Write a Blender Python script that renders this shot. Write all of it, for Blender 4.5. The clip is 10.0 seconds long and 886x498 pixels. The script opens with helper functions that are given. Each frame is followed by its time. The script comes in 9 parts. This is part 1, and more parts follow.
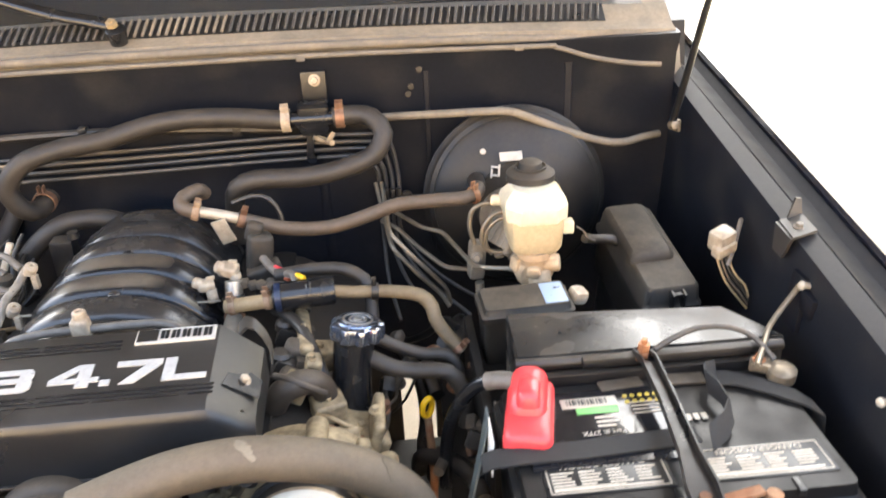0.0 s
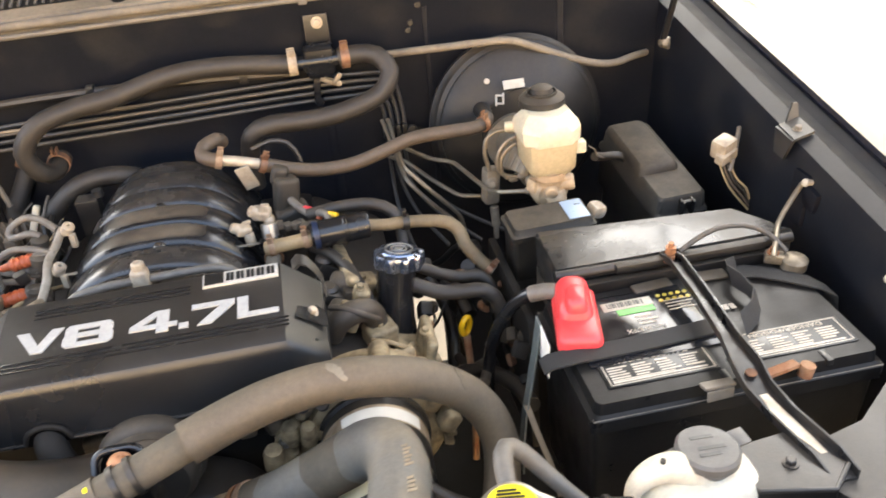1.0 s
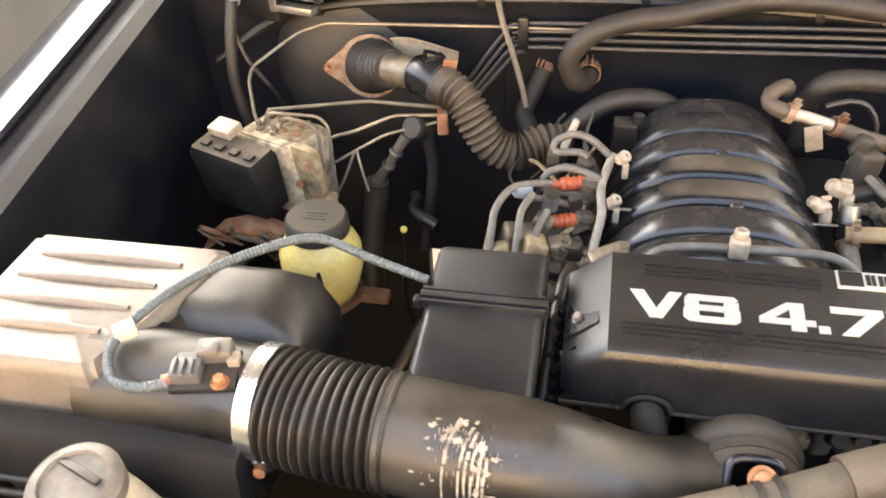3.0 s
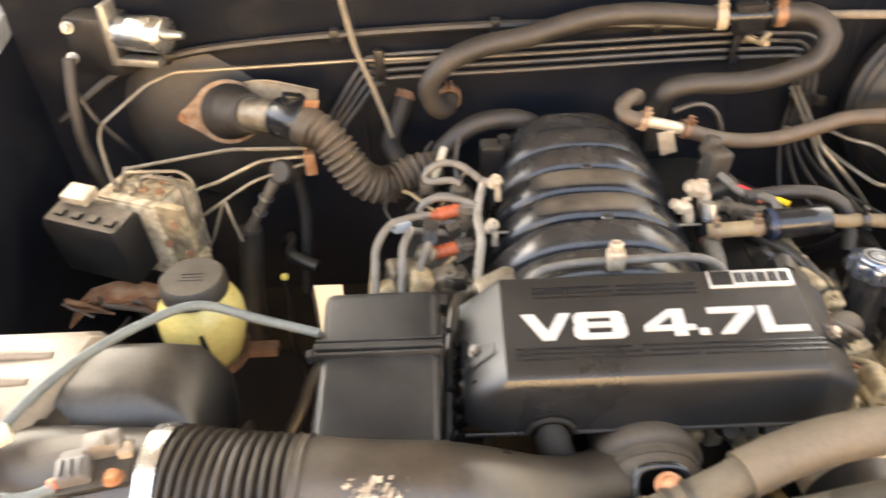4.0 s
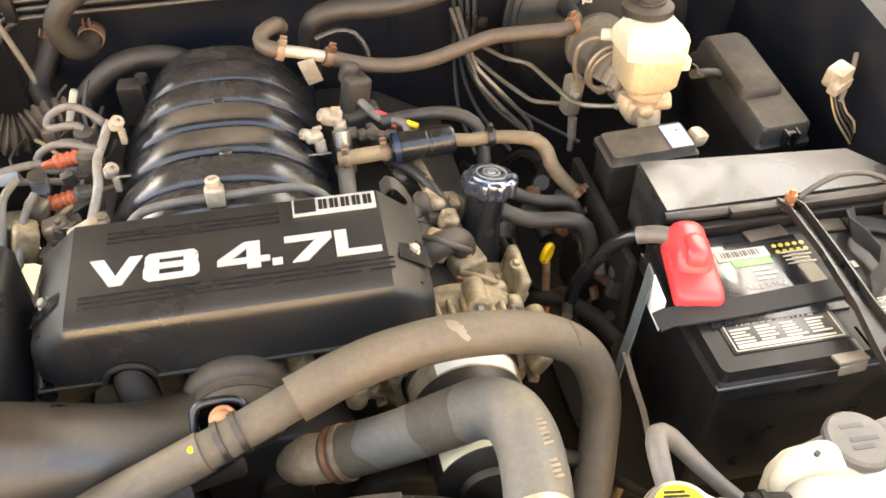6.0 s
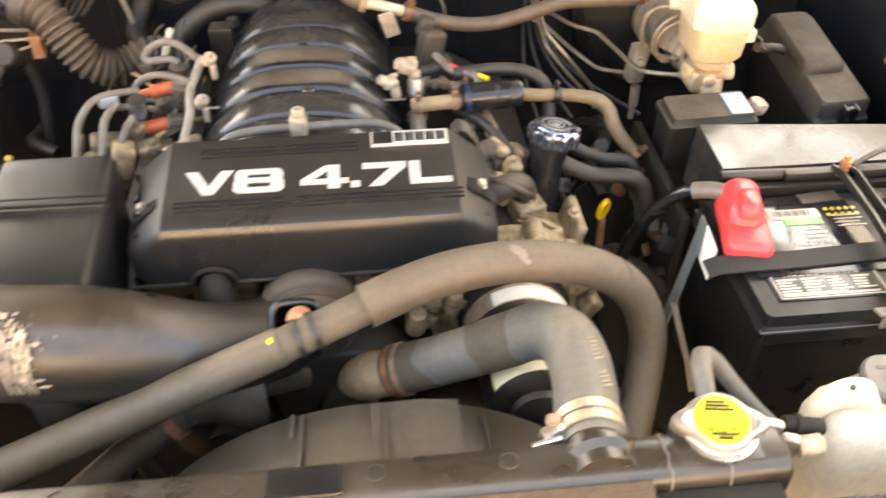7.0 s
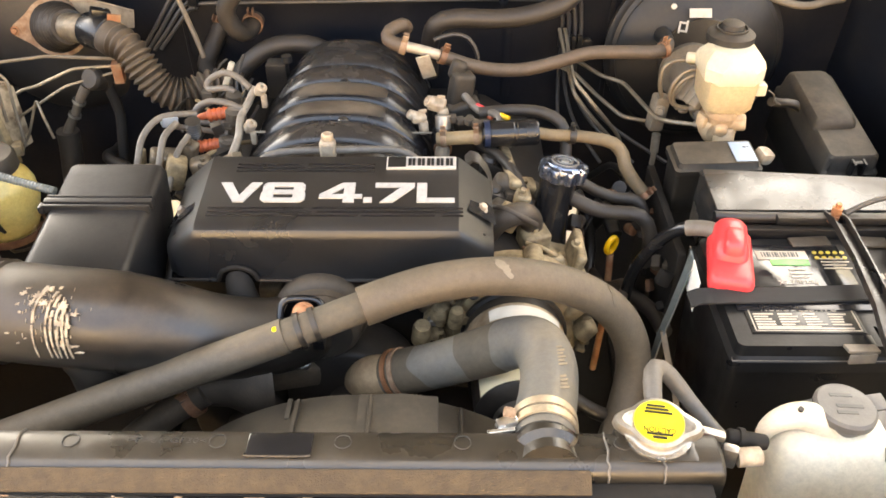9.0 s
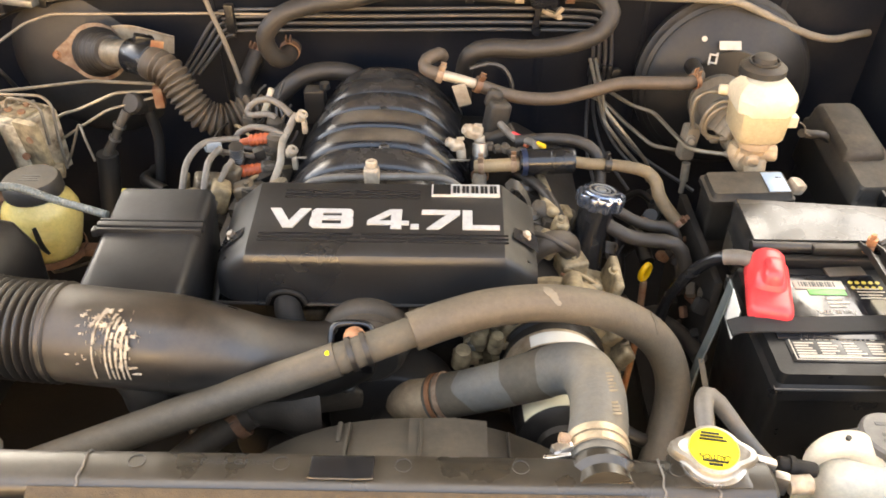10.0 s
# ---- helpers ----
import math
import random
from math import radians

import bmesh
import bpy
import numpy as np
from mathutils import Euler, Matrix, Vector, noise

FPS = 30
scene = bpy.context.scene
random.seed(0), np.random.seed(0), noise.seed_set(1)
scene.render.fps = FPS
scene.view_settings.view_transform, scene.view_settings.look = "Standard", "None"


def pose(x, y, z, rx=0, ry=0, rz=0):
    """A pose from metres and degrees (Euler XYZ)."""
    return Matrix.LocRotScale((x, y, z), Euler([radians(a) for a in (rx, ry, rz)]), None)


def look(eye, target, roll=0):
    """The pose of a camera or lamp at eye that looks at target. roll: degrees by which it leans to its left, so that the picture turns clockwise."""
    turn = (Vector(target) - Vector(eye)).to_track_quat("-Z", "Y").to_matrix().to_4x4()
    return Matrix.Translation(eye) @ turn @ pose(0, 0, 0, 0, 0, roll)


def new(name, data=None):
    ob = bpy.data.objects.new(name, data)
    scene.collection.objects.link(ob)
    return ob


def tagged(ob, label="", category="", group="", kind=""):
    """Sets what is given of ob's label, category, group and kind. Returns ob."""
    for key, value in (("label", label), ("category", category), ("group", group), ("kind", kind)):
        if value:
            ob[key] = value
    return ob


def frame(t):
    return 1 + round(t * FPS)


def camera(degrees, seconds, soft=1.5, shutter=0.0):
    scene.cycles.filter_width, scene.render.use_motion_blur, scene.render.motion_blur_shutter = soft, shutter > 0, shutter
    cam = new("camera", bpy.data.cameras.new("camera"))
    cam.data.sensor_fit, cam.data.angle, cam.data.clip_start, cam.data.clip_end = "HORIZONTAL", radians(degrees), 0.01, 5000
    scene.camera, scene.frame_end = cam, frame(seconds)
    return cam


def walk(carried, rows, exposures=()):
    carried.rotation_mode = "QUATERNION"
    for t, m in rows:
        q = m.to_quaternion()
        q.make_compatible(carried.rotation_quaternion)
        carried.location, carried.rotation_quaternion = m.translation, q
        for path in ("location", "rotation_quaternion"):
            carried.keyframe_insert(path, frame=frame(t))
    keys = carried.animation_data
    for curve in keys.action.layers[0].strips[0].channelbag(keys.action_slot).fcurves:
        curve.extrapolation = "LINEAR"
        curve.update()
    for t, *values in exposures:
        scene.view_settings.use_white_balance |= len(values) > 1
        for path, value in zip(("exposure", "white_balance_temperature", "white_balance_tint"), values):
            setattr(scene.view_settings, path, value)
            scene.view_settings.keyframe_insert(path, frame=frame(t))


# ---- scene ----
cam = camera(57.3, 10.0, soft=1.6, shutter=0.35)
PATH = [
    (0, (0.354, -0.363, 1.606), (0.479, 1.42, 0.708), -2.7),
    (0.5, (0.276, -0.397, 1.614), (0.468, 1.327, 0.618), -5.4),
    (1, (0.234, -0.407, 1.631), (0.473, 1.283, 0.589), -5.5),
    (1.5, (0.105, -0.406, 1.624), (0.231, 1.257, 0.52), -2.8),
    (2, (0.001, -0.363, 1.628), (-0.145, 1.273, 0.488), -2.0),
    (2.5, (-0.074, -0.277, 1.638), (-0.425, 1.284, 0.438), -2.1),
    (2.7, (-0.121, -0.266, 1.648), (-0.487, 1.267, 0.416), -2.9),
    (3.8, (-0.227, -0.24, 1.688), (-0.34, 1.356, 0.489), -2.9),
    (4, (-0.19, -0.234, 1.688), (-0.226, 1.352, 0.47), -3.2),
    (4.5, (-0.093, -0.227, 1.687), (0.038, 1.307, 0.411), -3.7),
    (5, (-0.014, -0.231, 1.684), (0.244, 1.253, 0.367), -2.4),
    (5.5, (0.057, -0.239, 1.676), (0.359, 1.229, 0.352), -1.2),
    (5.7, (0.084, -0.248, 1.672), (0.382, 1.217, 0.343), -0.7),
    (6.8, (0.112, -0.302, 1.652), (0.302, 1.157, 0.297), -0.2),
    (7, (0.065, -0.34, 1.652), (0.234, 1.132, 0.308), 0.7),
    (7.5, (-0.02, -0.422, 1.656), (0.032, 1.086, 0.343), 1.0),
    (8, (-0.04, -0.45, 1.66), (-0.068, 1.086, 0.379), 0.9),
    (8.5, (0.052, -0.447, 1.663), (0.003, 1.111, 0.41), 0.0),
    (9, (0.15, -0.44, 1.675), (0.128, 1.129, 0.434), -0.3),
    (9.5, (0.131, -0.449, 1.682), (0.117, 1.136, 0.462), 0.6),
    (10, (0.096, -0.452, 1.693), (0.073, 1.147, 0.492), 0.3),
]
EXPOSURES = [(0.0, 4.4, 6600, 0), (1.0, 4.24, 6950, 0), (1.5, 4.17, 7350, 1), (2.0, 4.34, 7550, 2), (2.7, 4.5, 7350, 2), (4.0, 4.65, 7900, 1), (5.0, 4.92, 8000, 0), (5.5, 4.75, 7900, 0), (7.0, 4.62, 8000, 1), (8.0, 4.52, 8000, 1), (10.0, 4.4, 7800, 1)]
walk(cam, [(t, look(eye, target, roll)) for t, eye, target, roll in PATH], EXPOSURES)

# ---- world and sun ----
SUN_EL, SUN_AZ = 55.0, 345.0     # degrees above the horizon; clockwise from the rear of the truck
world = bpy.data.worlds.new("sky")
scene.world = world
world.use_nodes = True
wn = world.node_tree.nodes
sky = wn.new("ShaderNodeTexSky")
sky.sky_type, sky.sun_disc = "NISHITA", False
sky.sun_elevation, sky.sun_rotation = radians(SUN_EL), radians(SUN_AZ)
sky.air_density, sky.dust_density, sky.ozone_density = 0.45, 7.0, 0.3
wn["Background"].inputs["Strength"].default_value = 0.15
world.node_tree.links.new(sky.outputs[0], wn["Background"].inputs["Color"])
sun = new("sun", bpy.data.lights.new("sun", "SUN"))
sun.data.energy, sun.data.angle, sun.data.color = 4.0, radians(0.5), (1.0, 0.95, 0.86)
sd = Vector((math.sin(radians(SUN_AZ)) * math.cos(radians(SUN_EL)), math.cos(radians(SUN_AZ)) * math.cos(radians(SUN_EL)), math.sin(radians(SUN_EL))))
sun.matrix_world = look(sd * 30, (0, 0, 0))


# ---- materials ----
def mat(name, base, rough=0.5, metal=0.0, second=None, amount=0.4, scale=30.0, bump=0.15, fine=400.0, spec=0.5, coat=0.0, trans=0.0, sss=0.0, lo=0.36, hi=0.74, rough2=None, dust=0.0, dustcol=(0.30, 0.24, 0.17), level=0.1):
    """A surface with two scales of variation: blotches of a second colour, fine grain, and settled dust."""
    m = bpy.data.materials.new(name)
    m.use_nodes = True
    nt = m.node_tree
    n, L = nt.nodes, nt.links
    b = n["Principled BSDF"]
    tc = n.new("ShaderNodeTexCoord")
    big = n.new("ShaderNodeTexNoise")
    big.inputs["Scale"].default_value, big.inputs["Detail"].default_value = scale, 6.0
    L.new(tc.outputs["Object"], big.inputs["Vector"])
    ramp = n.new("ShaderNodeMapRange")
    ramp.inputs["From Min"].default_value, ramp.inputs["From Max"].default_value = lo, hi
    ramp.inputs["To Max"].default_value = amount
    L.new(big.outputs["Fac"], ramp.inputs["Value"])
    mix = n.new("ShaderNodeMix")
    mix.data_type = "RGBA"
    mix.inputs["A"].default_value = (*base, 1)
    mix.inputs["B"].default_value = (*(second or [c * 0.6 for c in base]), 1)
    L.new(ramp.outputs[0], mix.inputs["Factor"])
    small = n.new("ShaderNodeTexNoise")
    small.inputs["Scale"].default_value, small.inputs["Detail"].default_value = fine, 3.0
    L.new(tc.outputs["Object"], small.inputs["Vector"])
    col = mix.outputs["Result"]
    rgh = n.new("ShaderNodeMapRange")
    rgh.inputs["From Min"].default_value, rgh.inputs["From Max"].default_value = 0.3, 0.7
    rgh.inputs["To Min"].default_value = max(0.02, rough - 0.08)
    rgh.inputs["To Max"].default_value = min(1.0, (rough2 or rough) + 0.08)
    L.new(big.outputs["Fac"], rgh.inputs["Value"])
    ro = rgh.outputs[0]
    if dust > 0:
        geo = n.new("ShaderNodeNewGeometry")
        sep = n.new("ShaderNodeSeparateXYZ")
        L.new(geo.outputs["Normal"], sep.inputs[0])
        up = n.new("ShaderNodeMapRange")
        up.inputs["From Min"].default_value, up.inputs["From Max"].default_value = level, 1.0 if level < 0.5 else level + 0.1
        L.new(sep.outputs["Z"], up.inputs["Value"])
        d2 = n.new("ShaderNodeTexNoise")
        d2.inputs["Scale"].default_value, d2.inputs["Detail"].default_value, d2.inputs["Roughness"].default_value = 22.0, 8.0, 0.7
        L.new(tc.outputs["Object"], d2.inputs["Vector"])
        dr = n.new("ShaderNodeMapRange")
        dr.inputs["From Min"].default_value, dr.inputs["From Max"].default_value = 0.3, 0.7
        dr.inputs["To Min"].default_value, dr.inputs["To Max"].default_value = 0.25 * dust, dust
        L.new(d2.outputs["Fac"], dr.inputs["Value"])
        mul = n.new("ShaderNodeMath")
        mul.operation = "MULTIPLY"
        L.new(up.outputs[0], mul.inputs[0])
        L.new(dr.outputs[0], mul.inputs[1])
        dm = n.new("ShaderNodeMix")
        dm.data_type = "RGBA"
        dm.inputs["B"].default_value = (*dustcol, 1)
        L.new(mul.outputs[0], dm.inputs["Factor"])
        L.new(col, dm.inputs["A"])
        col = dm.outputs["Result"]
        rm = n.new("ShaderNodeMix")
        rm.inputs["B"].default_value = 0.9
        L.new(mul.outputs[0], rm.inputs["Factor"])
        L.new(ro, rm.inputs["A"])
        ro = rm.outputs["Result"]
    if bump > 0:
        # grime in specks and short smears
        speck = n.new("ShaderNodeTexNoise")
        speck.inputs["Scale"].default_value, speck.inputs["Detail"].default_value, speck.inputs["Roughness"].default_value = 130.0, 6.0, 0.75
        L.new(tc.outputs["Object"], speck.inputs["Vector"])
        sr = n.new("ShaderNodeMapRange")
        sr.inputs["From Min"].default_value, sr.inputs["From Max"].default_value = 0.32, 0.68
        sr.inputs["To Min"].default_value, sr.inputs["To Max"].default_value = 0.86, 1.14
        L.new(speck.outputs["Fac"], sr.inputs["Value"])
        sm = n.new("ShaderNodeMix")
        sm.data_type, sm.blend_type = "RGBA", "MULTIPLY"
        sm.inputs["Factor"].default_value = 1.0
        L.new(col, sm.inputs["A"])
        L.new(sr.outputs[0], sm.inputs["B"])
        col = sm.outputs["Result"]
    L.new(col, b.inputs["Base Color"])
    L.new(ro, b.inputs["Roughness"])
    bp = n.new("ShaderNodeBump")
    bp.inputs["Strength"].default_value, bp.inputs["Distance"].default_value = bump, 0.001
    L.new(small.outputs["Fac"], bp.inputs["Height"])
    L.new(bp.outputs[0], b.inputs["Normal"])
    b.inputs["Metallic"].default_value = metal
    b.inputs["Specular IOR Level"].default_value = spec
    b.inputs["Coat Weight"].default_value = coat
    b.inputs["Coat Roughness"].default_value = 0.15
    b.inputs["Transmission Weight"].default_value = trans
    if sss:
        b.inputs["Subsurface Weight"].default_value = sss
        b.inputs["Subsurface Radius"].default_value = (0.02, 0.014, 0.008)
    return m


M_PAINT = mat("navy_black_paint", (0.0088, 0.0098, 0.0132), 0.42, second=(0.036, 0.032, 0.027), amount=0.5, scale=12, bump=0.1, spec=0.22, lo=0.48, hi=0.8, dust=0.05, dustcol=(0.14, 0.115, 0.09))
M_LOWWALL = mat("unseen_wall_blue_grey", (0.05, 0.057, 0.075), 0.8, second=(0.04, 0.045, 0.058), amount=0.5, scale=3, bump=0.2, fine=60)
M_CLAMPRUST = mat("rusty_clamp", (0.20, 0.098, 0.055), 0.6, 0.5, second=(0.34, 0.22, 0.14), amount=0.7, scale=120, bump=0.3)
M_TANPLASTIC = mat("tan_plastic", (0.46, 0.33, 0.20), 0.5, second=(0.24, 0.16, 0.095), amount=0.7, scale=45, sss=0.1)
M_DISH = mat("dust_dulled_panel_paint", (0.018, 0.016, 0.0145), 0.5, second=(0.055, 0.046, 0.035), amount=0.7, scale=11, bump=0.12, dust=0.12, dustcol=(0.18, 0.145, 0.105))
M_RESO = mat("scuffed_resonator_plastic", (0.012, 0.012, 0.0125), 0.4, second=(0.034, 0.032, 0.03), amount=0.6, scale=13, bump=0.12, spec=0.33, rough2=0.58, lo=0.45, hi=0.75, dust=0.03)
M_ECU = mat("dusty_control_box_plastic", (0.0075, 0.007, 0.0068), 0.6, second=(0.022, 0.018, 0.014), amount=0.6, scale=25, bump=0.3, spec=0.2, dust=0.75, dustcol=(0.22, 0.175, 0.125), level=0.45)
M_OUTLET = mat("tan_cast_outlet", (0.47, 0.345, 0.21), 0.6, second=(0.25, 0.17, 0.1), amount=0.7, scale=60, bump=0.5, fine=180)
M_GLOSS = mat("glossy_fender_paint", (0.01, 0.012, 0.02), 0.12, coat=1.0, bump=0.0, scale=6)
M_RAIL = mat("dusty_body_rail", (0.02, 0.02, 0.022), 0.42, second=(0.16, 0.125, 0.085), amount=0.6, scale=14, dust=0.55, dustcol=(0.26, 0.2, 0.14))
M_COVER = mat("engine_cover_plastic", (0.0115, 0.0115, 0.012), 0.30, second=(0.018, 0.0175, 0.017), amount=0.6, scale=9, bump=0.12, fine=420, dust=0.035, dustcol=(0.26, 0.21, 0.15), spec=0.55, rough2=0.4)
M_MANI = mat("manifold_plastic", (0.010, 0.011, 0.014), 0.19, second=(0.024, 0.024, 0.025), amount=0.5, scale=25, bump=0.08, fine=700, dust=0.15, dustcol=(0.27, 0.215, 0.15))
M_DUCT = mat("intake_duct_plastic", (0.0105, 0.0098, 0.009), 0.30, second=(0.034, 0.026, 0.018), amount=0.6, scale=11, bump=0.1, rough2=0.46, dust=0.15, dustcol=(0.24, 0.17, 0.105), spec=0.6)
M_TANK = mat("radiator_tank_plastic", (0.011, 0.010, 0.0085), 0.24, second=(0.03, 0.0245, 0.017), amount=0.6, scale=16, bump=0.09, rough2=0.38, dust=0.07, dustcol=(0.33, 0.25, 0.155), spec=0.6)
# the dust colour here paints a beige reflection on flat upward faces
M_MANISHEEN = mat("manifold_plastic_painted_sheen", (0.009, 0.009, 0.011), 0.22, second=(0.02, 0.02, 0.02), amount=0.5, scale=25, bump=0.08, fine=700, dust=0.62, dustcol=(0.2, 0.155, 0.105), level=0.86)
M_VOID = mat("grimy_black_shield", (0.0115, 0.0105, 0.0095), 0.72, second=(0.024, 0.0195, 0.015), amount=0.6, scale=16, spec=0.22, dust=0.02, dustcol=(0.2, 0.16, 0.115))
M_BADGE = mat("satin_silver_badge", (0.55, 0.53, 0.49), 0.35, 0.3, second=(0.4, 0.37, 0.33), scale=60)
M_WORNHOSE = mat("dusty_brown_hose_patch", (0.082, 0.066, 0.044), 0.75, second=(0.13, 0.104, 0.070), amount=0.6, scale=40, bump=0.25)
M_RAILPAINT = mat("scuffed_rail_paint", (0.008, 0.0082, 0.009), 0.28, second=(0.05, 0.04, 0.028), amount=0.4, scale=30, bump=0.2, rough2=0.45, spec=0.35, lo=0.5, hi=0.75)
M_GUTTER = mat("stained_gutter_paint", (0.008, 0.0085, 0.0115), 0.55, second=(0.03, 0.02, 0.014), amount=0.5, scale=18, spec=0.1, lo=0.55, hi=0.8)
M_BARPAINT = mat("worn_black_bar_paint", (0.010, 0.010, 0.011), 0.25, second=(0.05, 0.038, 0.026), amount=0.6, scale=30, bump=0.12, rough2=0.5, spec=0.5)
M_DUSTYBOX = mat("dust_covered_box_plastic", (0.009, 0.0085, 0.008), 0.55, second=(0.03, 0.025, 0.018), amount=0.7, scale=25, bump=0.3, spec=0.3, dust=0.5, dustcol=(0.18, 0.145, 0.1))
M_CAPDUST = mat("brown_dusty_cap", (0.014, 0.012, 0.010), 0.6, second=(0.042, 0.033, 0.022), amount=0.7, scale=60, bump=0.4, dust=0.3, dustcol=(0.19, 0.14, 0.085))
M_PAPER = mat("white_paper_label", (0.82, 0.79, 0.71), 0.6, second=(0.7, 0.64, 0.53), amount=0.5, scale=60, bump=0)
M_LABELGLOSS = mat("glossy_label_film", (0.012, 0.012, 0.014), 0.09, second=(0.03, 0.028, 0.025), scale=40, bump=0.03, rough2=0.2, spec=0.45)
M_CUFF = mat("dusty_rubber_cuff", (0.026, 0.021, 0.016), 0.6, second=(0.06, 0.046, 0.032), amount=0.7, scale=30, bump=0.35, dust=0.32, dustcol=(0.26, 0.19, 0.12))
M_BOX = mat("box_plastic", (0.012, 0.012, 0.013), 0.21, second=(0.026, 0.025, 0.023), amount=0.4, scale=9, bump=0.06, rough2=0.34, dust=0.08)
M_RUBBER = mat("dusty_rubber", (0.018, 0.0155, 0.013), 0.55, second=(0.042, 0.033, 0.024), amount=0.7, scale=26, bump=0.3, dust=0.11, dustcol=(0.20, 0.15, 0.10))
M_FOAMTUBE = mat("foam_sleeve", (0.064, 0.050, 0.034), 0.6, second=(0.118, 0.092, 0.060), amount=0.65, scale=14, bump=0.35, dust=0.28, dustcol=(0.27, 0.205, 0.132))
M_RADHOSE = mat("radiator_hose_rubber", (0.112, 0.109, 0.098), 0.55, second=(0.155, 0.128, 0.086), amount=0.8, scale=16, bump=0.3, dust=0.22, dustcol=(0.26, 0.19, 0.115), lo=0.42, hi=0.66)
M_BROWNHOSE = mat("brown_rubber", (0.088, 0.062, 0.041), 0.55, second=(0.045, 0.035, 0.027), amount=0.6, scale=30, bump=0.3, dust=0.16)
M_BLACK = mat("black_plastic", (0.007, 0.007, 0.0075), 0.38, second=(0.025, 0.021, 0.017), amount=0.4, scale=22, dust=0.16)
M_SHINYBLACK = mat("clean_black_plastic", (0.01, 0.01, 0.011), 0.22, second=(0.02, 0.02, 0.02), scale=40)
M_BATT = mat("battery_case_plastic", (0.008, 0.008, 0.0085), 0.32, second=(0.018, 0.017, 0.015), amount=0.4, scale=20, dust=0.03, rough2=0.42, spec=0.17)
M_DARK = mat("grimy_dark_metal", (0.015, 0.0125, 0.0105), 0.65, 0.2, second=(0.05, 0.036, 0.023), amount=0.6, scale=24, bump=0.4, fine=150, dust=0.04, dustcol=(0.22, 0.165, 0.11))
M_ALU = mat("dirty_cast_aluminium", (0.26, 0.215, 0.155), 0.48, 0.5, second=(0.055, 0.04, 0.026), amount=0.9, scale=44, bump=0.6, fine=180)
M_STEEL = mat("zinc_plated_steel", (0.40, 0.385, 0.35), 0.42, 0.9, second=(0.2, 0.165, 0.12), amount=0.6, scale=40)
M_BRIGHT = mat("bright_steel_band", (0.75, 0.74, 0.71), 0.25, 0.95, second=(0.5, 0.45, 0.38), amount=0.3, scale=40)
M_RUST = mat("rusted_steel", (0.22, 0.085, 0.035), 0.85, 0.1, second=(0.36, 0.24, 0.14), amount=0.8, scale=50, bump=0.6, fine=250)
M_COPPER = mat("rusty_bolt", (0.42, 0.2, 0.1), 0.55, 0.6, second=(0.25, 0.11, 0.05), amount=0.7, scale=80)
M_TANPIPE = mat("tan_coated_pipe", (0.30, 0.215, 0.112), 0.6, second=(0.16, 0.112, 0.06), amount=0.6, scale=35)
M_LINE = mat("dusty_steel_line", (0.24, 0.2, 0.145), 0.4, 0.5, second=(0.11, 0.085, 0.058), amount=0.6, scale=30)
M_DARKLINE = mat("dark_coated_line", (0.035, 0.035, 0.035), 0.45, 0.3, second=(0.09, 0.075, 0.06), amount=0.6, scale=30, dust=0.28)
M_CREAM = mat("translucent_reservoir_plastic", (0.60, 0.53, 0.385), 0.4, second=(0.5, 0.42, 0.275), amount=0.4, scale=12, sss=0.35, bump=0.05)
M_FLUID = mat("fluid_filled_plastic", (0.48, 0.385, 0.235), 0.42, second=(0.4, 0.305, 0.17), amount=0.5, scale=14, sss=0.3, bump=0.05)
M_YELLOWRES = mat("yellowed_reservoir_plastic", (0.64, 0.53, 0.20), 0.22, second=(0.5, 0.37, 0.11), amount=0.6, scale=16, sss=0.4, bump=0.05)
M_WHITE = mat("white_bottle_plastic", (0.58, 0.52, 0.40), 0.42, second=(0.4, 0.31, 0.2), amount=0.45, scale=14, sss=0.25)
M_RED = mat("red_terminal_cover", (0.70, 0.05, 0.055), 0.38, second=(0.6, 0.07, 0.07), scale=30, bump=0.08)
M_YELLOW = mat("yellow_plastic", (0.85, 0.49, 0.012), 0.4, second=(0.7, 0.36, 0.01), scale=30)
M_YLABEL = mat("yellow_label", (0.85, 0.68, 0.02), 0.4, second=(0.8, 0.6, 0.03), scale=30, bump=0)
M_GOLD = mat("dull_gold_print", (0.5, 0.38, 0.06), 0.5, scale=60)
M_ORANGE = mat("orange_connector", (0.46, 0.10, 0.035), 0.45, second=(0.28, 0.07, 0.03), amount=0.7, scale=90)
M_IVORY = mat("dirty_ivory_connector", (0.42, 0.345, 0.25), 0.42, second=(0.18, 0.125, 0.08), amount=0.8, scale=70)
M_GREYCONN = mat("grey_connector", (0.10, 0.095, 0.09), 0.38, second=(0.05, 0.045, 0.04), scale=60)
M_BLUE = mat("dark_blue_collar", (0.014, 0.022, 0.05), 0.35, scale=60)
M_PALEWRAP = mat("pale_harness_tape", (0.30, 0.265, 0.215), 0.5, second=(0.16, 0.13, 0.1), amount=0.7, scale=60)
M_GREYWRAP = mat("grey_harness_wrap", (0.16, 0.138, 0.112), 0.48, second=(0.07, 0.056, 0.042), amount=0.7, scale=50)
M_TEALHOSE = mat("grey_green_split_loom", (0.09, 0.105, 0.103), 0.42, second=(0.05, 0.057, 0.056), amount=0.5, scale=40)
M_FOAM = mat("brown_foam_strip", (0.050, 0.035, 0.020), 0.95, second=(0.09, 0.064, 0.037), amount=0.8, scale=70, bump=0.8, fine=600)
M_LETTER = mat("silver_white_lettering", (0.37, 0.365, 0.35), 0.35, second=(0.29, 0.28, 0.26), amount=0.4, scale=50, bump=0.03)
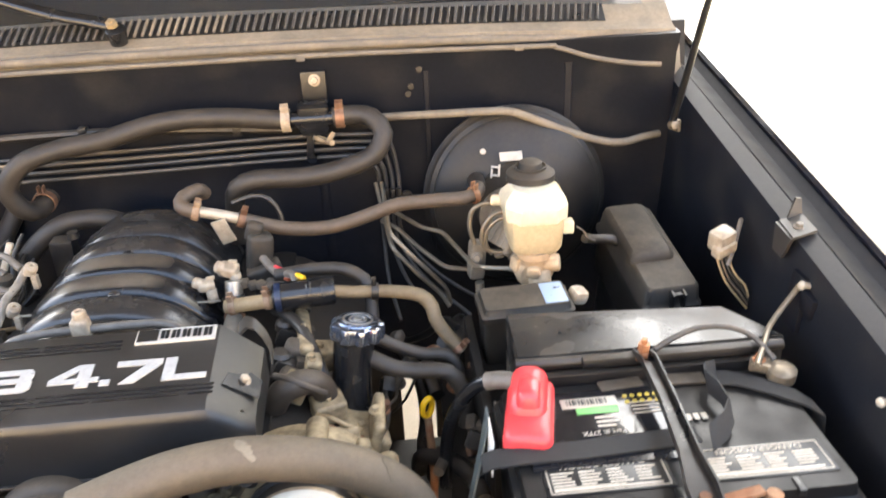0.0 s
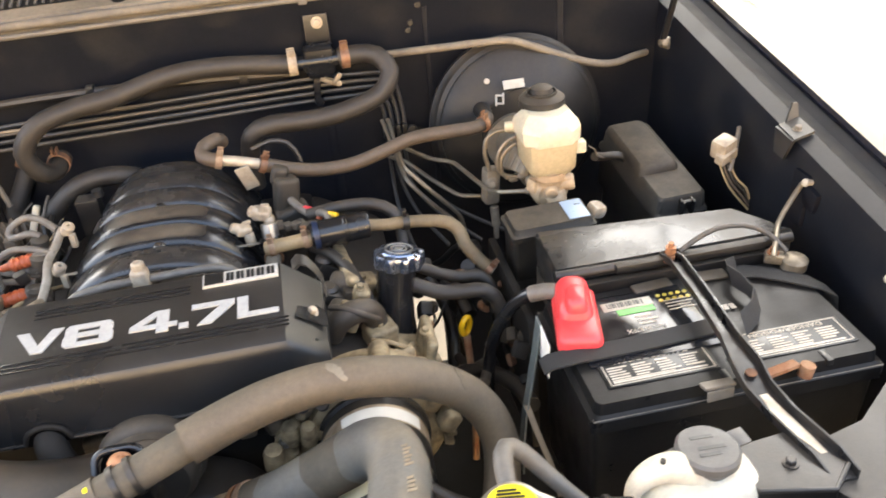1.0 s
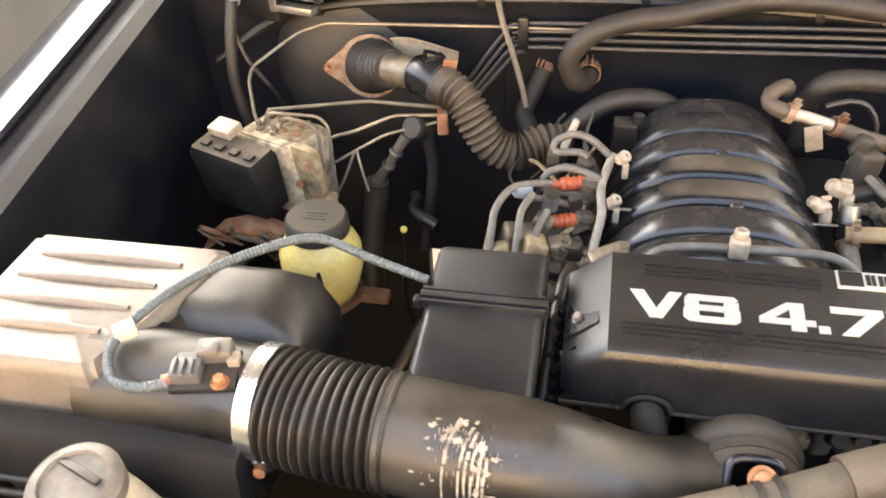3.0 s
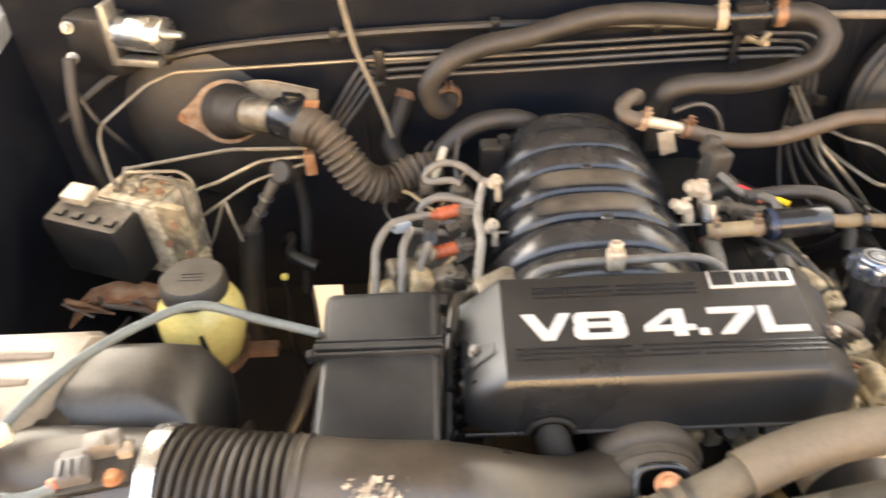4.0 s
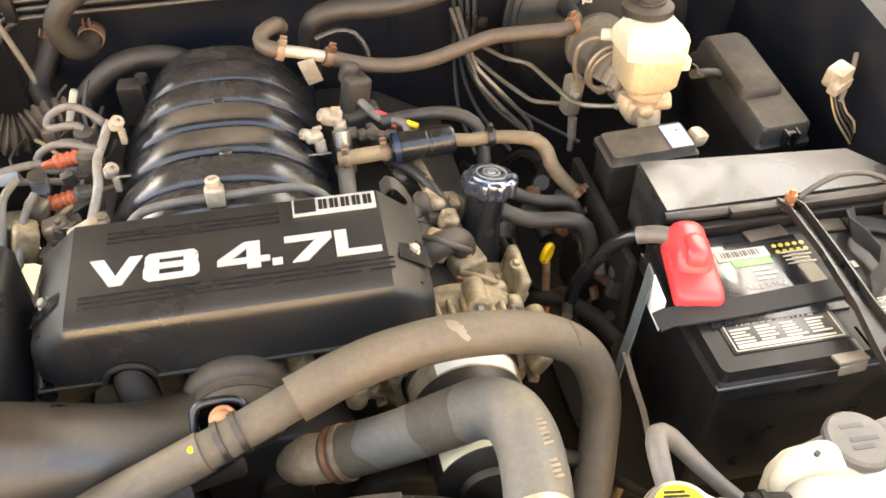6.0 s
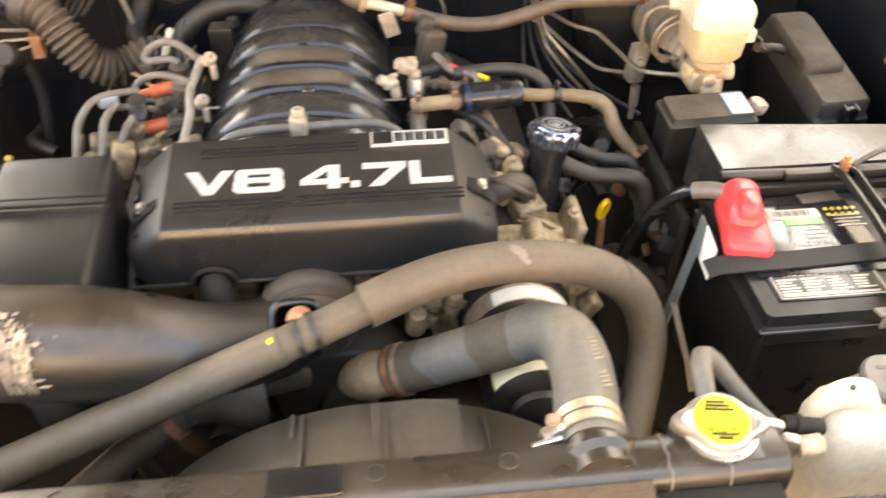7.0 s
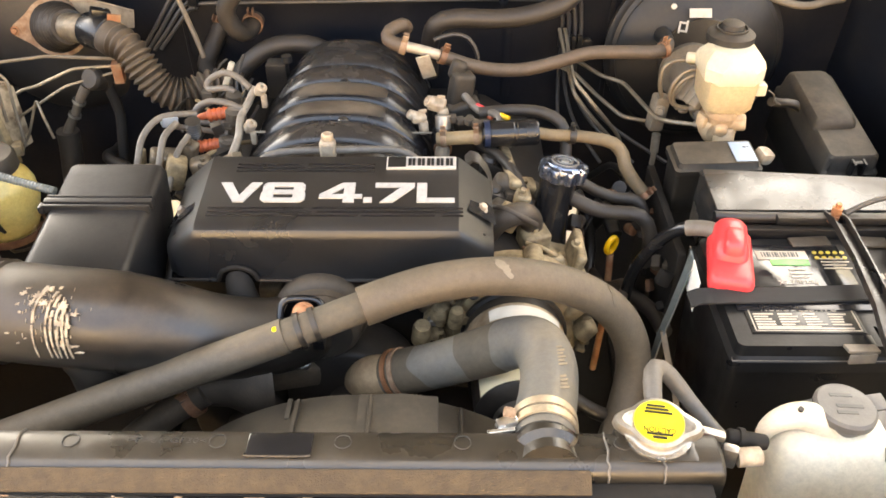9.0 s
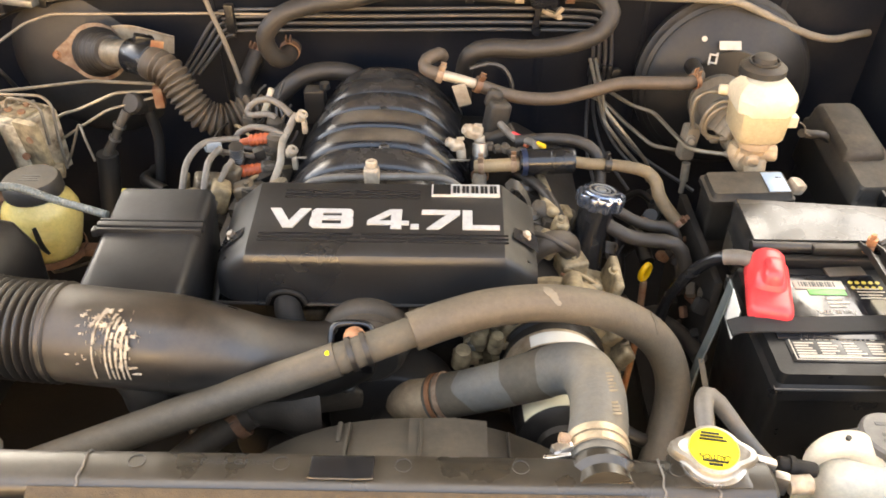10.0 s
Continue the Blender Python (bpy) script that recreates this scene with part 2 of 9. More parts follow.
M_LABELW = mat("label_print", (0.5, 0.445, 0.36), 0.5, second=(0.33, 0.27, 0.2), amount=0.6, scale=60, bump=0)
# black print; also paints the shade of small recesses
M_LABELK = mat("label_and_hollow_black", (0.012, 0.012, 0.012), 0.35, scale=40, bump=0)
M_LABELG = mat("label_green", (0.22, 0.55, 0.16), 0.5, scale=40, bump=0)
M_STRAP = mat("woven_strap", (0.014, 0.013, 0.012), 0.8, second=(0.03, 0.027, 0.024), amount=0.7, scale=200, bump=0.5, fine=1200)
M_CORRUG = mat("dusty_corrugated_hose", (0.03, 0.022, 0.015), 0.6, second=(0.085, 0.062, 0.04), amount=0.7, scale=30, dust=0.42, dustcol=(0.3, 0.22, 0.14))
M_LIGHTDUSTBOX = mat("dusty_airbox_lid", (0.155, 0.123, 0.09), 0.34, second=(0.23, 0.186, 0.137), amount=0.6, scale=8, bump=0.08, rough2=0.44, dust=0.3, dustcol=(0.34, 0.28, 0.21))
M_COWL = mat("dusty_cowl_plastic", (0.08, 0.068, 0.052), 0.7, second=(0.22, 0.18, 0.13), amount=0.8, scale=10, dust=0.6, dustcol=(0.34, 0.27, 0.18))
M_SLAT = mat("rubbed_cowl_slat", (0.03, 0.029, 0.028), 0.4, second=(0.11, 0.1, 0.085), amount=0.7, scale=60, dust=0.15)
M_COWLGREY = mat("weathered_grey_cowl_plastic", (0.06, 0.06, 0.058), 0.5, second=(0.12, 0.112, 0.098), amount=0.6, scale=9, dust=0.2)
M_CONCRETE = mat("dusty_concrete", (0.21, 0.175, 0.13), 0.85, second=(0.16, 0.135, 0.1), amount=0.6, scale=1.2, bump=0.4, fine=60)
# for the added roof that cuts off overhead light
M_CEIL = mat("unseen_roof_brown", (0.07, 0.058, 0.046), 0.9, scale=2.0, bump=0.3, fine=40)
M_WALL = mat("pale_render_wall", (0.34, 0.32, 0.285), 0.85, second=(0.29, 0.27, 0.235), amount=0.5, scale=1.5, bump=0.3, fine=60)
M_BROWN = mat("tan_wall_and_skirting", (0.32, 0.232, 0.145), 0.8, second=(0.27, 0.196, 0.121), amount=0.5, scale=3, bump=0.2, fine=60)
M_TRAY = mat("glossy_tray_plastic", (0.022, 0.021, 0.02), 0.12, second=(0.075, 0.062, 0.046), amount=0.7, scale=9, bump=0.03, rough2=0.4, lo=0.45, hi=0.68, spec=0.3)
M_BLACKDUST = mat("dusty_black_plastic", (0.011, 0.010, 0.009), 0.42, second=(0.03, 0.024, 0.018), amount=0.6, scale=25, dust=0.18, dustcol=(0.26, 0.2, 0.14))
M_ALUDUST = mat("tan_dusty_aluminium", (0.60, 0.49, 0.33), 0.6, 0.2, second=(0.16, 0.11, 0.065), amount=0.85, scale=55, bump=0.7, fine=200, lo=0.42, hi=0.66)
M_ALUTAN = mat("tan_stained_casting", (0.40, 0.31, 0.18), 0.6, 0.25, second=(0.085, 0.06, 0.036), amount=0.9, scale=60, bump=0.7, fine=200)
M_RUSTPALE = mat("pale_rusty_plate", (0.33, 0.24, 0.16), 0.75, 0.2, second=(0.17, 0.075, 0.035), amount=0.9, scale=70, bump=0.4)
M_WORNCLAMP = mat("worn_clamp_steel", (0.6, 0.5, 0.36), 0.5, 0.7, second=(0.32, 0.2, 0.1), amount=0.6, scale=60)
M_COPPERPRINT = mat("faded_hose_print", (0.26, 0.20, 0.125), 0.7, second=(0.15, 0.125, 0.09), amount=0.8, scale=90)
M_SHROUD = mat("shroud_plastic", (0.024, 0.0225, 0.020), 0.4, second=(0.06, 0.05, 0.037), amount=0.6, scale=14, dust=0.3, dustcol=(0.2, 0.155, 0.1))
M_OVERHOSE = mat("grey_rubber", (0.10, 0.092, 0.08), 0.5, second=(0.17, 0.14, 0.11), amount=0.5, scale=30)
M_GREYSTAMP = mat("stamped_bare_paint", (0.035, 0.033, 0.031), 0.4, scale=30)
M_TANSHIELD = mat("tan_stained_shield", (0.36, 0.27, 0.17), 0.7, 0.1, second=(0.14, 0.09, 0.05), amount=0.8, scale=45, bump=0.4, fine=200)
M_CREAMLABEL = mat("yellowed_paper_label", (0.82, 0.72, 0.48), 0.6, second=(0.7, 0.58, 0.36), amount=0.5, scale=60, bump=0)
M_BOOSTER = mat("dusty_booster_paint", (0.008, 0.008, 0.0085), 0.42, second=(0.035, 0.029, 0.021), amount=0.6, scale=24, bump=0.12, spec=0.35, dust=0.2, dustcol=(0.2, 0.16, 0.11))
M_DARKRUST = mat("dark_rusted_steel", (0.10, 0.045, 0.022), 0.85, 0.1, second=(0.2, 0.105, 0.055), amount=0.8, scale=60, bump=0.6, fine=250)
M_STAMP = mat("stamped_number_wear", (0.06, 0.057, 0.052), 0.45, second=(0.02, 0.02, 0.02), amount=0.8, scale=90)
M_PALEMETAL = mat("pale_dusty_metal", (0.50, 0.44, 0.35), 0.5, 0.4, second=(0.3, 0.24, 0.17), amount=0.6, scale=50)
M_DUSTPIPE = mat("dust_coated_pipe", (0.20, 0.165, 0.12), 0.7, 0.1, second=(0.11, 0.09, 0.065), amount=0.6, scale=30)
M_DUSTMETAL = mat("dusty_painted_metal", (0.10, 0.088, 0.072), 0.65, second=(0.2, 0.165, 0.12), amount=0.7, scale=25, dust=0.4)
M_DARKTAN = mat("grimy_tan_plastic", (0.085, 0.066, 0.046), 0.6, second=(0.03, 0.024, 0.018), amount=0.7, scale=40, bump=0.3)
M_TANHOSE = mat("tan_rubber_hose", (0.16, 0.117, 0.063), 0.65, second=(0.085, 0.061, 0.035), amount=0.6, scale=30, bump=0.2)
M_PALEBLUE = mat("pale_grey_blue_plastic", (0.27, 0.31, 0.34), 0.4, second=(0.22, 0.22, 0.22), scale=40)
M_SKYLABEL = mat("pale_blue_sticker", (0.27, 0.35, 0.44), 0.35, second=(0.34, 0.36, 0.38), scale=40, bump=0)
M_OILCAP = mat("blue_chrome_cap", (0.22, 0.25, 0.32), 0.16, 0.9, second=(0.08, 0.09, 0.11), amount=0.6, scale=60, rough2=0.3)
M_GREYCAP = mat("grey_cap_plastic", (0.098, 0.091, 0.081), 0.5, second=(0.07, 0.063, 0.055), amount=0.5, scale=30, bump=0.2)
M_SCUFF = mat("scuffed_plastic_paint", (0.40, 0.335, 0.245), 0.7, second=(0.13, 0.1, 0.07), amount=0.9, scale=70, lo=0.42, hi=0.66)
# flat black that paints the shade inside openings
M_HOLE = mat("hollow_shade_black", (0.002, 0.002, 0.002), 1.0, spec=0.0, bump=0, amount=0)
M_GLASS = mat("dark_windscreen", (0.02, 0.022, 0.025), 0.05, coat=1.0, bump=0)


# ---- building helpers ----
def V(*a):
    return Vector(a)


def finish(name, bm, material, smooth=38):
    me = bpy.data.meshes.new(name)
    bmesh.ops.recalc_face_normals(bm, faces=bm.faces)
    bm.to_mesh(me)
    bm.free()
    for p in me.polygons:
        p.use_smooth = True
    me.set_sharp_from_angle(angle=radians(smooth))
    me.materials.append(material)
    return new(name, me)


def part(name, bm, material, parent=None, label="", smooth=38):
    ob = finish(name, bm, material, smooth)
    if parent:
        ob.parent = parent
        up, p = Matrix(), parent
        chain = []
        while p:
            chain.append(p)
            p = p.parent
        for p in reversed(chain):
            up = up @ p.matrix_parent_inverse @ p.matrix_basis
        ob.matrix_parent_inverse = up.inverted()
    if label:
        ob["label"] = label
    return ob


def thing(name, at, label, category, group="", kind=""):
    e = new(name)
    e.empty_display_size = 0.02
    e.location = at
    return tagged(e, label, category, group, kind)


def single(name, bm, material, label, category, group="", kind="", smooth=38):
    return tagged(part(name, bm, material, None, "", smooth), label, category, group, kind)


def B():
    return bmesh.new()


def rot_to(axis):
    return Vector(axis).normalized().to_track_quat("Z", "Y").to_matrix().to_4x4()


def box(bm, c, s, rot=(0, 0, 0), bev=0.002, seg=2):
    m = Matrix.LocRotScale(Vector(c), Euler([radians(a) for a in rot]), None) @ Matrix.Diagonal((*s, 1))
    vs = bmesh.ops.create_cube(bm, size=1.0, matrix=m)["verts"]
    if bev:
        es = {e for v in vs for e in v.link_edges}
        bmesh.ops.bevel(bm, geom=list(es), offset=min(bev, 0.45 * min(s)), segments=seg, profile=0.6, affect="EDGES")
    return bm


def loft(bm, loops, cap=True, closed=True):
    rows = [[bm.verts.new(p) for p in lp] for lp in loops]
    n = len(rows[0])
    for a, b in zip(rows, rows[1:]):
        for i in range(n if closed else n - 1):
            j = (i + 1) % n
            bm.faces.new((a[i], a[j], b[j], b[i]))
    if cap and closed:
        bm.faces.new(rows[0][::-1])
        bm.faces.new(rows[-1])
    return bm


def lathe(bm, at, axis, profile, n=24, cap=True):
    m = Matrix.Translation(at) @ rot_to(axis)
    return loft(bm, [[m @ V(r * math.cos(2 * math.pi * i / n), r * math.sin(2 * math.pi * i / n), h) for i in range(n)] for h, r in profile], cap)


def cyl(bm, p0, p1, r0, r1=None, n=20, bev=0.0):
    p0, p1 = Vector(p0), Vector(p1)
    h, r1 = (p1 - p0).length, r0 if r1 is None else r1
    prof = [(0, r0), (h, r1)] if not bev else [(0, r0 - bev), (bev * 0.4, r0 - bev * 0.3), (bev, r0), (h - bev, r1), (h - bev * 0.4, r1 - bev * 0.3), (h, r1 - bev)]
    return lathe(bm, p0, p1 - p0, prof, n)


def curve_points(pts, step=0.012):
    """A smooth line through the points, evenly sampled."""
    p = [Vector(q) for q in pts]
    p = [2 * p[0] - p[1]] + p + [2 * p[-1] - p[-2]]
    out = []
    for i in range(1, len(p) - 2):
        a, b, c, d = p[i - 1:i + 3]
        k = max(2, int((c - b).length / step))
        for j in range(k):
            u = j / k
            out.append(0.5 * ((2 * b) + (c - a) * u + (2 * a - 5 * b + 4 * c - d) * u * u + (3 * b - a - 3 * c + d) * u ** 3))
    out.append(p[-2])
    return out


def frames_along(line, side=None):
    """Directions along a line and a pair of sides that do not twist."""
    out = []
    for i, p in enumerate(line):
        d = (line[min(i + 1, len(line) - 1)] - line[max(i - 1, 0)]).normalized()
        if side is None:
            side = d.orthogonal().normalized()
        side = (side - d * side.dot(d)).normalized()
        out.append((p, d, side, d.cross(side)))
    return out


def tube(bm, pts, r, n=12, step=0.012, ridge=None, raw=False, squash=1.0, boxy=1.0, side=None):
    """A pipe through the points; r: a radius or one for each point; ridge: (pitch, depth) of rings round it."""
    line = [Vector(p) for p in pts] if raw else curve_points(pts, step)
    rs = [r] * len(line)
    if not isinstance(r, (int, float)):
        rs = [float(np.interp(i / (len(line) - 1), np.linspace(0, 1, len(r)), r)) for i in range(len(line))]
    run, loops = 0.0, []
    for i, (p, d, a, b) in enumerate(frames_along(line, side and Vector(side))):
        if i:
            run += (p - line[i - 1]).length
        q = rs[i]
        if ridge:
            q += ridge[1] * (0.5 - 0.5 * math.cos(2 * math.pi * run / ridge[0])) ** 0.7
        ang = [2 * math.pi * k / n for k in range(n)]
        loops.append([p + q * (a * math.copysign(abs(math.cos(u)) ** boxy, math.cos(u)) + b * squash * math.copysign(abs(math.sin(u)) ** boxy, math.sin(u))) for u in ang])
    return loft(bm, loops)


def bent(pts, r=0.010):
    """A bent-pipe line: straight runs with rounded corners."""
    p = [Vector(q) for q in pts]
    out = [p[0]]
    for a, c, b in zip(p, p[1:], p[2:]):
        e = c + (a - c).normalized() * min(r, 0.45 * (a - c).length)
        f = c + (b - c).normalized() * min(r, 0.45 * (b - c).length)
        out += [e * (1 - u) ** 2 + c * 2 * u * (1 - u) + f * u * u for u in (0, 0.2, 0.4, 0.6, 0.8, 1)]
    return out + [p[-1]]


def ring(bm, at, axis, r, w, t=0.002, n=24):
    """A flat band round an axis."""
    return lathe(bm, Vector(at) - Vector(axis).normalized() * w / 2, axis, [(0, r), (0, r + t), (w, r + t), (w, r), (0, r)], n, cap=False)


def rrect(cx, cy, w, d, r, z, n=4):
    out = []
    for sx, sy, a0 in ((1, 1, 0), (-1, 1, 90), (-1, -1, 180), (1, -1, 270)):
        for k in range(n + 1):
            a = radians(a0 + 90 * k / n)
            out.append(V(cx + sx * (w / 2 - r) + r * math.cos(a), cy + sy * (d / 2 - r) + r * math.sin(a), z))
    return out


def turned(loops, m):
    return [[m @ p for p in lp] for lp in loops]


def bolt(bm, at, axis, r=0.006, h=0.005):
    m = Vector(axis).normalized()
    lathe(bm, at, axis, [(0, r * 1.5), (0.0015, r * 1.5), (0.0018, r)], 16)
    lathe(bm, Vector(at) + m * 0.0015, axis, [(0, r), (h, r), (h + 0.001, r * 0.8)], 6)
    return bm


def spring_clamp(parent, at, axis, r, material, w=0.012, up=(0, -0.3, 1), name="hose_clamp"):
    """A spring band with its two ears."""
    bm = B()
    ring(bm, at, axis, r, w, 0.0022)
    ax = Vector(axis).normalized()
    u = Vector(up)
    u = (u - ax * u.dot(ax)).normalized()
    s = ax.cross(u)
    for k in (-1, 1):
        q = rot_to(ax)
        c = Vector(at) + u * (r + 0.006) + s * 0.004 * k
        m = Matrix((s, ax, u)).transposed().to_4x4()
        m.translation = c
        vs = bmesh.ops.create_cube(bm, size=1.0, matrix=m @ Matrix.Diagonal((0.002, w * 0.9, 0.012, 1)))
    return part(name, bm, material, parent)


def text_part(name, body, at, ux, uy, width, material, parent, height=None, depth=0.0006, bold=0.0):
    """Raised lettering that reads along ux with its top towards uy, from its lower left corner."""
    cu = bpy.data.curves.new(name, "FONT")
    cu.body, cu.extrude, cu.offset, cu.resolution_u = body, 0.5, bold, 3
    tmp = new(name + "_tmp", cu)
    bpy.context.view_layer.update()
    me = bpy.data.meshes.new_from_object(tmp.evaluated_get(bpy.context.evaluated_depsgraph_get()))
    bpy.data.objects.remove(tmp)
    xs = [v.co.x for v in me.vertices]
    ys = [v.co.y for v in me.vertices]
    x0, x1, y0, y1 = min(xs), max(xs), min(ys), max(ys)
    k = width / (x1 - x0)
    kh = height / (y1 - y0) if height else k
    ux, uy = Vector(ux).normalized(), Vector(uy).normalized()
    un = ux.cross(uy)
    for v in me.vertices:
        c = v.co.copy()
        v.co = Vector(at) + ux * (c.x - x0) * k + uy * (c.y - y0) * kh + un * (c.z + 0.5) * depth
    bm = B()
    bm.from_mesh(me)
    return part(name, bm, material, parent)


def bars(name, rows, at, ux, uy, material, parent, depth=0.0005):
    """Plain bars (x, y, w, h) laid on a plane."""
    ux, uy = Vector(ux).normalized(), Vector(uy).normalized()
    un = ux.cross(uy)
    bm = B()
    for x, y, w, h in rows:
        lo = [Vector(at) + ux * a + uy * b for a, b in ((x, y), (x + w, y), (x + w, y + h), (x, y + h))]
        loft(bm, [lo, [p + un * depth for p in lo]])
    return part(name, bm, material, parent)


# ---- the setting: ground, wall, body of the truck ----
bm = B()
S = 400.0
loft(bm, [[V(-S, -S, -0.2), V(S, -S, -0.2), V(S, S, -0.2), V(-S, S, -0.2)], [V(-S, -S, 0), V(S, -S, 0), V(S, S, 0), V(-S, S, 0)]])
single("ground", bm, M_CONCRETE, "dusty sunlit concrete ground", "ground", kind="structure")

# added roof, never in view: its front edge sets how much sky reaches the bay
bm = B()
box(bm, (-0.25, 4.5, 2.82), (3.4, 9.3, 0.2), bev=0.01)
single("ceiling", bm, M_CEIL, "unseen roof added over the truck to block sky light", "ceiling", kind="structure")
bm = B()
box(bm, (7.0, 6.35, 3.3), (0.25, 14.0, 6.6), rot=(0, 0, 0), bev=0.01)
wl = single("wall_east", bm, M_WALL, "pale sunlit rendered wall", "wall", kind="structure")
for y in (5.2, 8.4):
    bm = B()
    box(bm, (6.80, y, 1.5), (0.2, 0.5, 3.0), bev=0.01)
    part("pier", bm, M_WALL, wl)
bm = B()
box(bm, (6.86, 6.6, 0.05), (0.03, 2.2, 0.1), bev=0.005)
part("skirting", bm, M_BROWN, wl)

# added wall out of view: throws warm light and reflections back into the bay
bm = B()
box(bm, (-1.0, -5.2, 1.5), (16.0, 0.3, 3.0), bev=0.02)
single("bounce_wall_south", bm, M_BROWN, "unseen tan wall added ahead to bounce warm light", "wall", kind="structure")

# added low wall, not in view: hides the low sky from the left fender's reflections
bm = B()
box(bm, (-2.5, 3.0, 0.8), (0.2, 9.0, 1.6), bev=0.02)
single("blocker_wall_west", bm, M_LOWWALL, "unseen blue-grey wall added to darken reflections on the left", "wall", kind="structure")

def ledge_z(y):
    return 1.118 + (y - 0.3) * 0.17


for sx, nm in ((1, "right"), (-1, "left")):
    fend = thing("inner_fender_" + nm, (sx * 0.87, 0.45, 0.5), "dusty dark painted inner fender of the engine bay", "fender", kind="structure")
    bm = B()
    ys = [-0.12 + 0.08 * k for k in range(22)]
    loft(bm, [[V(sx * 0.80, y, 0.55), V(sx * 0.835, y, 0.9), V(sx * 0.845, y, ledge_z(y) - 0.02), V(sx * 0.85, y, ledge_z(y)), V(sx * 0.875, y, ledge_z(y) + 0.006), V(sx * 0.885, y, ledge_z(y) - 0.01), V(sx * 0.87, y, 0.9), V(sx * 0.83, y, 0.55)] for y in ys])
    part("inner_panel", bm, M_PAINT, fend)
    bm = B()
    loft(bm, [[V(sx * 0.876, y, ledge_z(y) - 0.012), V(sx * 0.886, y, ledge_z(y) - 0.004), V(sx * 0.918, y, ledge_z(y) - 0.016), V(sx * 0.934, y, ledge_z(y) - 0.010), V(sx * 0.934, y, ledge_z(y) - 0.03), V(sx * 0.886, y, ledge_z(y) - 0.03)] for y in ys])
    part("gutter", bm, M_GUTTER, fend)
    bm = B()
    loft(bm, [[V(sx * (0.935 + dx), y, ledge_z(y) + dz) for dx, dz in ((0, -0.03), (0, -0.006), (0.005, -0.001), (0.020, -0.003), (0.05, -0.009), (0.085, -0.020), (0.115, -0.036), (0.135, -0.062), (0.145, -0.13), (0.150, -0.3), (0.13, -0.3), (0.06, -0.09))] for y in ys])
    part("outer_fender", bm, M_GLOSS, fend, "glossy dark blue fender")

fw = thing("firewall", (0, 0.95, 0.6), "dark painted sheet-metal firewall under the cowl", "firewall", kind="structure")
bm = B()
prof = [(0.955, 0.70), (0.945, 0.95), (0.94, 1.10), (0.935, 1.28), (0.925, 1.30), (0.922, 1.315), (0.945, 1.318), (0.975, 1.30), (0.975, 0.70)]
loft(bm, [[V(x, y, z) for y, z in prof] for x in np.linspace(-0.845, 0.845, 30)])
part("panel", bm, M_PAINT, fw)
for x0, x1 in ((-0.845, -0.475), (-0.415, 0.350), (0.418, 0.845)):
    bm = B()
    box(bm, ((x0 + x1) / 2, 0.975, 0.56), (x1 - x0, 0.03, 0.40), bev=0.004)
    part("toe_board", bm, M_VOID, fw)
cw = thing("cowl", (0, 0.98, 1.3), "dusty slotted cowl panel below the windscreen", "cowl", kind="structure")
bm = B()
prof = [(0.93, 1.318), (0.930, 1.334), (0.934, 1.341), (0.948, 1.345), (0.960, 1.350), (0.988, 1.3705), (1.02, 1.380), (1.10, 1.385), (1.10, 1.30), (0.96, 1.29)]
loft(bm, [[V(x, y, z - 0.02 * (x / 0.8) ** 2) for y, z in prof] for x in np.linspace(-0.84, 0.84, 30)])
part("panel", bm, M_COWL, cw)

for sx in (-1, 1):
    bm = B()
    loft(bm, [[V(sx * x, y0, z), V(sx * x, y0 + 0.05, z + 0.012), V(sx * x, 1.5, z + 0.02), V(sx * x, 1.5, 1.0), V(sx * x, y0 + 0.02, 1.0)] for x, y0, z in ((0.835, 0.945, 1.322), (0.85, 0.955, 1.312), (0.862, 0.97, 1.285), (0.872, 0.985, 1.25), (0.885, 1.0, 1.225))])
    part("end_piece", bm, M_COWL, cw)
    bm = B()
    loft(bm, [[V(sx * (0.90 + dx), y, z), V(sx * (0.925 + dx), y, z), V(sx * (0.925 + dx), y + dy, z + 0.09), V(sx * (0.90 + dx), y + dy, z + 0.09)] for dx, y, z, dy in ((-0.03, 1.02, 1.22, 0.02), (-0.03, 1.05, 1.23, 0.03), (-0.03, 1.16, 1.25, 0.03))])
    part("hinge_arm", bm, M_PAINT, cw)

bm = B()
loft(bm, [[V(x, y, z) for y, z in ((1.0, 1.374), (1.65, 1.95), (1.66, 1.93), (1.01, 1.36))] for x in (-0.76, 0.76)])
single("windscreen", bm, M_GLASS, "dark windscreen behind the cowl", "windscreen", kind="structure")
bm = B()
loft(bm, [[V(x, 1.04 - 0.66 * s, 1.56 + 0.74 * s) + V(0, 0.03, 0.025) * k for x, s, k in ((-0.86, 0, 0), (0.86, 0, 0), (0.86, 0, 1), (-0.86, 0, 1))] for s in (0.0, 0.6, 1.15)])
single("hood", bm, M_PAINT, "raised dark hood held up by a prop rod", "hood", kind="structure")

# front rail
rail = thing("core_support", (0, -0.09, 1.0), "dark painted core support rail ahead of the radiator", "core support", kind="structure")
bm = B()
prof = [(-0.0335, 1.083), (-0.0345, 1.0865), (-0.037, 1.0865), (-0.039, 1.083), (-0.0585, 1.082), (-0.0605, 1.0845), (-0.0625, 1.0845), (-0.0645, 1.079), (-0.064, 0.95), (-0.0335, 0.95)]
loft(bm, [[V(x, y - 0.004 * (x + 0.2), z) for y, z in prof] for x in np.linspace(-0.84, 0.84, 25)])
part("rail", bm, M_RAILPAINT, rail)
bm = B()
prof = [(-0.066, 1.079), (-0.085, 1.077), (-0.15, 1.070), (-0.16, 1.05), (-0.16, 0.95), (-0.066, 0.95)]
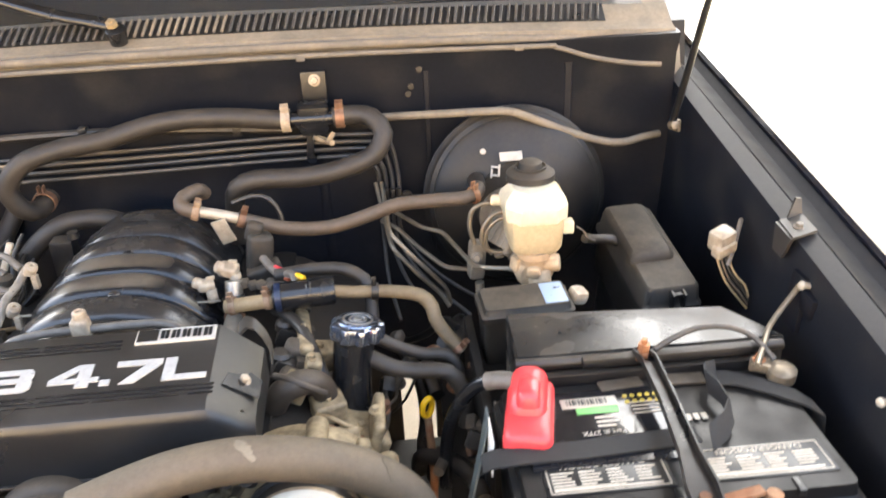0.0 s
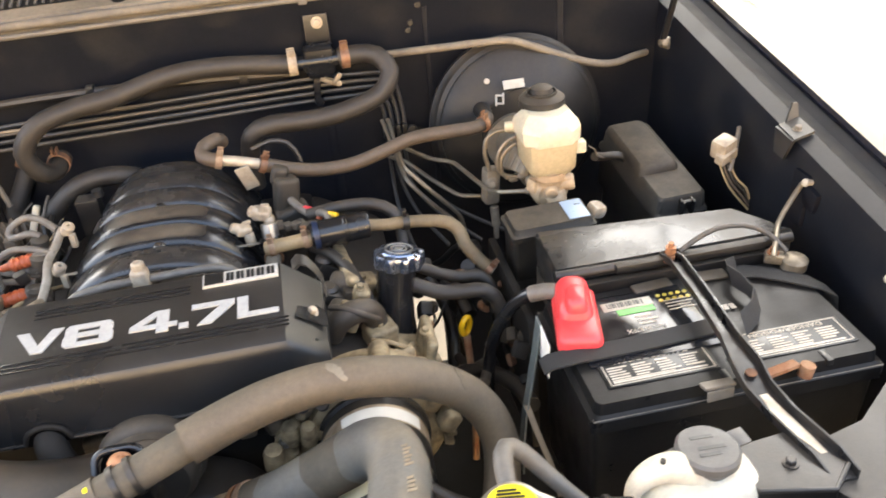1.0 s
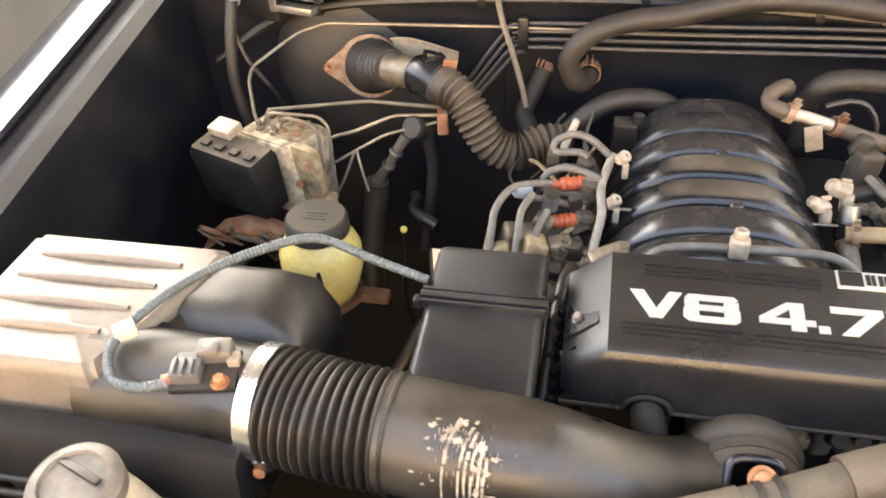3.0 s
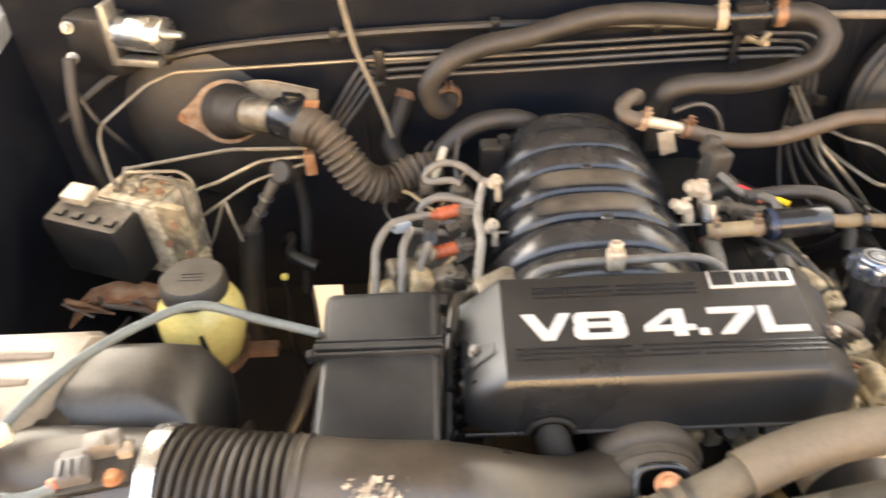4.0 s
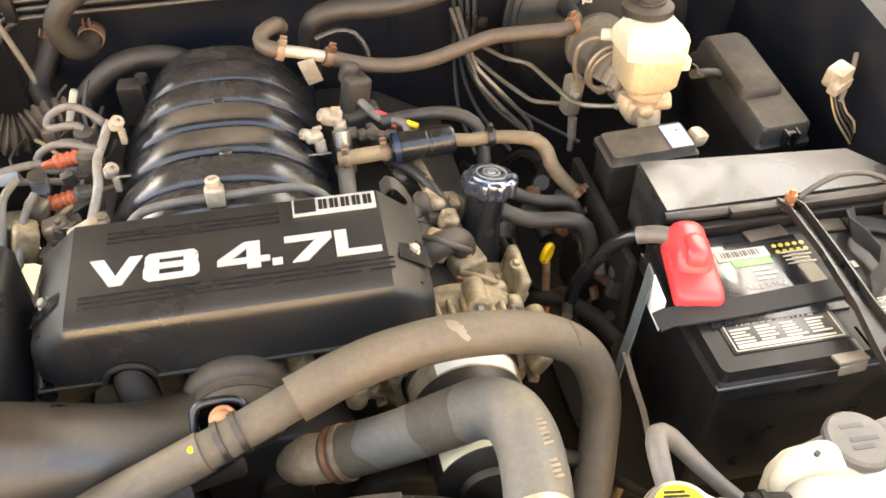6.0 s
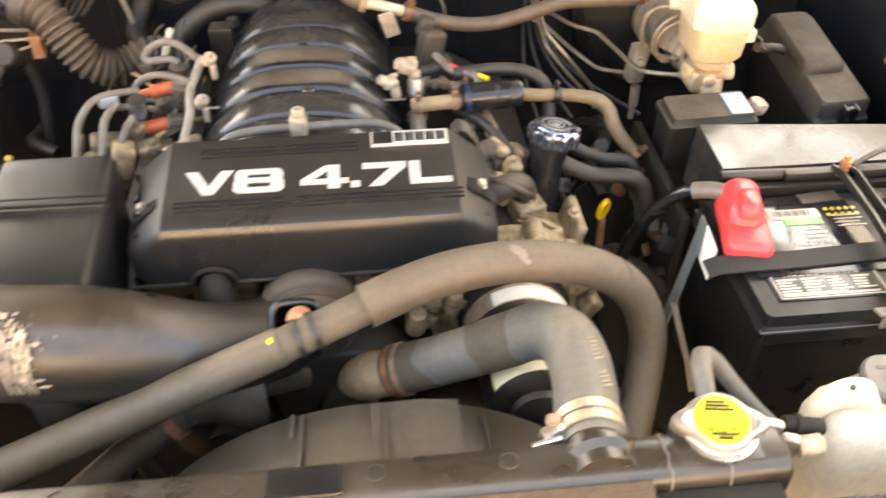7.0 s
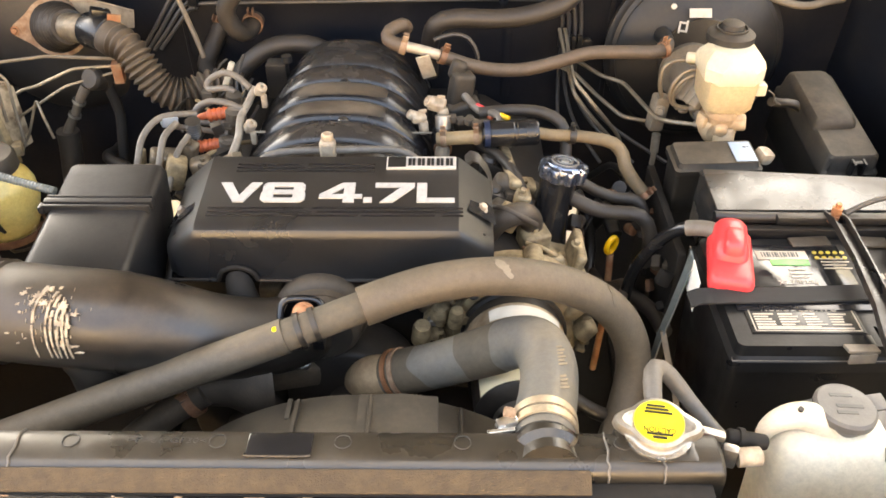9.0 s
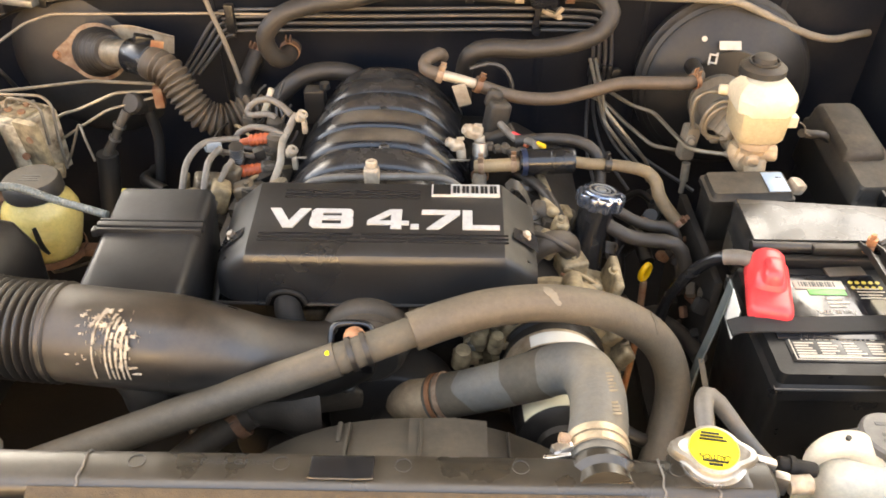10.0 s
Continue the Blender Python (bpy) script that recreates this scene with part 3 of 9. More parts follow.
loft(bm, [[V(x, y - 0.004 * (x + 0.2), z) for y, z in prof] for x in np.linspace(-0.84, 0.84, 25)])
part("lower_shelf", bm, M_RAIL, rail, "dust-covered painted shelf")
# thin pale tube painting the highlight along the rail's front edge
bm = B()
tube(bm, [V(u, -0.0616 - 0.004 * (u + 0.2), 1.0845 + 0.0003 * math.sin(37 * u)) for u in np.linspace(-0.7, 0.7, 60)], 0.0007, n=6, raw=True)
part("edge_highlight", bm, M_WORNCLAMP, rail, "pale line painted as the edge highlight")

# ---- radiator ----
rad = thing("radiator", (0, 0, 0.5), "black plastic-tank radiator with a foam strip and stamped rail", "radiator")
bm = B()
cs = [(-0.0165, 1.05), (-0.0165, 1.086), (-0.0158, 1.0915), (-0.0138, 1.0955), (-0.0105, 1.0983), (-0.006, 1.1002), (0.0, 1.1012), (0.006, 1.1015), (0.018, 1.101), (0.026, 1.097), (0.030, 1.085), (0.030, 1.05)]
xs = [-0.392, -0.389, -0.30, -0.15, 0, 0.15, 0.30, 0.382, 0.386]
loft(bm, [[V(x, y * (0.9 if i in (0, len(xs) - 1) else 1), z - (0.004 if i in (0, len(xs) - 1) and z > 1.07 else 0)) for y, z in cs] for i, x in enumerate(xs)])
part("top_tank", bm, M_TANK, rad)
bm = B()
box(bm, (0, 0.0, 0.80), (0.74, 0.04, 0.5), bev=0.004)
part("core", bm, M_DARK, rad)
bm = B()
box(bm, (-0.008, -0.025, 1.068), (0.765, 0.016, 0.034), bev=0.002)
part("front_ledge", bm, M_VOID, rad)
bm = B()
box(bm, (-0.003, -0.0215, 1.0905), (0.545, 0.021, 0.006), rot=(29, 0, 0), bev=0.002)
part("foam_strip", bm, M_FOAM, rad, "crumbling brown foam strip")
bm = B()
box(bm, (0.0, 0.008, 1.0985), (0.058, 0.026, 0.010), bev=0.003)
part("clip_pad", bm, M_SHINYBLACK, rad)
bm = B()
tube(bm, [(-0.028, -0.003, 1.1035), (-0.024, -0.0045, 1.1032), (0.024, -0.0045, 1.1032), (0.028, -0.003, 1.1035)], 0.0016, n=8)
part("pad_bead", bm, M_SHINYBLACK, rad)

def hose(name, label, pts, r, material, n=14, ridge=None, step=0.012, category="hose", sleeve="tube"):
    t = thing(name, pts[0], label, category)
    bm = B()
    tube(bm, pts, r, n=n, ridge=ridge, step=step)
    part(sleeve, bm, material, t)
    return t


# ---- engine block mass ----
eng = thing("engine", (0, 0.5, 0.5), "grimy V8 engine with aluminium covers under black plastic", "engine")
bm = B()
box(bm, (0.02, 0.62, 0.80), (0.36, 0.5, 0.42), bev=0.02)
part("block", bm, M_VOID, eng)
for sx, x in ((-1, -0.20), (1, 0.235)):
    bm = B()
    box(bm, (x, 0.62, 0.95), (0.13, 0.46, 0.07), rot=(0, sx * 30, 0), bev=0.015)
    part("valve_cover", bm, M_DARK, eng)

# ---- engine cover ----
cov = thing("engine_cover", (0.02, 0.37, 1.05), "black plastic V8 engine cover with raised silver lettering", "engine cover")
def cover_section(x):
    """Outline of the cover across y and z: upright front, crisp crest, flat top, short back."""
    d = 0.034 * max(0.0, (-0.148 - x) / 0.041, (x - 0.158) / 0.040)
    back = 0.016 * max(0.0, (-0.170 - x) / 0.02, (x - 0.180) / 0.02)
    low = 0.004 * max(0.0, (-0.177 - x) / 0.013, (x - 0.187) / 0.013)
    prof = [(0.2960 + back, 1.046), (0.2970 + back, 1.1032 - d), (0.2985 + back, 1.1097 - d), (0.3015 + back, 1.1147 - d), (0.3065 + back, 1.1178 - d), (0.314 + back, 1.1196 - d), (0.322, 1.1211 - d - low), (0.421, 1.1362 - d - low), (0.4275, 1.1356 - d), (0.432, 1.1305 - d), (0.434, 1.119 - d), (0.4345, 1.055)]
    return [V(x, y, z) for y, z in prof]
bm = B()
loft(bm, [cover_section(x) for x in (-0.190, -0.1895, -0.187, -0.177, -0.152, -0.148, -0.144, -0.06, 0.02, 0.10, 0.154, 0.158, 0.162, 0.187, 0.197, 0.1995, 0.200)])
part("shell", bm, M_COVER, cov, smooth=24)
def cover_z(y):
    return 1.1202 + (y - 0.316) * 0.153
UX, UY = V(1, 0, 0), V(0, 1, 0.153).normalized()
for k, y in enumerate((0.3985, 0.4045, 0.4105, 0.322, 0.328, 0.334)):
    bm = B()
    box(bm, (-0.03 if k < 3 else 0.013, y, cover_z(y) + 0.0002), (0.17 if k < 3 else 0.30, 0.0022, 0.0016), rot=(8.7, 0, 0), bev=0.0006)
    part("groove_line", bm, M_SHINYBLACK, cov)
GLYPH = {
    "V": [[(0, 1), (0.27, 1), (0.51, 0.34), (0.75, 1), (1, 1), (0.63, 0), (0.39, 0)]],
    "8": [[(0.10, 0.79), (0.90, 0.79), (0.98, 0.86), (0.90, 1), (0.10, 1), (0.02, 0.86)], [(0.02, 0.62), (0.28, 0.62), (0.28, 0.79), (0.02, 0.79)], [(0.72, 0.62), (0.98, 0.62), (0.98, 0.79), (0.72, 0.79)],
          [(0.0, 0.42), (1, 0.42), (0.96, 0.62), (0.04, 0.62)], [(0, 0.21), (0.28, 0.21), (0.28, 0.42), (0, 0.42)], [(0.72, 0.21), (1, 0.21), (1, 0.42), (0.72, 0.42)], [(0, 0.14), (0.10, 0), (0.90, 0), (1, 0.14), (1, 0.21), (0, 0.21)]],
    "4": [[(0, 0.20), (1, 0.20), (1, 0.40), (0, 0.40)], [(0.56, 0), (0.82, 0), (0.82, 0.20), (0.56, 0.20)], [(0.56, 0.40), (0.82, 0.40), (0.82, 1), (0.56, 1)], [(0, 0.40), (0.27, 0.40), (0.56, 0.76), (0.56, 1), (0.52, 1)]],
    ".": [[(0, 0), (1, 0), (1, 0.24), (0, 0.24)]],
    "7": [[(0, 0.78), (1, 0.78), (1, 1), (0, 1)], [(0.66, 0.78), (1, 0.78), (0.46, 0), (0.14, 0)]],
    "L": [[(0, 0), (1, 0), (1, 0.22), (0.27, 0.22), (0.27, 1), (0, 1)]],
}
TXT_N = UX.cross(UY)
for ch, x, w in (("V", -0.129, 0.050), ("8", -0.078, 0.053), ("4", -0.008, 0.051), (".", 0.045, 0.010), ("7", 0.058, 0.047), ("L", 0.108, 0.045)):
    bm = B()
    for poly in GLYPH[ch]:
        lo = [V(x, 0.3435, cover_z(0.3435)) + UX * px * w + UY * py * 0.0335 for px, py in poly]
        vs0, vs1 = [bm.verts.new(p - TXT_N * 0.001) for p in lo], [bm.verts.new(p + TXT_N * 0.0016) for p in lo]
        for i in range(len(lo)):
            j = (i + 1) % len(lo)
            bm.faces.new((vs0[i], vs0[j], vs1[j], vs1[i]))
        bm.faces.new(vs1)
    part("letter", bm, M_LETTER, cov)
# silver badge with plain dark blocks
bm = B()
box(bm, (0.112, 0.4125, cover_z(0.4125) + 0.001), (0.086, 0.0225, 0.003), rot=(8.7, 0, 0), bev=0.001)
badge = part("badge", bm, M_BADGE, cov, "silver badge with dark blocks")
for row in [(0.002, 0.002, 0.022, 0.0185)] + [(0.0268 + 0.0116 * k, 0.0045, 0.0042, 0.0135) for k in range(5)] + [(0.0268 + 0.0116 * k + 0.0052, 0.0045, 0.0036, 0.0135) for k in range(5)]:
    bars("block", [row], V(0.069, 0.4015, cover_z(0.4015) + 0.0028), UX, UY, M_LABELK, badge)
# bolt pockets on the sloping sides
for x, y, z, sx in ((0.182, 0.362, 1.1007, 1), (-0.172, 0.356, 1.0997, -1)):
    bm = B()
    m = pose(x, y, z, 0, sx * 38, 0)
    loft(bm, turned([[V(-0.020, -0.022, 0.0055), V(0.022, -0.018, 0.0055), V(0.022, 0.014, 0.0055), V(-0.014, 0.026, 0.0055)], [V(-0.010, -0.012, 0.003), V(0.014, -0.010, 0.003), V(0.014, 0.008, 0.003), V(-0.008, 0.014, 0.003)]], m))
    part("pocket", bm, M_SHINYBLACK, cov)
    bm = B()
    bolt(bm, V(x + sx * 0.004, y, z + 0.002), (sx * 0.5, -0.2, 1), 0.0052, 0.005)
    part("bolt", bm, M_GREYWRAP if sx < 0 else M_IVORY, cov, "corroded cover bolt")
bm = B()
tube(bm, [(-0.128, 0.2945, 1.046), (-0.122, 0.2935, 1.060), (-0.104, 0.293, 1.067), (-0.087, 0.2935, 1.060), (-0.081, 0.2945, 1.046)], 0.003, n=8)
part("notch_rim", bm, M_VOID, cov)
bm = B()
loft(bm, [[V(-0.127, y, 1.044), V(-0.120, y, 1.059), V(-0.104, y, 1.065), V(-0.088, y, 1.059), V(-0.082, y, 1.044)] for y in (0.2925, 0.2965)])
# solid black slab painted as the notch's shaded inside
part("notch", bm, M_HOLE, cov)
bm = B()
tube(bm, [(-0.1895, 0.2950, 1.0455), (-0.13, 0.2945, 1.0455)], 0.0022, n=8)
tube(bm, [(-0.079, 0.2945, 1.0455), (0.05, 0.2945, 1.0455), (0.1995, 0.2950, 1.0455)], 0.0022, n=8)
part("bottom_bead", bm, M_COVER, cov)
bm = B()
tube(bm, [(-0.104, 0.315, 1.048), (-0.104, 0.297, 1.046), (-0.101, 0.286, 1.034), (-0.092, 0.280, 1.012), (-0.078, 0.285, 0.990), (-0.065, 0.305, 0.975)], [0.016, 0.0165, 0.017, 0.0165, 0.015, 0.014], n=18)
part("vent_hose", bm, M_VOID, eng)

# ---- intake manifold ----
man = thing("intake_manifold", (0, 0.65, 1.0), "ribbed black plastic intake manifold with beige sheen painted on two runner tops", "intake manifold")
def arch(y, top, half, r, lean=0.02):
    out = []
    for k in range(-6, 7):
        u = k / 6
        drop = abs(u) ** 2.6
        out.append(V(-0.018 + (half + 0.006) * math.copysign(abs(u) ** 0.85, u), y + lean * drop, top - r - (top - r - 0.985) * drop - 0.002 * u * u))
    return out
for k, (y, top, half) in enumerate(((0.498, 1.104, 0.122), (0.549, 1.108, 0.124), (0.603, 1.112, 0.124), (0.657, 1.114, 0.122), (0.712, 1.116, 0.118), (0.766, 1.116, 0.112), (0.815, 1.112, 0.10))):
    bm = B()
    tube(bm, arch(y, top, half, 0.024), 0.0262, n=28, step=0.010, boxy=0.6, side=(0, 1, 0))
    # two middle runners carry the painted beige reflection
    part("runner", bm, M_MANISHEEN if k in (2, 3) else M_MANI, man)
bm = B()
loft(bm, [[V(-0.012 + s * 0.125 * math.cos(a), y, 1.0 + 0.085 * k * math.sin(a)) for s, a in [(1, math.pi * j / 14) for j in range(15)]] for y, k in ((0.45, 1.0), (0.6, 1.05), (0.75, 1.05), (0.82, 1.0), (0.87, 0.8), (0.89, 0.4))])
part("plenum", bm, M_MANI, man)

# ---- intake duct ----
duct = thing("air_intake_duct", (-0.25, 0.2, 1.0), "black plastic air intake duct with scuffed dusty top", "intake duct")
bm = B()
tube(bm, [(-0.330, 0.2085, 1.073), (-0.28, 0.203, 1.072), (-0.20, 0.207, 1.057), (-0.13, 0.224, 1.022), (-0.085, 0.244, 1.000), (-0.050, 0.262, 0.990), (-0.018, 0.288, 0.988)], [0.055, 0.055, 0.056, 0.053, 0.049, 0.046, 0.045], n=28)
part("pipe", bm, M_DUCT, duct)
bm = B()
tube(bm, [(-0.328, 0.208, 1.073), (-0.39, 0.213, 1.074), (-0.452, 0.223, 1.0755)], 0.0495, n=32, step=0.0012, ridge=(0.0098, 0.0085))
part("bellows", bm, M_DUCT, duct)
bm = B()
lathe(bm, (-0.245, 0.205, 1.035), (0.1, -0.25, -1), [(0, 0.045), (0.02, 0.044), (0.03, 0.040), (0.05, 0.038), (0.052, 0.032), (0.085, 0.030)], 32)
part("drain_chamber", bm, M_DUCT, duct)
bm = B()
cyl(bm, (-0.213, 0.2065, 1.0595), (-0.209, 0.2068, 1.0588), 0.0566, n=40)
part("mould_seam", bm, M_DUCT, duct)
bm = B()
ring(bm, (-0.338, 0.209, 1.073), (-1, 0.08, 0), 0.0545, 0.010, 0.0012, 36)
part("cuff_lip", bm, M_DUCT, duct)
bm = B()
ring(bm, (-0.4625, 0.2245, 1.076), (-1, 0.1, 0), 0.0555, 0.017)
part("band_clamp", bm, M_BRIGHT, duct, "bright steel band clamp")

reso = thing("intake_resonator", (-0.27, 0.33, 1.0), "black plastic resonator box rising from the intake duct", "resonator box")
bm = B()
def reso_loop(x0, x1, yb, yf, zb, zf, r=0.008):
    out = []
    for p in rrect((x0 + x1) / 2, (yb + yf) / 2, x1 - x0, yb - yf, r, 0, 3):
        u = (p.y - yf) / (yb - yf)
        out.append(V(p.x, p.y, zf + (zb - zf) * u))
    return out
loft(bm, [reso_loop(-0.330, -0.215, 0.415, 0.225, 1.0, 1.0), reso_loop(-0.334, -0.212, 0.43, 0.230, 1.115, 1.088), reso_loop(-0.331, -0.215, 0.427, 0.237, 1.124, 1.096), reso_loop(-0.326, -0.220, 0.422, 0.245, 1.127, 1.100)])
part("box", bm, M_RESO, reso)
bm = B()
box(bm, (-0.273, 0.352, 1.117), (0.130, 0.008, 0.012), rot=(9, 0, 0), bev=0.002)
part("seam_flange", bm, M_RESO, reso)
for dy in (-0.009, 0.0075):
    bm = B()
    box(bm, (-0.273, 0.352 + dy, 1.1165 + dy * 0.15), (0.127, 0.0035, 0.012), rot=(9, 0, 0), bev=0.0012)
    part("seam_line", bm, M_RESO, reso)
bm = B()
box(bm, (-0.341, 0.348, 1.112), (0.008, 0.012, 0.010), bev=0.002)
part("latch_tab", bm, M_RESO, reso)

# ---- air filter box ----
air = thing("air_filter_box", (-0.65, 0.28, 0.85), "black air filter box with a dusty pale ribbed lid", "air filter box")
bm = B()
loft(bm, [rrect(-0.645, 0.275, w, d, 0.02, z) for z, w, d in ((0.86, 0.26, 0.17), (0.985, 0.29, 0.20), (0.988, 0.315, 0.225), (1.0, 0.315, 0.225), (1.003, 0.29, 0.20), (1.060, 0.285, 0.198))])
part("lower_case", bm, M_BOX, air)
LID = [(-0.800, 0.392), (-0.552, 0.392), (-0.572, 0.318), (-0.598, 0.240), (-0.618, 0.190), (-0.800, 0.190)]
bm = B()
loft(bm, [[V(-0.69 + (x + 0.69) * k, 0.29 + (y - 0.29) * k, z) for x, y in LID] for z, k in ((1.058, 1.0), (1.112, 0.985), (1.122, 0.955), (1.127, 0.90))])
bmesh.ops.bevel(bm, geom=[e for e in bm.edges if abs(e.verts[0].co.z - e.verts[1].co.z) > 0.004], offset=0.006, segments=3, affect="EDGES")
part("lid", bm, M_LIGHTDUSTBOX, air, "dusty pale lid")
bm = B()
loft(bm, [[V(-0.556, 0.388, z0), V(-0.480, 0.380, z0 - 0.05), V(-0.520, 0.240, z0 - 0.035), V(-0.606, 0.186, z0 - 0.008), V(-0.598, 0.240, z0)] for z0 in (1.06, 1.116)])
bmesh.ops.bevel(bm, geom=[e for e in bm.edges if e.verts[0].co.z > 1.05 and e.verts[1].co.z > 1.05], offset=0.005, segments=2, affect="EDGES")
part("sloping_panel", bm, M_DUCT, air)
for x, y, z in ((-0.584, 0.266, 1.1135), (-0.576, 0.222, 1.1065), (-0.590, 0.200, 1.109)):
    bm = B()
    ring(bm, (x, y, z), (0.3, 0, 1), 0.009, 0.0015, 0.002, 20)
    dim = part("dimple", bm, M_BLACK, air)
    bm = B()
    lathe(bm, (x, y, z - 0.0008), (0.3, 0, 1), [(0, 0.009), (0.0012, 0.009)], 20)
    # black disc painted for the dimple's shaded floor
    part("hollow", bm, M_LABELK, dim)
bm = B()
loft(bm, [[V(x, 0.182, 1.0), V(x, 0.150, 1.0), V(x, 0.146, 1.030), V(x, 0.150, 1.062), V(x, 0.158, 1.070), V(x, 0.182, 1.072)] for x in (-0.78, -0.50, -0.478, -0.470)])
part("front_shelf", bm, M_VOID, air)
bm = B()
tube(bm, [(-0.78, 0.1475, 1.004), (-0.50, 0.1475, 1.004), (-0.440, 0.150, 1.006)], 0.0042, n=10)
tube(bm, [(-0.78, 0.1400, 0.990), (-0.50, 0.1400, 0.990), (-0.430, 0.143, 0.992)], 0.0042, n=10)
part("seam_rail", bm, M_BLACKDUST, air)
for k in range(4):
    bm = B()
    y = 0.350 - 0.036 * k
    tube(bm, [(-0.765 - 0.006 * k, y, 1.126), (-0.70, y, 1.128), (-0.600 - 0.012 * k, y, 1.126)], [0.004, 0.0075, 0.0075, 0.004], n=10)
    part("rib", bm, M_LIGHTDUSTBOX, air)
bm = B()
loft(bm, [rrect(cx, cy, w, d, min(0.016, d / 3), z) for z, cx, cy, w, d in ((1.003, -0.545, 0.325, 0.21, 0.13), (1.06, -0.538, 0.328, 0.20, 0.125), (1.10, -0.54, 0.332, 0.17, 0.105), (1.116, -0.548, 0.335, 0.13, 0.075), (1.120, -0.55, 0.336, 0.10, 0.05))])
part("housing", bm, M_BLACK, air)
bm = B()
tube(bm, [(-0.64, 0.240, 1.068), (-0.60, 0.236, 1.070), (-0.54, 0.231, 1.074), (-0.450, 0.223, 1.0755)], [0.060, 0.055, 0.053, 0.0525], n=28)
part("outlet_pipe", bm, M_DUCT, air)
bm = B()
box(bm, (-0.53, 0.155, 0.985), (0.17, 0.02, 0.03), bev=0.004)
for x in (-0.6, -0.56, -0.52, -0.48):
    box(bm, (x, 0.148, 0.975), (0.006, 0.03, 0.05), bev=0.002)
part("flange", bm, M_BLACK, air)
bm = B()
box(bm, (-0.432, 0.152, 0.992), (0.013, 0.005, 0.016), rot=(0, 20, 0), bev=0.002)
part("spring_latch", bm, M_COPPER, air, "rusty spring latch")
maf = thing("airflow_sensor", (-0.5030, 0.2170, 1.1080), "pale grey airflow sensor on the intake pipe", "sensor")
bm = B()
box(bm, (-0.5100, 0.2100, 1.1240), (0.062, 0.046, 0.008), rot=(4, 0, 12), bev=0.003)
part("flange", bm, M_BLACK, maf)
bm = B()
box(bm, (-0.5050, 0.2260, 1.1360), (0.032, 0.020, 0.018), rot=(4, 0, 12), bev=0.004)
box(bm, (-0.5050, 0.2200, 1.1440), (0.014, 0.012, 0.010), rot=(4, 0, 12), bev=0.003)
part("body", bm, M_GREYWRAP, maf)
bm = B()
box(bm, (-0.4860, 0.2220, 1.1320), (0.012, 0.014, 0.010), rot=(4, 0, 12), bev=0.003)
part("pin_cover", bm, M_IVORY, maf)
bm = B()
box(bm, (-0.5230, 0.2000, 1.1330), (0.028, 0.022, 0.015), rot=(4, 0, 12), bev=0.003)
for k in range(3):
    box(bm, (-0.532 + 0.008 * k, 0.1985, 1.141), (0.003, 0.018, 0.004), rot=(4, 0, 12), bev=0.001)
part("plug", bm, M_GREYCONN, maf)
bm = B()
box(bm, (-0.5380, 0.1910, 1.1290), (0.012, 0.010, 0.008), rot=(4, 0, 30), bev=0.002)
part("seal", bm, M_ORANGE, maf)
bm = B()
bolt(bm, (-0.4900, 0.1960, 1.1270), (0, 0, 1), 0.006, 0.006)
part("screw", bm, M_COPPER, maf)
loom = hose("sensor_loom", "grey-green split loom cable over the air box", [(-0.536, 0.188, 1.128), (-0.565, 0.180, 1.126), (-0.594, 0.188, 1.126), (-0.608, 0.220, 1.134), (-0.592, 0.268, 1.142), (-0.56, 0.32, 1.145), (-0.51, 0.365, 1.148), (-0.46, 0.395, 1.145), (-0.40, 0.39, 1.128), (-0.335, 0.375, 1.118)], 0.0045, M_TEALHOSE, 12, (0.0042, 0.0010), 0.0014, category="cable")
bm = B()
box(bm, (-0.602, 0.236, 1.139), (0.022, 0.016, 0.015), rot=(0, 0, 40), bev=0.004)
part("clip", bm, M_WHITE, loom, "white plastic clip")
wb = thing("washer_bottle", (-0.56, 0.085, 0.8), "white washer bottle neck with grey flip cap", "bottle")
bm = B()
loft(bm, turned([rrect(0, 0, w, d, 0.02, z) for z, w, d in ((-0.28, 0.115, 0.09), (-0.10, 0.100, 0.088), (-0.05, 0.078, 0.078), (-0.01, 0.064, 0.064))], pose(-0.565, 0.075, 1.120, 8, 4, 0)))
part("bottle", bm, M_WHITE, wb)
bm = B()
lathe(bm, (-0.565, 0.077, 1.108), (0.05, -0.12, 1), [(0, 0.035), (0.004, 0.039), (0.018, 0.039), (0.023, 0.034), (0.024, 0.028), (0.021, 0.026), (0.021, 0.0)], 32)
cap = part("cap", bm, M_GREYWRAP, wb, "grey ribbed flip cap")
bm = B()
box(bm, (-0.565, 0.085, 1.131), (0.05, 0.007, 0.004), rot=(-7, 0, -20), bev=0.001)
part("bar", bm, M_BLACK, cap)
# ---- battery ----
bat = thing("battery", (0.62, 0.28, 0.82), "black car battery with white-printed warning labels", "battery")
bm = B()
loft(bm, [rrect(0.622, 0.285, w, d, 0.008, z) for z, w, d in ((0.82, 0.315, 0.17), (1.008, 0.322, 0.196), (1.010, 0.334, 0.206), (1.026, 0.334, 0.206), (1.030, 0.322, 0.194), (1.044, 0.318, 0.190))])
part("case", bm, M_BATT, bat)
bm = B()
box(bm, (0.553, 0.305, 1.0455), (0.155, 0.12, 0.003), bev=0.001)
part("label_panel", bm, M_LABELGLOSS, bat, "glossy label panel")
for x in (0.62, 0.735):
    bm = B()
    box(bm, (x - 0.012, 0.196, 1.042), (0.008, 0.02, 0.008), bev=0.002)
    # black block painting the shade of a notch in the lid
    part("lid_notch", bm, M_LABELK, bat)
bm = B()
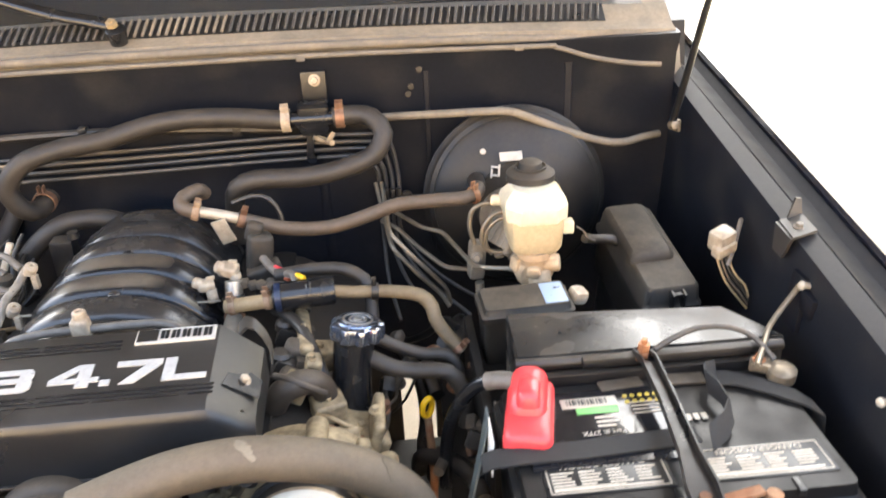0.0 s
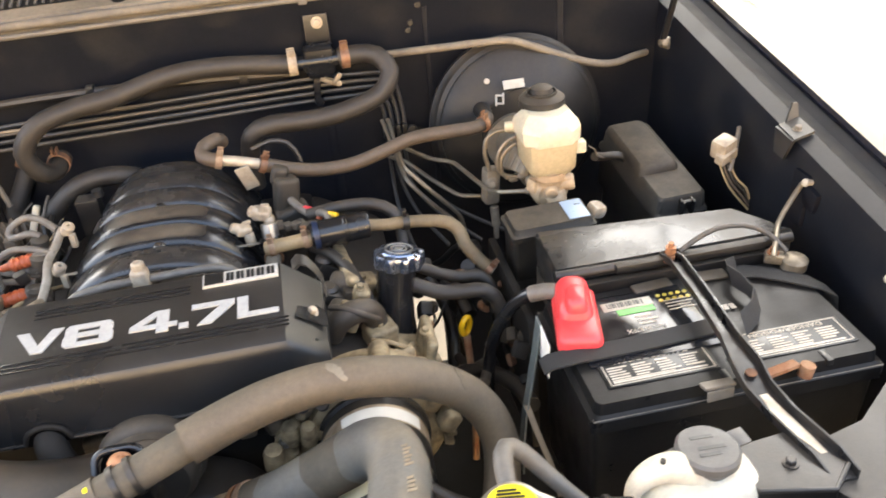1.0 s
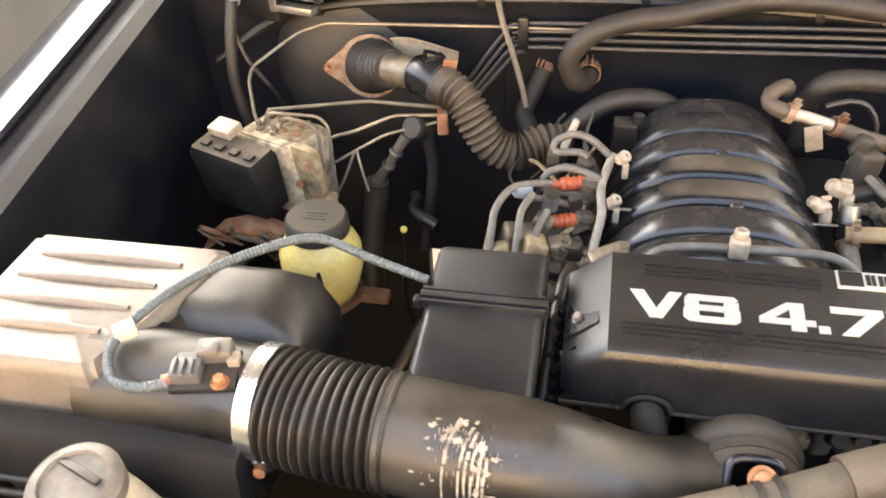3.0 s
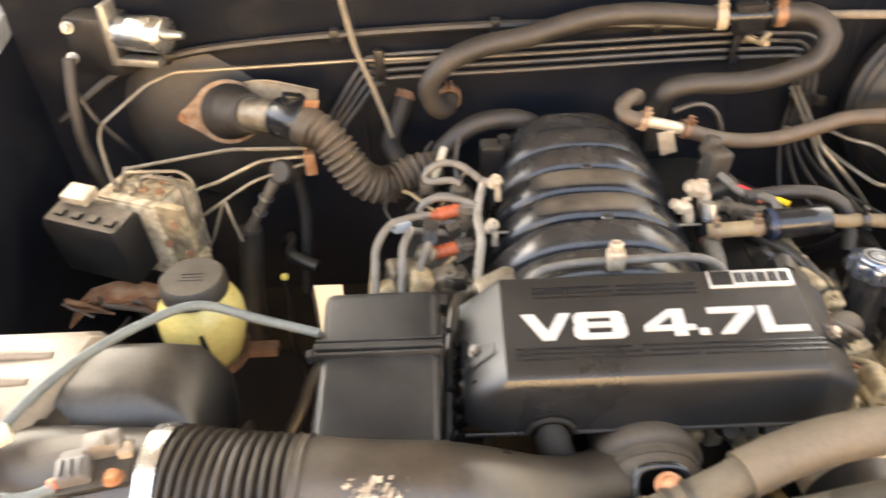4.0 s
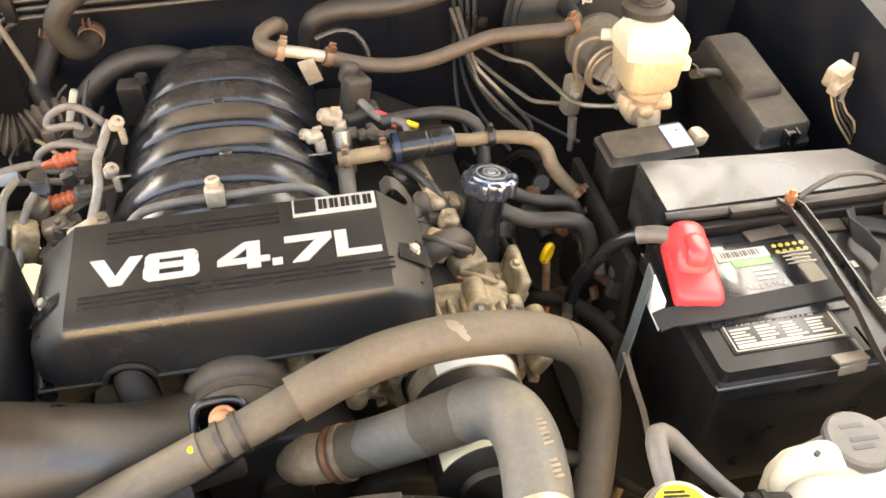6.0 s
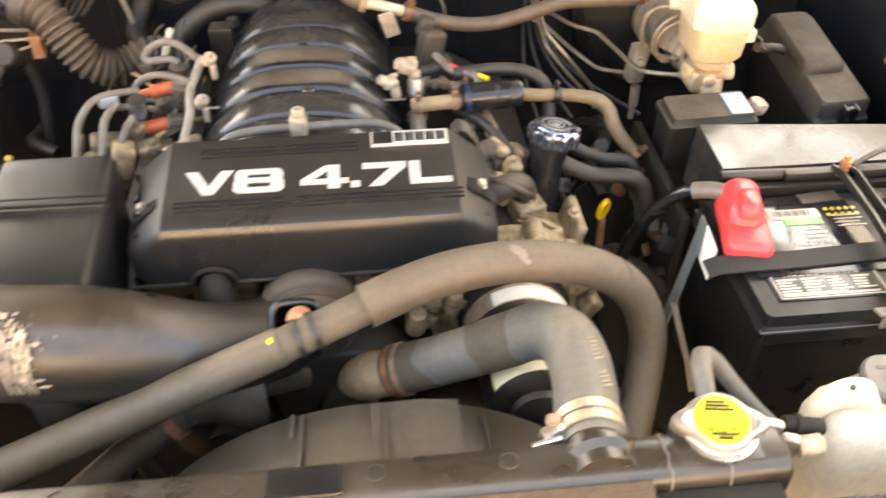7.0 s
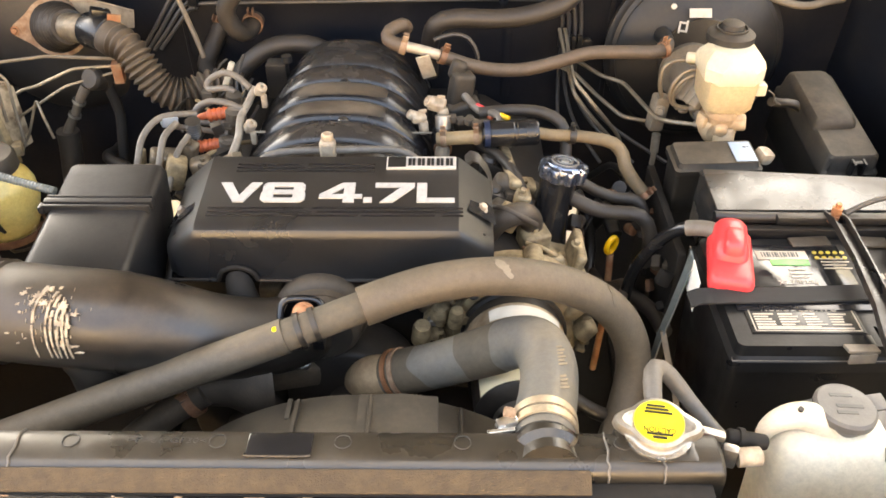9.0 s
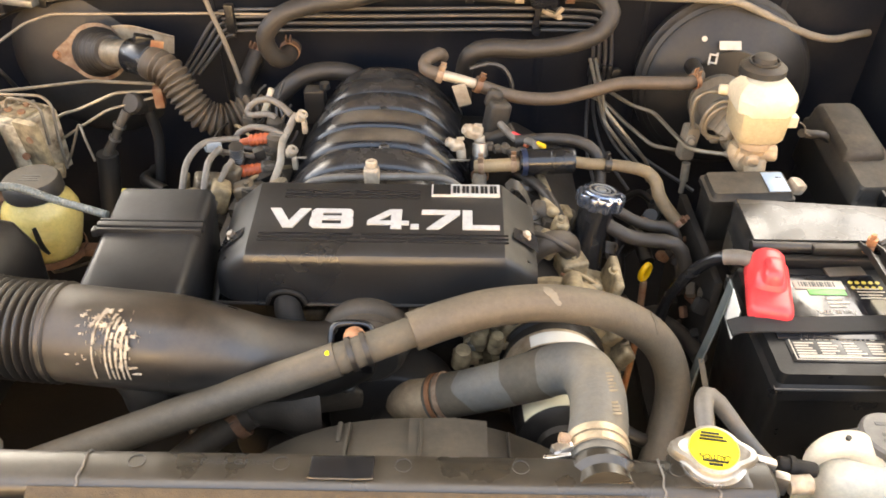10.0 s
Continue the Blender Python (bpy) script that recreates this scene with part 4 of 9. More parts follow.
tube(bm, [(0.458, 0.387, 1.0265), (0.458, 0.184, 1.0265), (0.786, 0.184, 1.0265), (0.786, 0.387, 1.0265)], 0.0011, n=6, raw=True)
part("rim_dust", bm, M_DUSTMETAL, bat, "dust along the rim")
bm = B()
box(bm, (0.622, 0.206, 1.0440), (0.003, 0.030, 0.0012), bev=0.0004)
part("lid_seam", bm, M_HOLE, bat)
BX, BY = V(1, 0, 0), V(0, 1, 0)
for x0, w in ((0.487, 0.118), (0.645, 0.122)):
    bm = B()
    box(bm, (x0 + w / 2, 0.232, 1.0445), (w + 0.008, 0.046, 0.002), bev=0.001)
    lb = part("warning_label", bm, M_LABELK, bat, "black warning label with white print")
    at = V(x0, 0.2115, 1.0456)
    rows = [(0, 0, w, 0.0012), (0, 0.040, w, 0.0012), (0, 0, 0.0012, 0.041), (w - 0.0012, 0, 0.0012, 0.041)]
    rnd = random.Random(int(x0 * 1000))
    for c in range(4):
        cx = 0.004 + c * (w - 0.006) / 4
        for r in range(5):
            rows.append((cx, 0.0095 + r * 0.0042, (w / 4 - 0.006) * rnd.uniform(0.55, 1.0), 0.0021))
    rows += [(0.004, 0.003, w * 0.9, 0.0024), (0.004, 0.0062, w * 0.6, 0.0016)]
    bars("print", rows, at, BX, BY, M_LABELW, lb)
    # headline reads from the other side of the truck
    text_part("headline", "DANGER/POISON", at + V(w - 0.018, 0.0385, 0.0), -BX, -BY, w * 0.72, M_LABELW, lb, height=0.0062)
bm = B()
box(bm, (0.556, 0.343, 1.0475), (0.062, 0.016, 0.0012), rot=(0, 0, 0), bev=0.0004)
lb = part("sticker", bm, M_LABELW, bat, "cream barcode sticker")
bars("barcode", [(0.004 + 0.0033 * k, 0.003, 0.0012 + 0.0006 * (k % 3), 0.009) for k in range(14)], V(0.527, 0.336, 1.0482), BX, BY, M_LABELK, lb)
bm = B()
box(bm, (0.562, 0.329, 1.0475), (0.046, 0.010, 0.0012), bev=0.0004)
part("sticker", bm, M_LABELG, bat, "green sticker")
text_part("print", "Part #: 27FX", V(0.583, 0.296, 1.0472), -BX, -BY, 0.046, M_LABELW, bat, height=0.0075)
bars("print", [(0.0, 0.007 * k, 0.020 + 0.006 * (k % 2), 0.003) for k in range(3)], V(0.556, 0.301, 1.0472), BX, BY, M_LABELW, bat)
bars("print", [(0.0, 0.006 * k, 0.034 - 0.005 * (k % 2), 0.0016) for k in range(4)], V(0.600, 0.318, 1.0472), BX, BY, M_LABELW, bat)
bm = B()
for k in range(2):
    for j in range(5):
        cyl(bm, (0.598 + 0.0085 * j, 0.349 - 0.010 * k, 1.0468), (0.598 + 0.0085 * j, 0.349 - 0.010 * k, 1.0478), 0.0028, n=10)
part("symbols", bm, M_GOLD, bat)
bars("print", [(0.0085 * k, 0.0, 0.006, 0.010) for k in range(3)], V(0.652, 0.300, 1.0462), BX, BY, M_LABELW, bat)
# peeling rusty patches on the case
for c, sz, rz in (((0.60, 0.372, 1.0465), (0.05, 0.018, 0.003), 5), ((0.672, 0.372, 1.0465), (0.05, 0.02, 0.003), -4)):
    bm = B()
    box(bm, c, sz, rot=(0, 0, rz), bev=0.001)
    part("corroded_patch", bm, M_DARKTAN, bat)

rc = thing("terminal_cover", (0.495, 0.33, 1.045), "bright red rubber battery terminal cover", "terminal cover")
bm = B()
m = pose(0.484, 0.330, 1.045, 0, 0, -13)
loft(bm, turned([rrect(0.004, -0.004, w, d, 0.012, z, 6) for z, w, d in ((0, 0.052, 0.108), (0.010, 0.052, 0.108), (0.016, 0.049, 0.105), (0.019, 0.044, 0.100), (0.021, 0.036, 0.09))], m))
part("skirt", bm, M_RED, rc)
bm = B()
loft(bm, turned([rrect(0.002, 0.014 + dy, w, d, r, z, 6) for z, w, d, r, dy in ((0.016, 0.043, 0.078, 0.014, 0), (0.026, 0.040, 0.074, 0.014, 0), (0.033, 0.036, 0.066, 0.014, 0.001), (0.038, 0.029, 0.055, 0.012, 0.002), (0.041, 0.020, 0.042, 0.009, 0.003), (0.042, 0.010, 0.026, 0.004, 0.004))], m))
part("dome", bm, M_RED, rc)
bm = B()
loft(bm, turned([rrect(0.003, -0.002, w, d, r, z, 6) for z, w, d, r in ((0.030, 0.026, 0.044, 0.010), (0.040, 0.024, 0.041, 0.010), (0.045, 0.019, 0.034, 0.008), (0.047, 0.010, 0.022, 0.004))], m))
part("knob", bm, M_RED, rc)
bc = hose("battery_cable", "black battery cable with a grey sleeve", [(0.478, 0.375, 1.062), (0.452, 0.39, 1.055), (0.430, 0.405, 1.030), (0.412, 0.42, 0.986), (0.404, 0.44, 0.93), (0.40, 0.45, 0.85)], 0.0085, M_SHINYBLACK, 12, category="cable", sleeve="cable")
bm = B()
tube(bm, [(0.480, 0.372, 1.063), (0.466, 0.382, 1.060), (0.450, 0.391, 1.053)], 0.0105, n=12)
part("sleeve", bm, M_GREYWRAP, bc)

strap = thing("battery_strap", (0.62, 0.24, 1.045), "black woven strap over the battery", "strap")
bm = B()
loft(bm, [[V(x, y - 0.013, z), V(x, y + 0.013, z), V(x, y + 0.013, z + 0.0025), V(x, y - 0.013, z + 0.0025)] for x, y, z in ((0.428, 0.272, 1.036), (0.438, 0.270, 1.043), (0.454, 0.266, 1.0475), (0.470, 0.264, 1.050), (0.53, 0.266, 1.0485), (0.60, 0.270, 1.0485), (0.652, 0.272, 1.050))])
part("band", bm, M_STRAP, strap)
bm = B()
loft(bm, [[V(x - 0.001, y - w, z - 0.006), V(x + 0.001, y - w, z - 0.006), V(x + 0.002, y + w, z + 0.012), V(x, y + w, z + 0.012)] for x, y, z, w in ((0.660, 0.258, 1.054, 0.010), (0.680, 0.272, 1.056, 0.010), (0.694, 0.292, 1.058, 0.010), (0.694, 0.322, 1.059, 0.010), (0.688, 0.345, 1.058, 0.010), (0.694, 0.360, 1.056, 0.010), (0.708, 0.368, 1.053, 0.010))])
part("loop", bm, M_STRAP, strap)
bm = B()
loft(bm, [[V(x, y - w, z), V(x, y + w, z), V(x, y + w, z + 0.0022), V(x, y - w, z + 0.0022)] for x, y, z, w in ((0.700, 0.366, 1.047, 0.012), (0.725, 0.362, 1.048, 0.014), (0.755, 0.343, 1.0475, 0.015), (0.785, 0.318, 1.0465, 0.015), (0.800, 0.305, 1.040, 0.014), (0.803, 0.300, 1.0, 0.014))])
part("loose_end", bm, M_STRAP, strap)
bm = B()
loft(bm, [[V(0.443 - dx, 0.322, 1.057), V(0.443 - dx, 0.288, 1.050), V(0.441 - dx, 0.285, 1.007), V(0.441 - dx, 0.324, 1.013)] for dx in (0.0, 0.001)])
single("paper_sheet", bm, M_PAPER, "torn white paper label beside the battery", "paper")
bm = B()
loft(bm, [[V(x, y, z), V(x, y + 0.016, z + 0.004), V(x + 0.002, y + 0.016, z + 0.004), V(x + 0.002, y, z)] for x, y, z in ((0.441, 0.322, 1.055), (0.434, 0.315, 1.02), (0.424, 0.305, 0.98), (0.414, 0.297, 0.94), (0.408, 0.29, 0.90), (0.405, 0.285, 0.86))])
single("webbing_sling", bm, M_TEALHOSE, "grey-green webbing hanging beside the battery", "webbing")

strut = thing("hold_down_bar", (0.63, 0.2, 1.05), "bent black steel battery hold-down bar with a painted sheen", "bracket")
bm = B()
line = [(0.628, 0.398, 1.066), (0.632, 0.375, 1.070), (0.628, 0.30, 1.071), (0.621, 0.22, 1.070), (0.617, 0.175, 1.068), (0.617, 0.15, 1.060), (0.622, 0.115, 1.055), (0.634, 0.06, 1.052), (0.638, 0.035, 1.045)]
lp = []
for i, (x, y, z) in enumerate(line):
    w = (0.008, 0.009, 0.0085, 0.010, 0.015, 0.014, 0.013, 0.014, 0.014)[i]
    lp.append([V(x - w, y, z), V(x + w, y, z), V(x + w, y, z + 0.012), V(x + w - 0.002, y, z + 0.012), V(x + w - 0.0025, y, z + 0.003), V(x - w + 0.0025, y, z + 0.003), V(x - w + 0.002, y, z + 0.010), V(x - w, y, z + 0.010)])
loft(bm, lp)
part("channel", bm, M_BARPAINT, strut)
bm = B()
box(bm, (0.590, 0.180, 1.050), (0.036, 0.014, 0.004), rot=(-10, 4, 4), bev=0.002)
box(bm, (0.590, 0.172, 1.043), (0.03, 0.003, 0.012), rot=(-6, 0, 4), bev=0.001)
part("rusty_plate", bm, M_DUSTMETAL, strut, "pale corroded plate")
bm = B()
box(bm, (0.660, 0.183, 1.050), (0.045, 0.013, 0.005), rot=(-10, -4, 8), bev=0.002)
cyl(bm, (0.688, 0.178, 1.040), (0.690, 0.178, 1.054), 0.008, n=12)
part("rusty_plate", bm, M_RUST, strut)
bm = B()
at = V(0.630, 0.388, 1.068)
bolt(bm, at, (0, -0.1, 1), 0.006, 0.007)
cyl(bm, at, at + V(0, 0, 0.026), 0.0035, n=8)
lathe(bm, at + V(0, 0, 0.012), (0, 0, 1), [(0, 0.007), (0.008, 0.007)], 6)
part("bolt", bm, M_COPPER, strut, "rusty bolt")
# pale strip that paints the sky's reflection on the bar's front end
bm = B()
loft(bm, [[V(x - w, y, z), V(x + w, y, z), V(x + w, y, z + 0.0008), V(x - w, y, z + 0.0008)] for x, y, z, w in ((0.618, 0.142, 1.0612, 0.004), (0.621, 0.118, 1.0585, 0.0065), (0.628, 0.085, 1.0568, 0.006), (0.634, 0.062, 1.0552, 0.003))])
part("painted_sheen", bm, M_PALEMETAL, strut, "pale strip painted as the bar's sheen")
bm = B()
lathe(bm, (0.617, 0.166, 1.0705), (0, -0.1, 1), [(0, 0.0062), (0.001, 0.0058), (0.0012, 0.0)], 11)
part("rust_spot", bm, M_DARKRUST, strut)

# tray cover behind the battery
tray = thing("battery_tray_cover", (0.62, 0.45, 1.0), "glossy grey-black plastic tray cover behind the battery", "cover")
bm = B()
pl = [V(0.490, 0.502, 1.072), V(0.760, 0.478, 1.072), V(0.805, 0.405, 1.072), V(0.487, 0.405, 1.072)]
loft(bm, [[p + V(0, 0, -0.09) for p in pl], [p + V(0, 0, -0.004) for p in pl], [p * 0.985 + V(0.6, 0.44, 1.072) * 0.015 for p in pl]])
part("top", bm, M_TRAY, tray)
bm = B()
tube(bm, [(0.485, 0.402, 1.064), (0.6, 0.399, 1.064), (0.73, 0.399, 1.064), (0.80, 0.399, 1.064)], 0.007, n=10)
box(bm, (0.66, 0.394, 1.066), (0.20, 0.014, 0.012), bev=0.004)
part("edge_roll", bm, M_BLACKDUST, tray)
bm = B()
box(bm, (0.64, 0.391, 1.03), (0.30, 0.012, 0.05), bev=0.002)
part("front_panel", bm, M_BLACK, tray)

relay = thing("relay_box", (0.52, 0.55, 1.0), "black relay box with a pale blue sticker", "relay box")
bm = B()
loft(bm, turned([rrect(0, 0, w, d, 0.006, z) for z, w, d in ((-0.09, 0.11, 0.05), (-0.02, 0.115, 0.056), (-0.018, 0.124, 0.062), (-0.01, 0.124, 0.062), (-0.008, 0.116, 0.056), (0.0, 0.112, 0.05))], pose(0.522, 0.548, 1.070, 6, 0, 3)))
part("case", bm, M_DUSTYBOX, relay)
bm = B()
box(bm, (0.560, 0.548, 1.0712), (0.030, 0.044, 0.001), rot=(6, 0, 3), bev=0.0003)
st = part("sticker", bm, M_SKYLABEL, relay, "pale blue sticker")
bars("mark", [(0.0, 0.0, 0.004, 0.0025), (0.006, 0.0005, 0.002, 0.002)], V(0.562, 0.556, 1.0728), BX, BY, M_LABELK, st)
bm = B()
box(bm, (0.596, 0.558, 1.058), (0.022, 0.024, 0.020), rot=(10, 14, 20), bev=0.007)
part("plug", bm, M_IVORY, relay, "cream plug")
# ---- brake booster and reservoir ----
boo = thing("brake_booster", (0.565, 0.9, 0.95), "dusty black round brake booster on the firewall", "brake booster")
bm = B()
lathe(bm, (0.565, 0.925, 1.065), (0, -1, 0.12), [(0, 0.12), (0.02, 0.148), (0.040, 0.150), (0.046, 0.153), (0.050, 0.153), (0.054, 0.147), (0.060, 0.144), (0.064, 0.137), (0.068, 0.1365), (0.074, 0.130), (0.086, 0.100), (0.096, 0.072), (0.099, 0.070), (0.103, 0.03)], 64)
part("shell", bm, M_BOOSTER, boo, smooth=30)
res = thing("brake_fluid_reservoir", (0.565, 0.655, 1.06), "cream translucent brake fluid reservoir with black cap", "reservoir")
RX = 0.553
bm = B()
loft(bm, [rrect(RX, 0.655, w, d, r, z, 2) for z, w, d, r in ((1.084, 0.050, 0.055, 0.012), (1.090, 0.062, 0.070, 0.014), (1.100, 0.072, 0.082, 0.014), (1.142, 0.077, 0.087, 0.014))])
part("lower_tank", bm, M_FLUID, res)
bm = B()
loft(bm, [rrect(RX, 0.655, w, d, r, z, 1) for z, w, d, r in ((1.140, 0.081, 0.091, 0.016), (1.143, 0.084, 0.094, 0.017), (1.160, 0.086, 0.097, 0.020), (1.168, 0.082, 0.092, 0.022), (1.178, 0.066, 0.074, 0.020), (1.181, 0.058, 0.064, 0.018))], cap=True)
part("upper_tank", bm, M_CREAM, res, smooth=25)
bm = B()
lathe(bm, (RX + 0.001, 0.680, 1.176), (0, 0, 1), [(0, 0.031), (0.003, 0.034), (0.014, 0.034), (0.018, 0.029), (0.020, 0.0215), (0.021, 0.017), (0.029, 0.0155), (0.031, 0.012), (0.031, 0.0)], 36)
part("cap", bm, M_CAPDUST, res, "dusty black rubber cap")
bm = B()
lathe(bm, (RX - 0.002, 0.637, 1.052), (0, 0, 1), [(0, 0.015), (0.016, 0.015), (0.018, 0.019), (0.026, 0.020), (0.030, 0.024), (0.040, 0.024)], 20)
cyl(bm, (RX, 0.637, 1.078), (RX + 0.030, 0.632, 1.076), 0.0085, n=14, bev=0.002)
cyl(bm, (RX, 0.637, 1.070), (RX - 0.006, 0.612, 1.064), 0.0095, n=14, bev=0.002)
part("outlet_neck", bm, M_TANPLASTIC, res, "tan stained outlet neck")

# ---- power steering reservoir ----
ps = thing("power_steering_reservoir", (-0.52, 0.545, 0.93), "yellowed power steering reservoir with black screw cap", "reservoir")
bm = B()
lathe(bm, (-0.522, 0.545, 0.925), (0, 0, 1), [(0, 0.030), (0.006, 0.038), (0.020, 0.044), (0.055, 0.054), (0.062, 0.0555), (0.085, 0.055), (0.098, 0.050), (0.108, 0.040), (0.115, 0.037)], 32)
part("tank", bm, M_YELLOWRES, ps)
bm = B()
prof = [(0, 0.039), (0.003, 0.0415), (0.022, 0.0405), (0.026, 0.037), (0.0262, 0.0)]
mm = Matrix.Translation((-0.521, 0.545, 1.038))
loft(bm, [[mm @ V((r + (0.0008 if i % 2 else 0)) * math.cos(2 * math.pi * i / 64), (r + (0.0008 if i % 2 else 0)) * math.sin(2 * math.pi * i / 64), h) for i in range(64)] for h, r in prof])
pc = part("cap", bm, M_CAPDUST, ps, "dusty black screw cap")
bars("embossing", [(0.0, 0.0, 0.03, 0.003), (0.004, 0.006, 0.022, 0.003), (0.0, 0.012, 0.028, 0.003)], V(-0.535, 0.536, 1.0643), V(1, 0, 0), V(0, 1, 0), M_BLACK, pc)
bm = B()
tube(bm, [(-0.508, 0.4910, 1.012), (-0.507, 0.4905, 0.995), (-0.506, 0.4925, 0.975), (-0.503, 0.498, 0.960)], [0.0030, 0.0042, 0.0040, 0.0022], n=8, squash=0.5)
part("level_stripe", bm, M_LABELK, ps)
bm = B()
ring(bm, (-0.522, 0.545, 0.935), (0, 0, 1), 0.0475, 0.012)
box(bm, (-0.46, 0.55, 0.93), (0.05, 0.02, 0.014), bev=0.003)
part("bracket", bm, M_DARKRUST, ps, "rusty bracket")

# ---- brake actuator ----
ab = thing("brake_actuator", (-0.65, 0.68, 0.93), "dusty aluminium brake actuator on a black control box", "brake actuator")
R1 = pose(-0.632, 0.732, 1.026, 0, 0, -22)
bm = B()
loft(bm, turned([rrect(0, 0, w, d, 0.006, z) for z, w, d in ((-0.06, 0.12, 0.085), (0.042, 0.12, 0.085), (0.048, 0.112, 0.078))], R1))
vb = part("valve_block", bm, M_ALUDUST, ab)
bm = B()
loft(bm, turned([rrect(0, 0, w, d, 0.006, z) for z, w, d in ((0.0482, 0.108, 0.074), (0.0515, 0.106, 0.072))], R1))
part("top_face", bm, M_ALUDUST, vb, "cream dusty top face")
bm = B()
loft(bm, turned([rrect(0.026, 0.004, w, d, 0.006, z) for z, w, d in ((0.0516, 0.050, 0.052), (0.056, 0.048, 0.050))], R1))
part("cap_plate", bm, M_ALUTAN, vb)
bm = B()
for u, v in ((0.012, -0.01), (0.038, -0.008), (0.026, 0.016)):
    lathe(bm, R1 @ V(u, v, 0.0562), (0, 0, 1), [(0, 0.006), (0.004, 0.006), (0.004, 0.003)], 12)
part("port", bm, M_RUST, vb)
for u, v in ((-0.04, 0.02), (-0.015, 0.02), (0.012, 0.02), (0.038, 0.018), (-0.03, -0.015), (0.0, -0.016)):
    bm = B()
    p = R1 @ V(u, v, 0.050)
    lathe(bm, p, (0, 0, 1), [(0, 0.008), (0.008, 0.008), (0.009, 0.005), (0.016, 0.004)], 6)
    part("pipe_union", bm, M_ALU, ab)
bm = B()
loft(bm, turned([rrect(0, 0, w, d, 0.006, z) for z, w, d in ((-0.055, 0.122, 0.050), (0.030, 0.126, 0.055), (0.040, 0.118, 0.046))], pose(-0.680, 0.665, 1.045, 8, 0, -22)))
cb = part("control_box", bm, M_ECU, ab)
bm = B()
for k in range(4):
    box(bm, V(-0.722 + 0.026 * k, 0.668 - 0.011 * k, 1.086), (0.014, 0.012, 0.005), rot=(8, 0, -22), bev=0.001)
part("ribs", bm, M_ECU, cb)
bm = B()
box(bm, (-0.70, 0.690, 1.098), (0.042, 0.03, 0.014), rot=(10, 0, -22), bev=0.003)
part("plug", bm, M_IVORY, ab, "cream plug")
bm = B()
box(bm, (-0.572, 0.672, 1.03), (0.045, 0.012, 0.12), rot=(6, 0, -22), bev=0.003)
box(bm, (-0.545, 0.668, 1.00), (0.018, 0.02, 0.02), rot=(6, 0, 20), bev=0.004)
part("bracket", bm, M_ALUTAN, ab)
bm = B()
for u, v in ((-0.015, 0.0), (0.01, -0.02), (0.0, 0.03)):
    cyl(bm, (-0.572 + u, 0.664, 1.03 + v), (-0.572 + u, 0.660, 1.03 + v), 0.006, n=12)
part("bracket_holes", bm, M_RUST, ab)

# ---- rusty pile below and inner clutter ----
rb = thing("rusty_bracket", (-0.68, 0.64, 0.9), "rusted steel mounting bracket low in the bay", "bracket")
bm = B()
loft(bm, [[V(x, 0.625, z), V(x, 0.665, z + 0.01), V(x, 0.665, z + 0.006), V(x, 0.625, z - 0.004)] for x, z in ((-0.75, 0.915), (-0.72, 0.943), (-0.68, 0.955), (-0.64, 0.952), (-0.61, 0.94))])
part("plate", bm, M_RUST, rb)
rnd = random.Random(5)
for k in range(18):
    bm = B()
    x = -0.75 + 0.008 * k
    tube(bm, [(x, 0.63 + 0.03 * rnd.random(), 0.945), (x + rnd.uniform(-0.02, 0.03), 0.62, 0.955 + 0.015 * rnd.random()), (x + rnd.uniform(0.01, 0.05), 0.61 + 0.03 * rnd.random(), 0.945)], rnd.uniform(0.0015, 0.0045), n=8)
    part("wire_tie", bm, (M_RUST, M_DARKRUST, M_BROWNHOSE)[k % 3], rb)

# ---- heater bulge, rusty flange and elbow ----
hb = thing("heater_duct_flange", (-0.54, 0.93, 1.1), "rusty flange with a grey rubber elbow on the firewall", "flange")
bm = B()
lathe(bm, (-0.55, 0.972, 1.09), (0.15, -1, 0.15), [(0, 0.17), (0.02, 0.158), (0.036, 0.125), (0.046, 0.09), (0.050, 0.0)], 40)
part("dished_panel", bm, M_DISH, hb)
bm = B()
ax = V(0.18, -1, 0.18).normalized()
m = Matrix.Translation((-0.535, 0.893, 1.108)) @ rot_to(ax)
def oval(r, s, h, n=36):
    return [m @ V((r + s * max(0, math.cos(2 * a)) ** 3) * math.cos(a), r * math.sin(a), h) for a in [2 * math.pi * k / n for k in range(n)]]
loft(bm, [oval(0.051, 0.024, 0), oval(0.051, 0.024, 0.004)])
part("flange_plate", bm, M_RUSTPALE, hb, "rusted flange plate")
bm = B()
edge = [(-0.501, 0.9, 1.153), (-0.467, 0.9, 1.155), (-0.391, 0.885, 1.142), (-0.395, 0.88, 1.113), (-0.432, 0.885, 1.108), (-0.484, 0.89, 1.126)]
loft(bm, [[V(*p) for p in edge], [V(*p) + V(0.001, -0.004, 0.001) for p in edge]])
part("heat_shield", bm, M_TANSHIELD, hb, "tan stained shield plate")
bm = B()
tube(bm, [V(*edge[0]) + V(0, -0.004, 0), V(*edge[1]) + V(0, -0.005, 0), V(*edge[2]) + V(0, -0.004, 0)], 0.0022, n=8)
part("rolled_edge", bm, M_TANSHIELD, hb)
for s in (-1, 1):
    bm = B()
    bolt(bm, m @ V(s * 0.068, 0, 0.004), ax, 0.005)
    part("flange_bolt", bm, M_RUST, hb)
bm = B()
tube(bm, [(-0.535, 0.895, 1.108), (-0.515, 0.865, 1.120), (-0.485, 0.835, 1.133)], [0.043, 0.040, 0.034, 0.028], n=24, step=0.0025, ridge=(0.009, 0.002))
part("rubber_elbow", bm, M_RUBBER, hb)
bm = B()
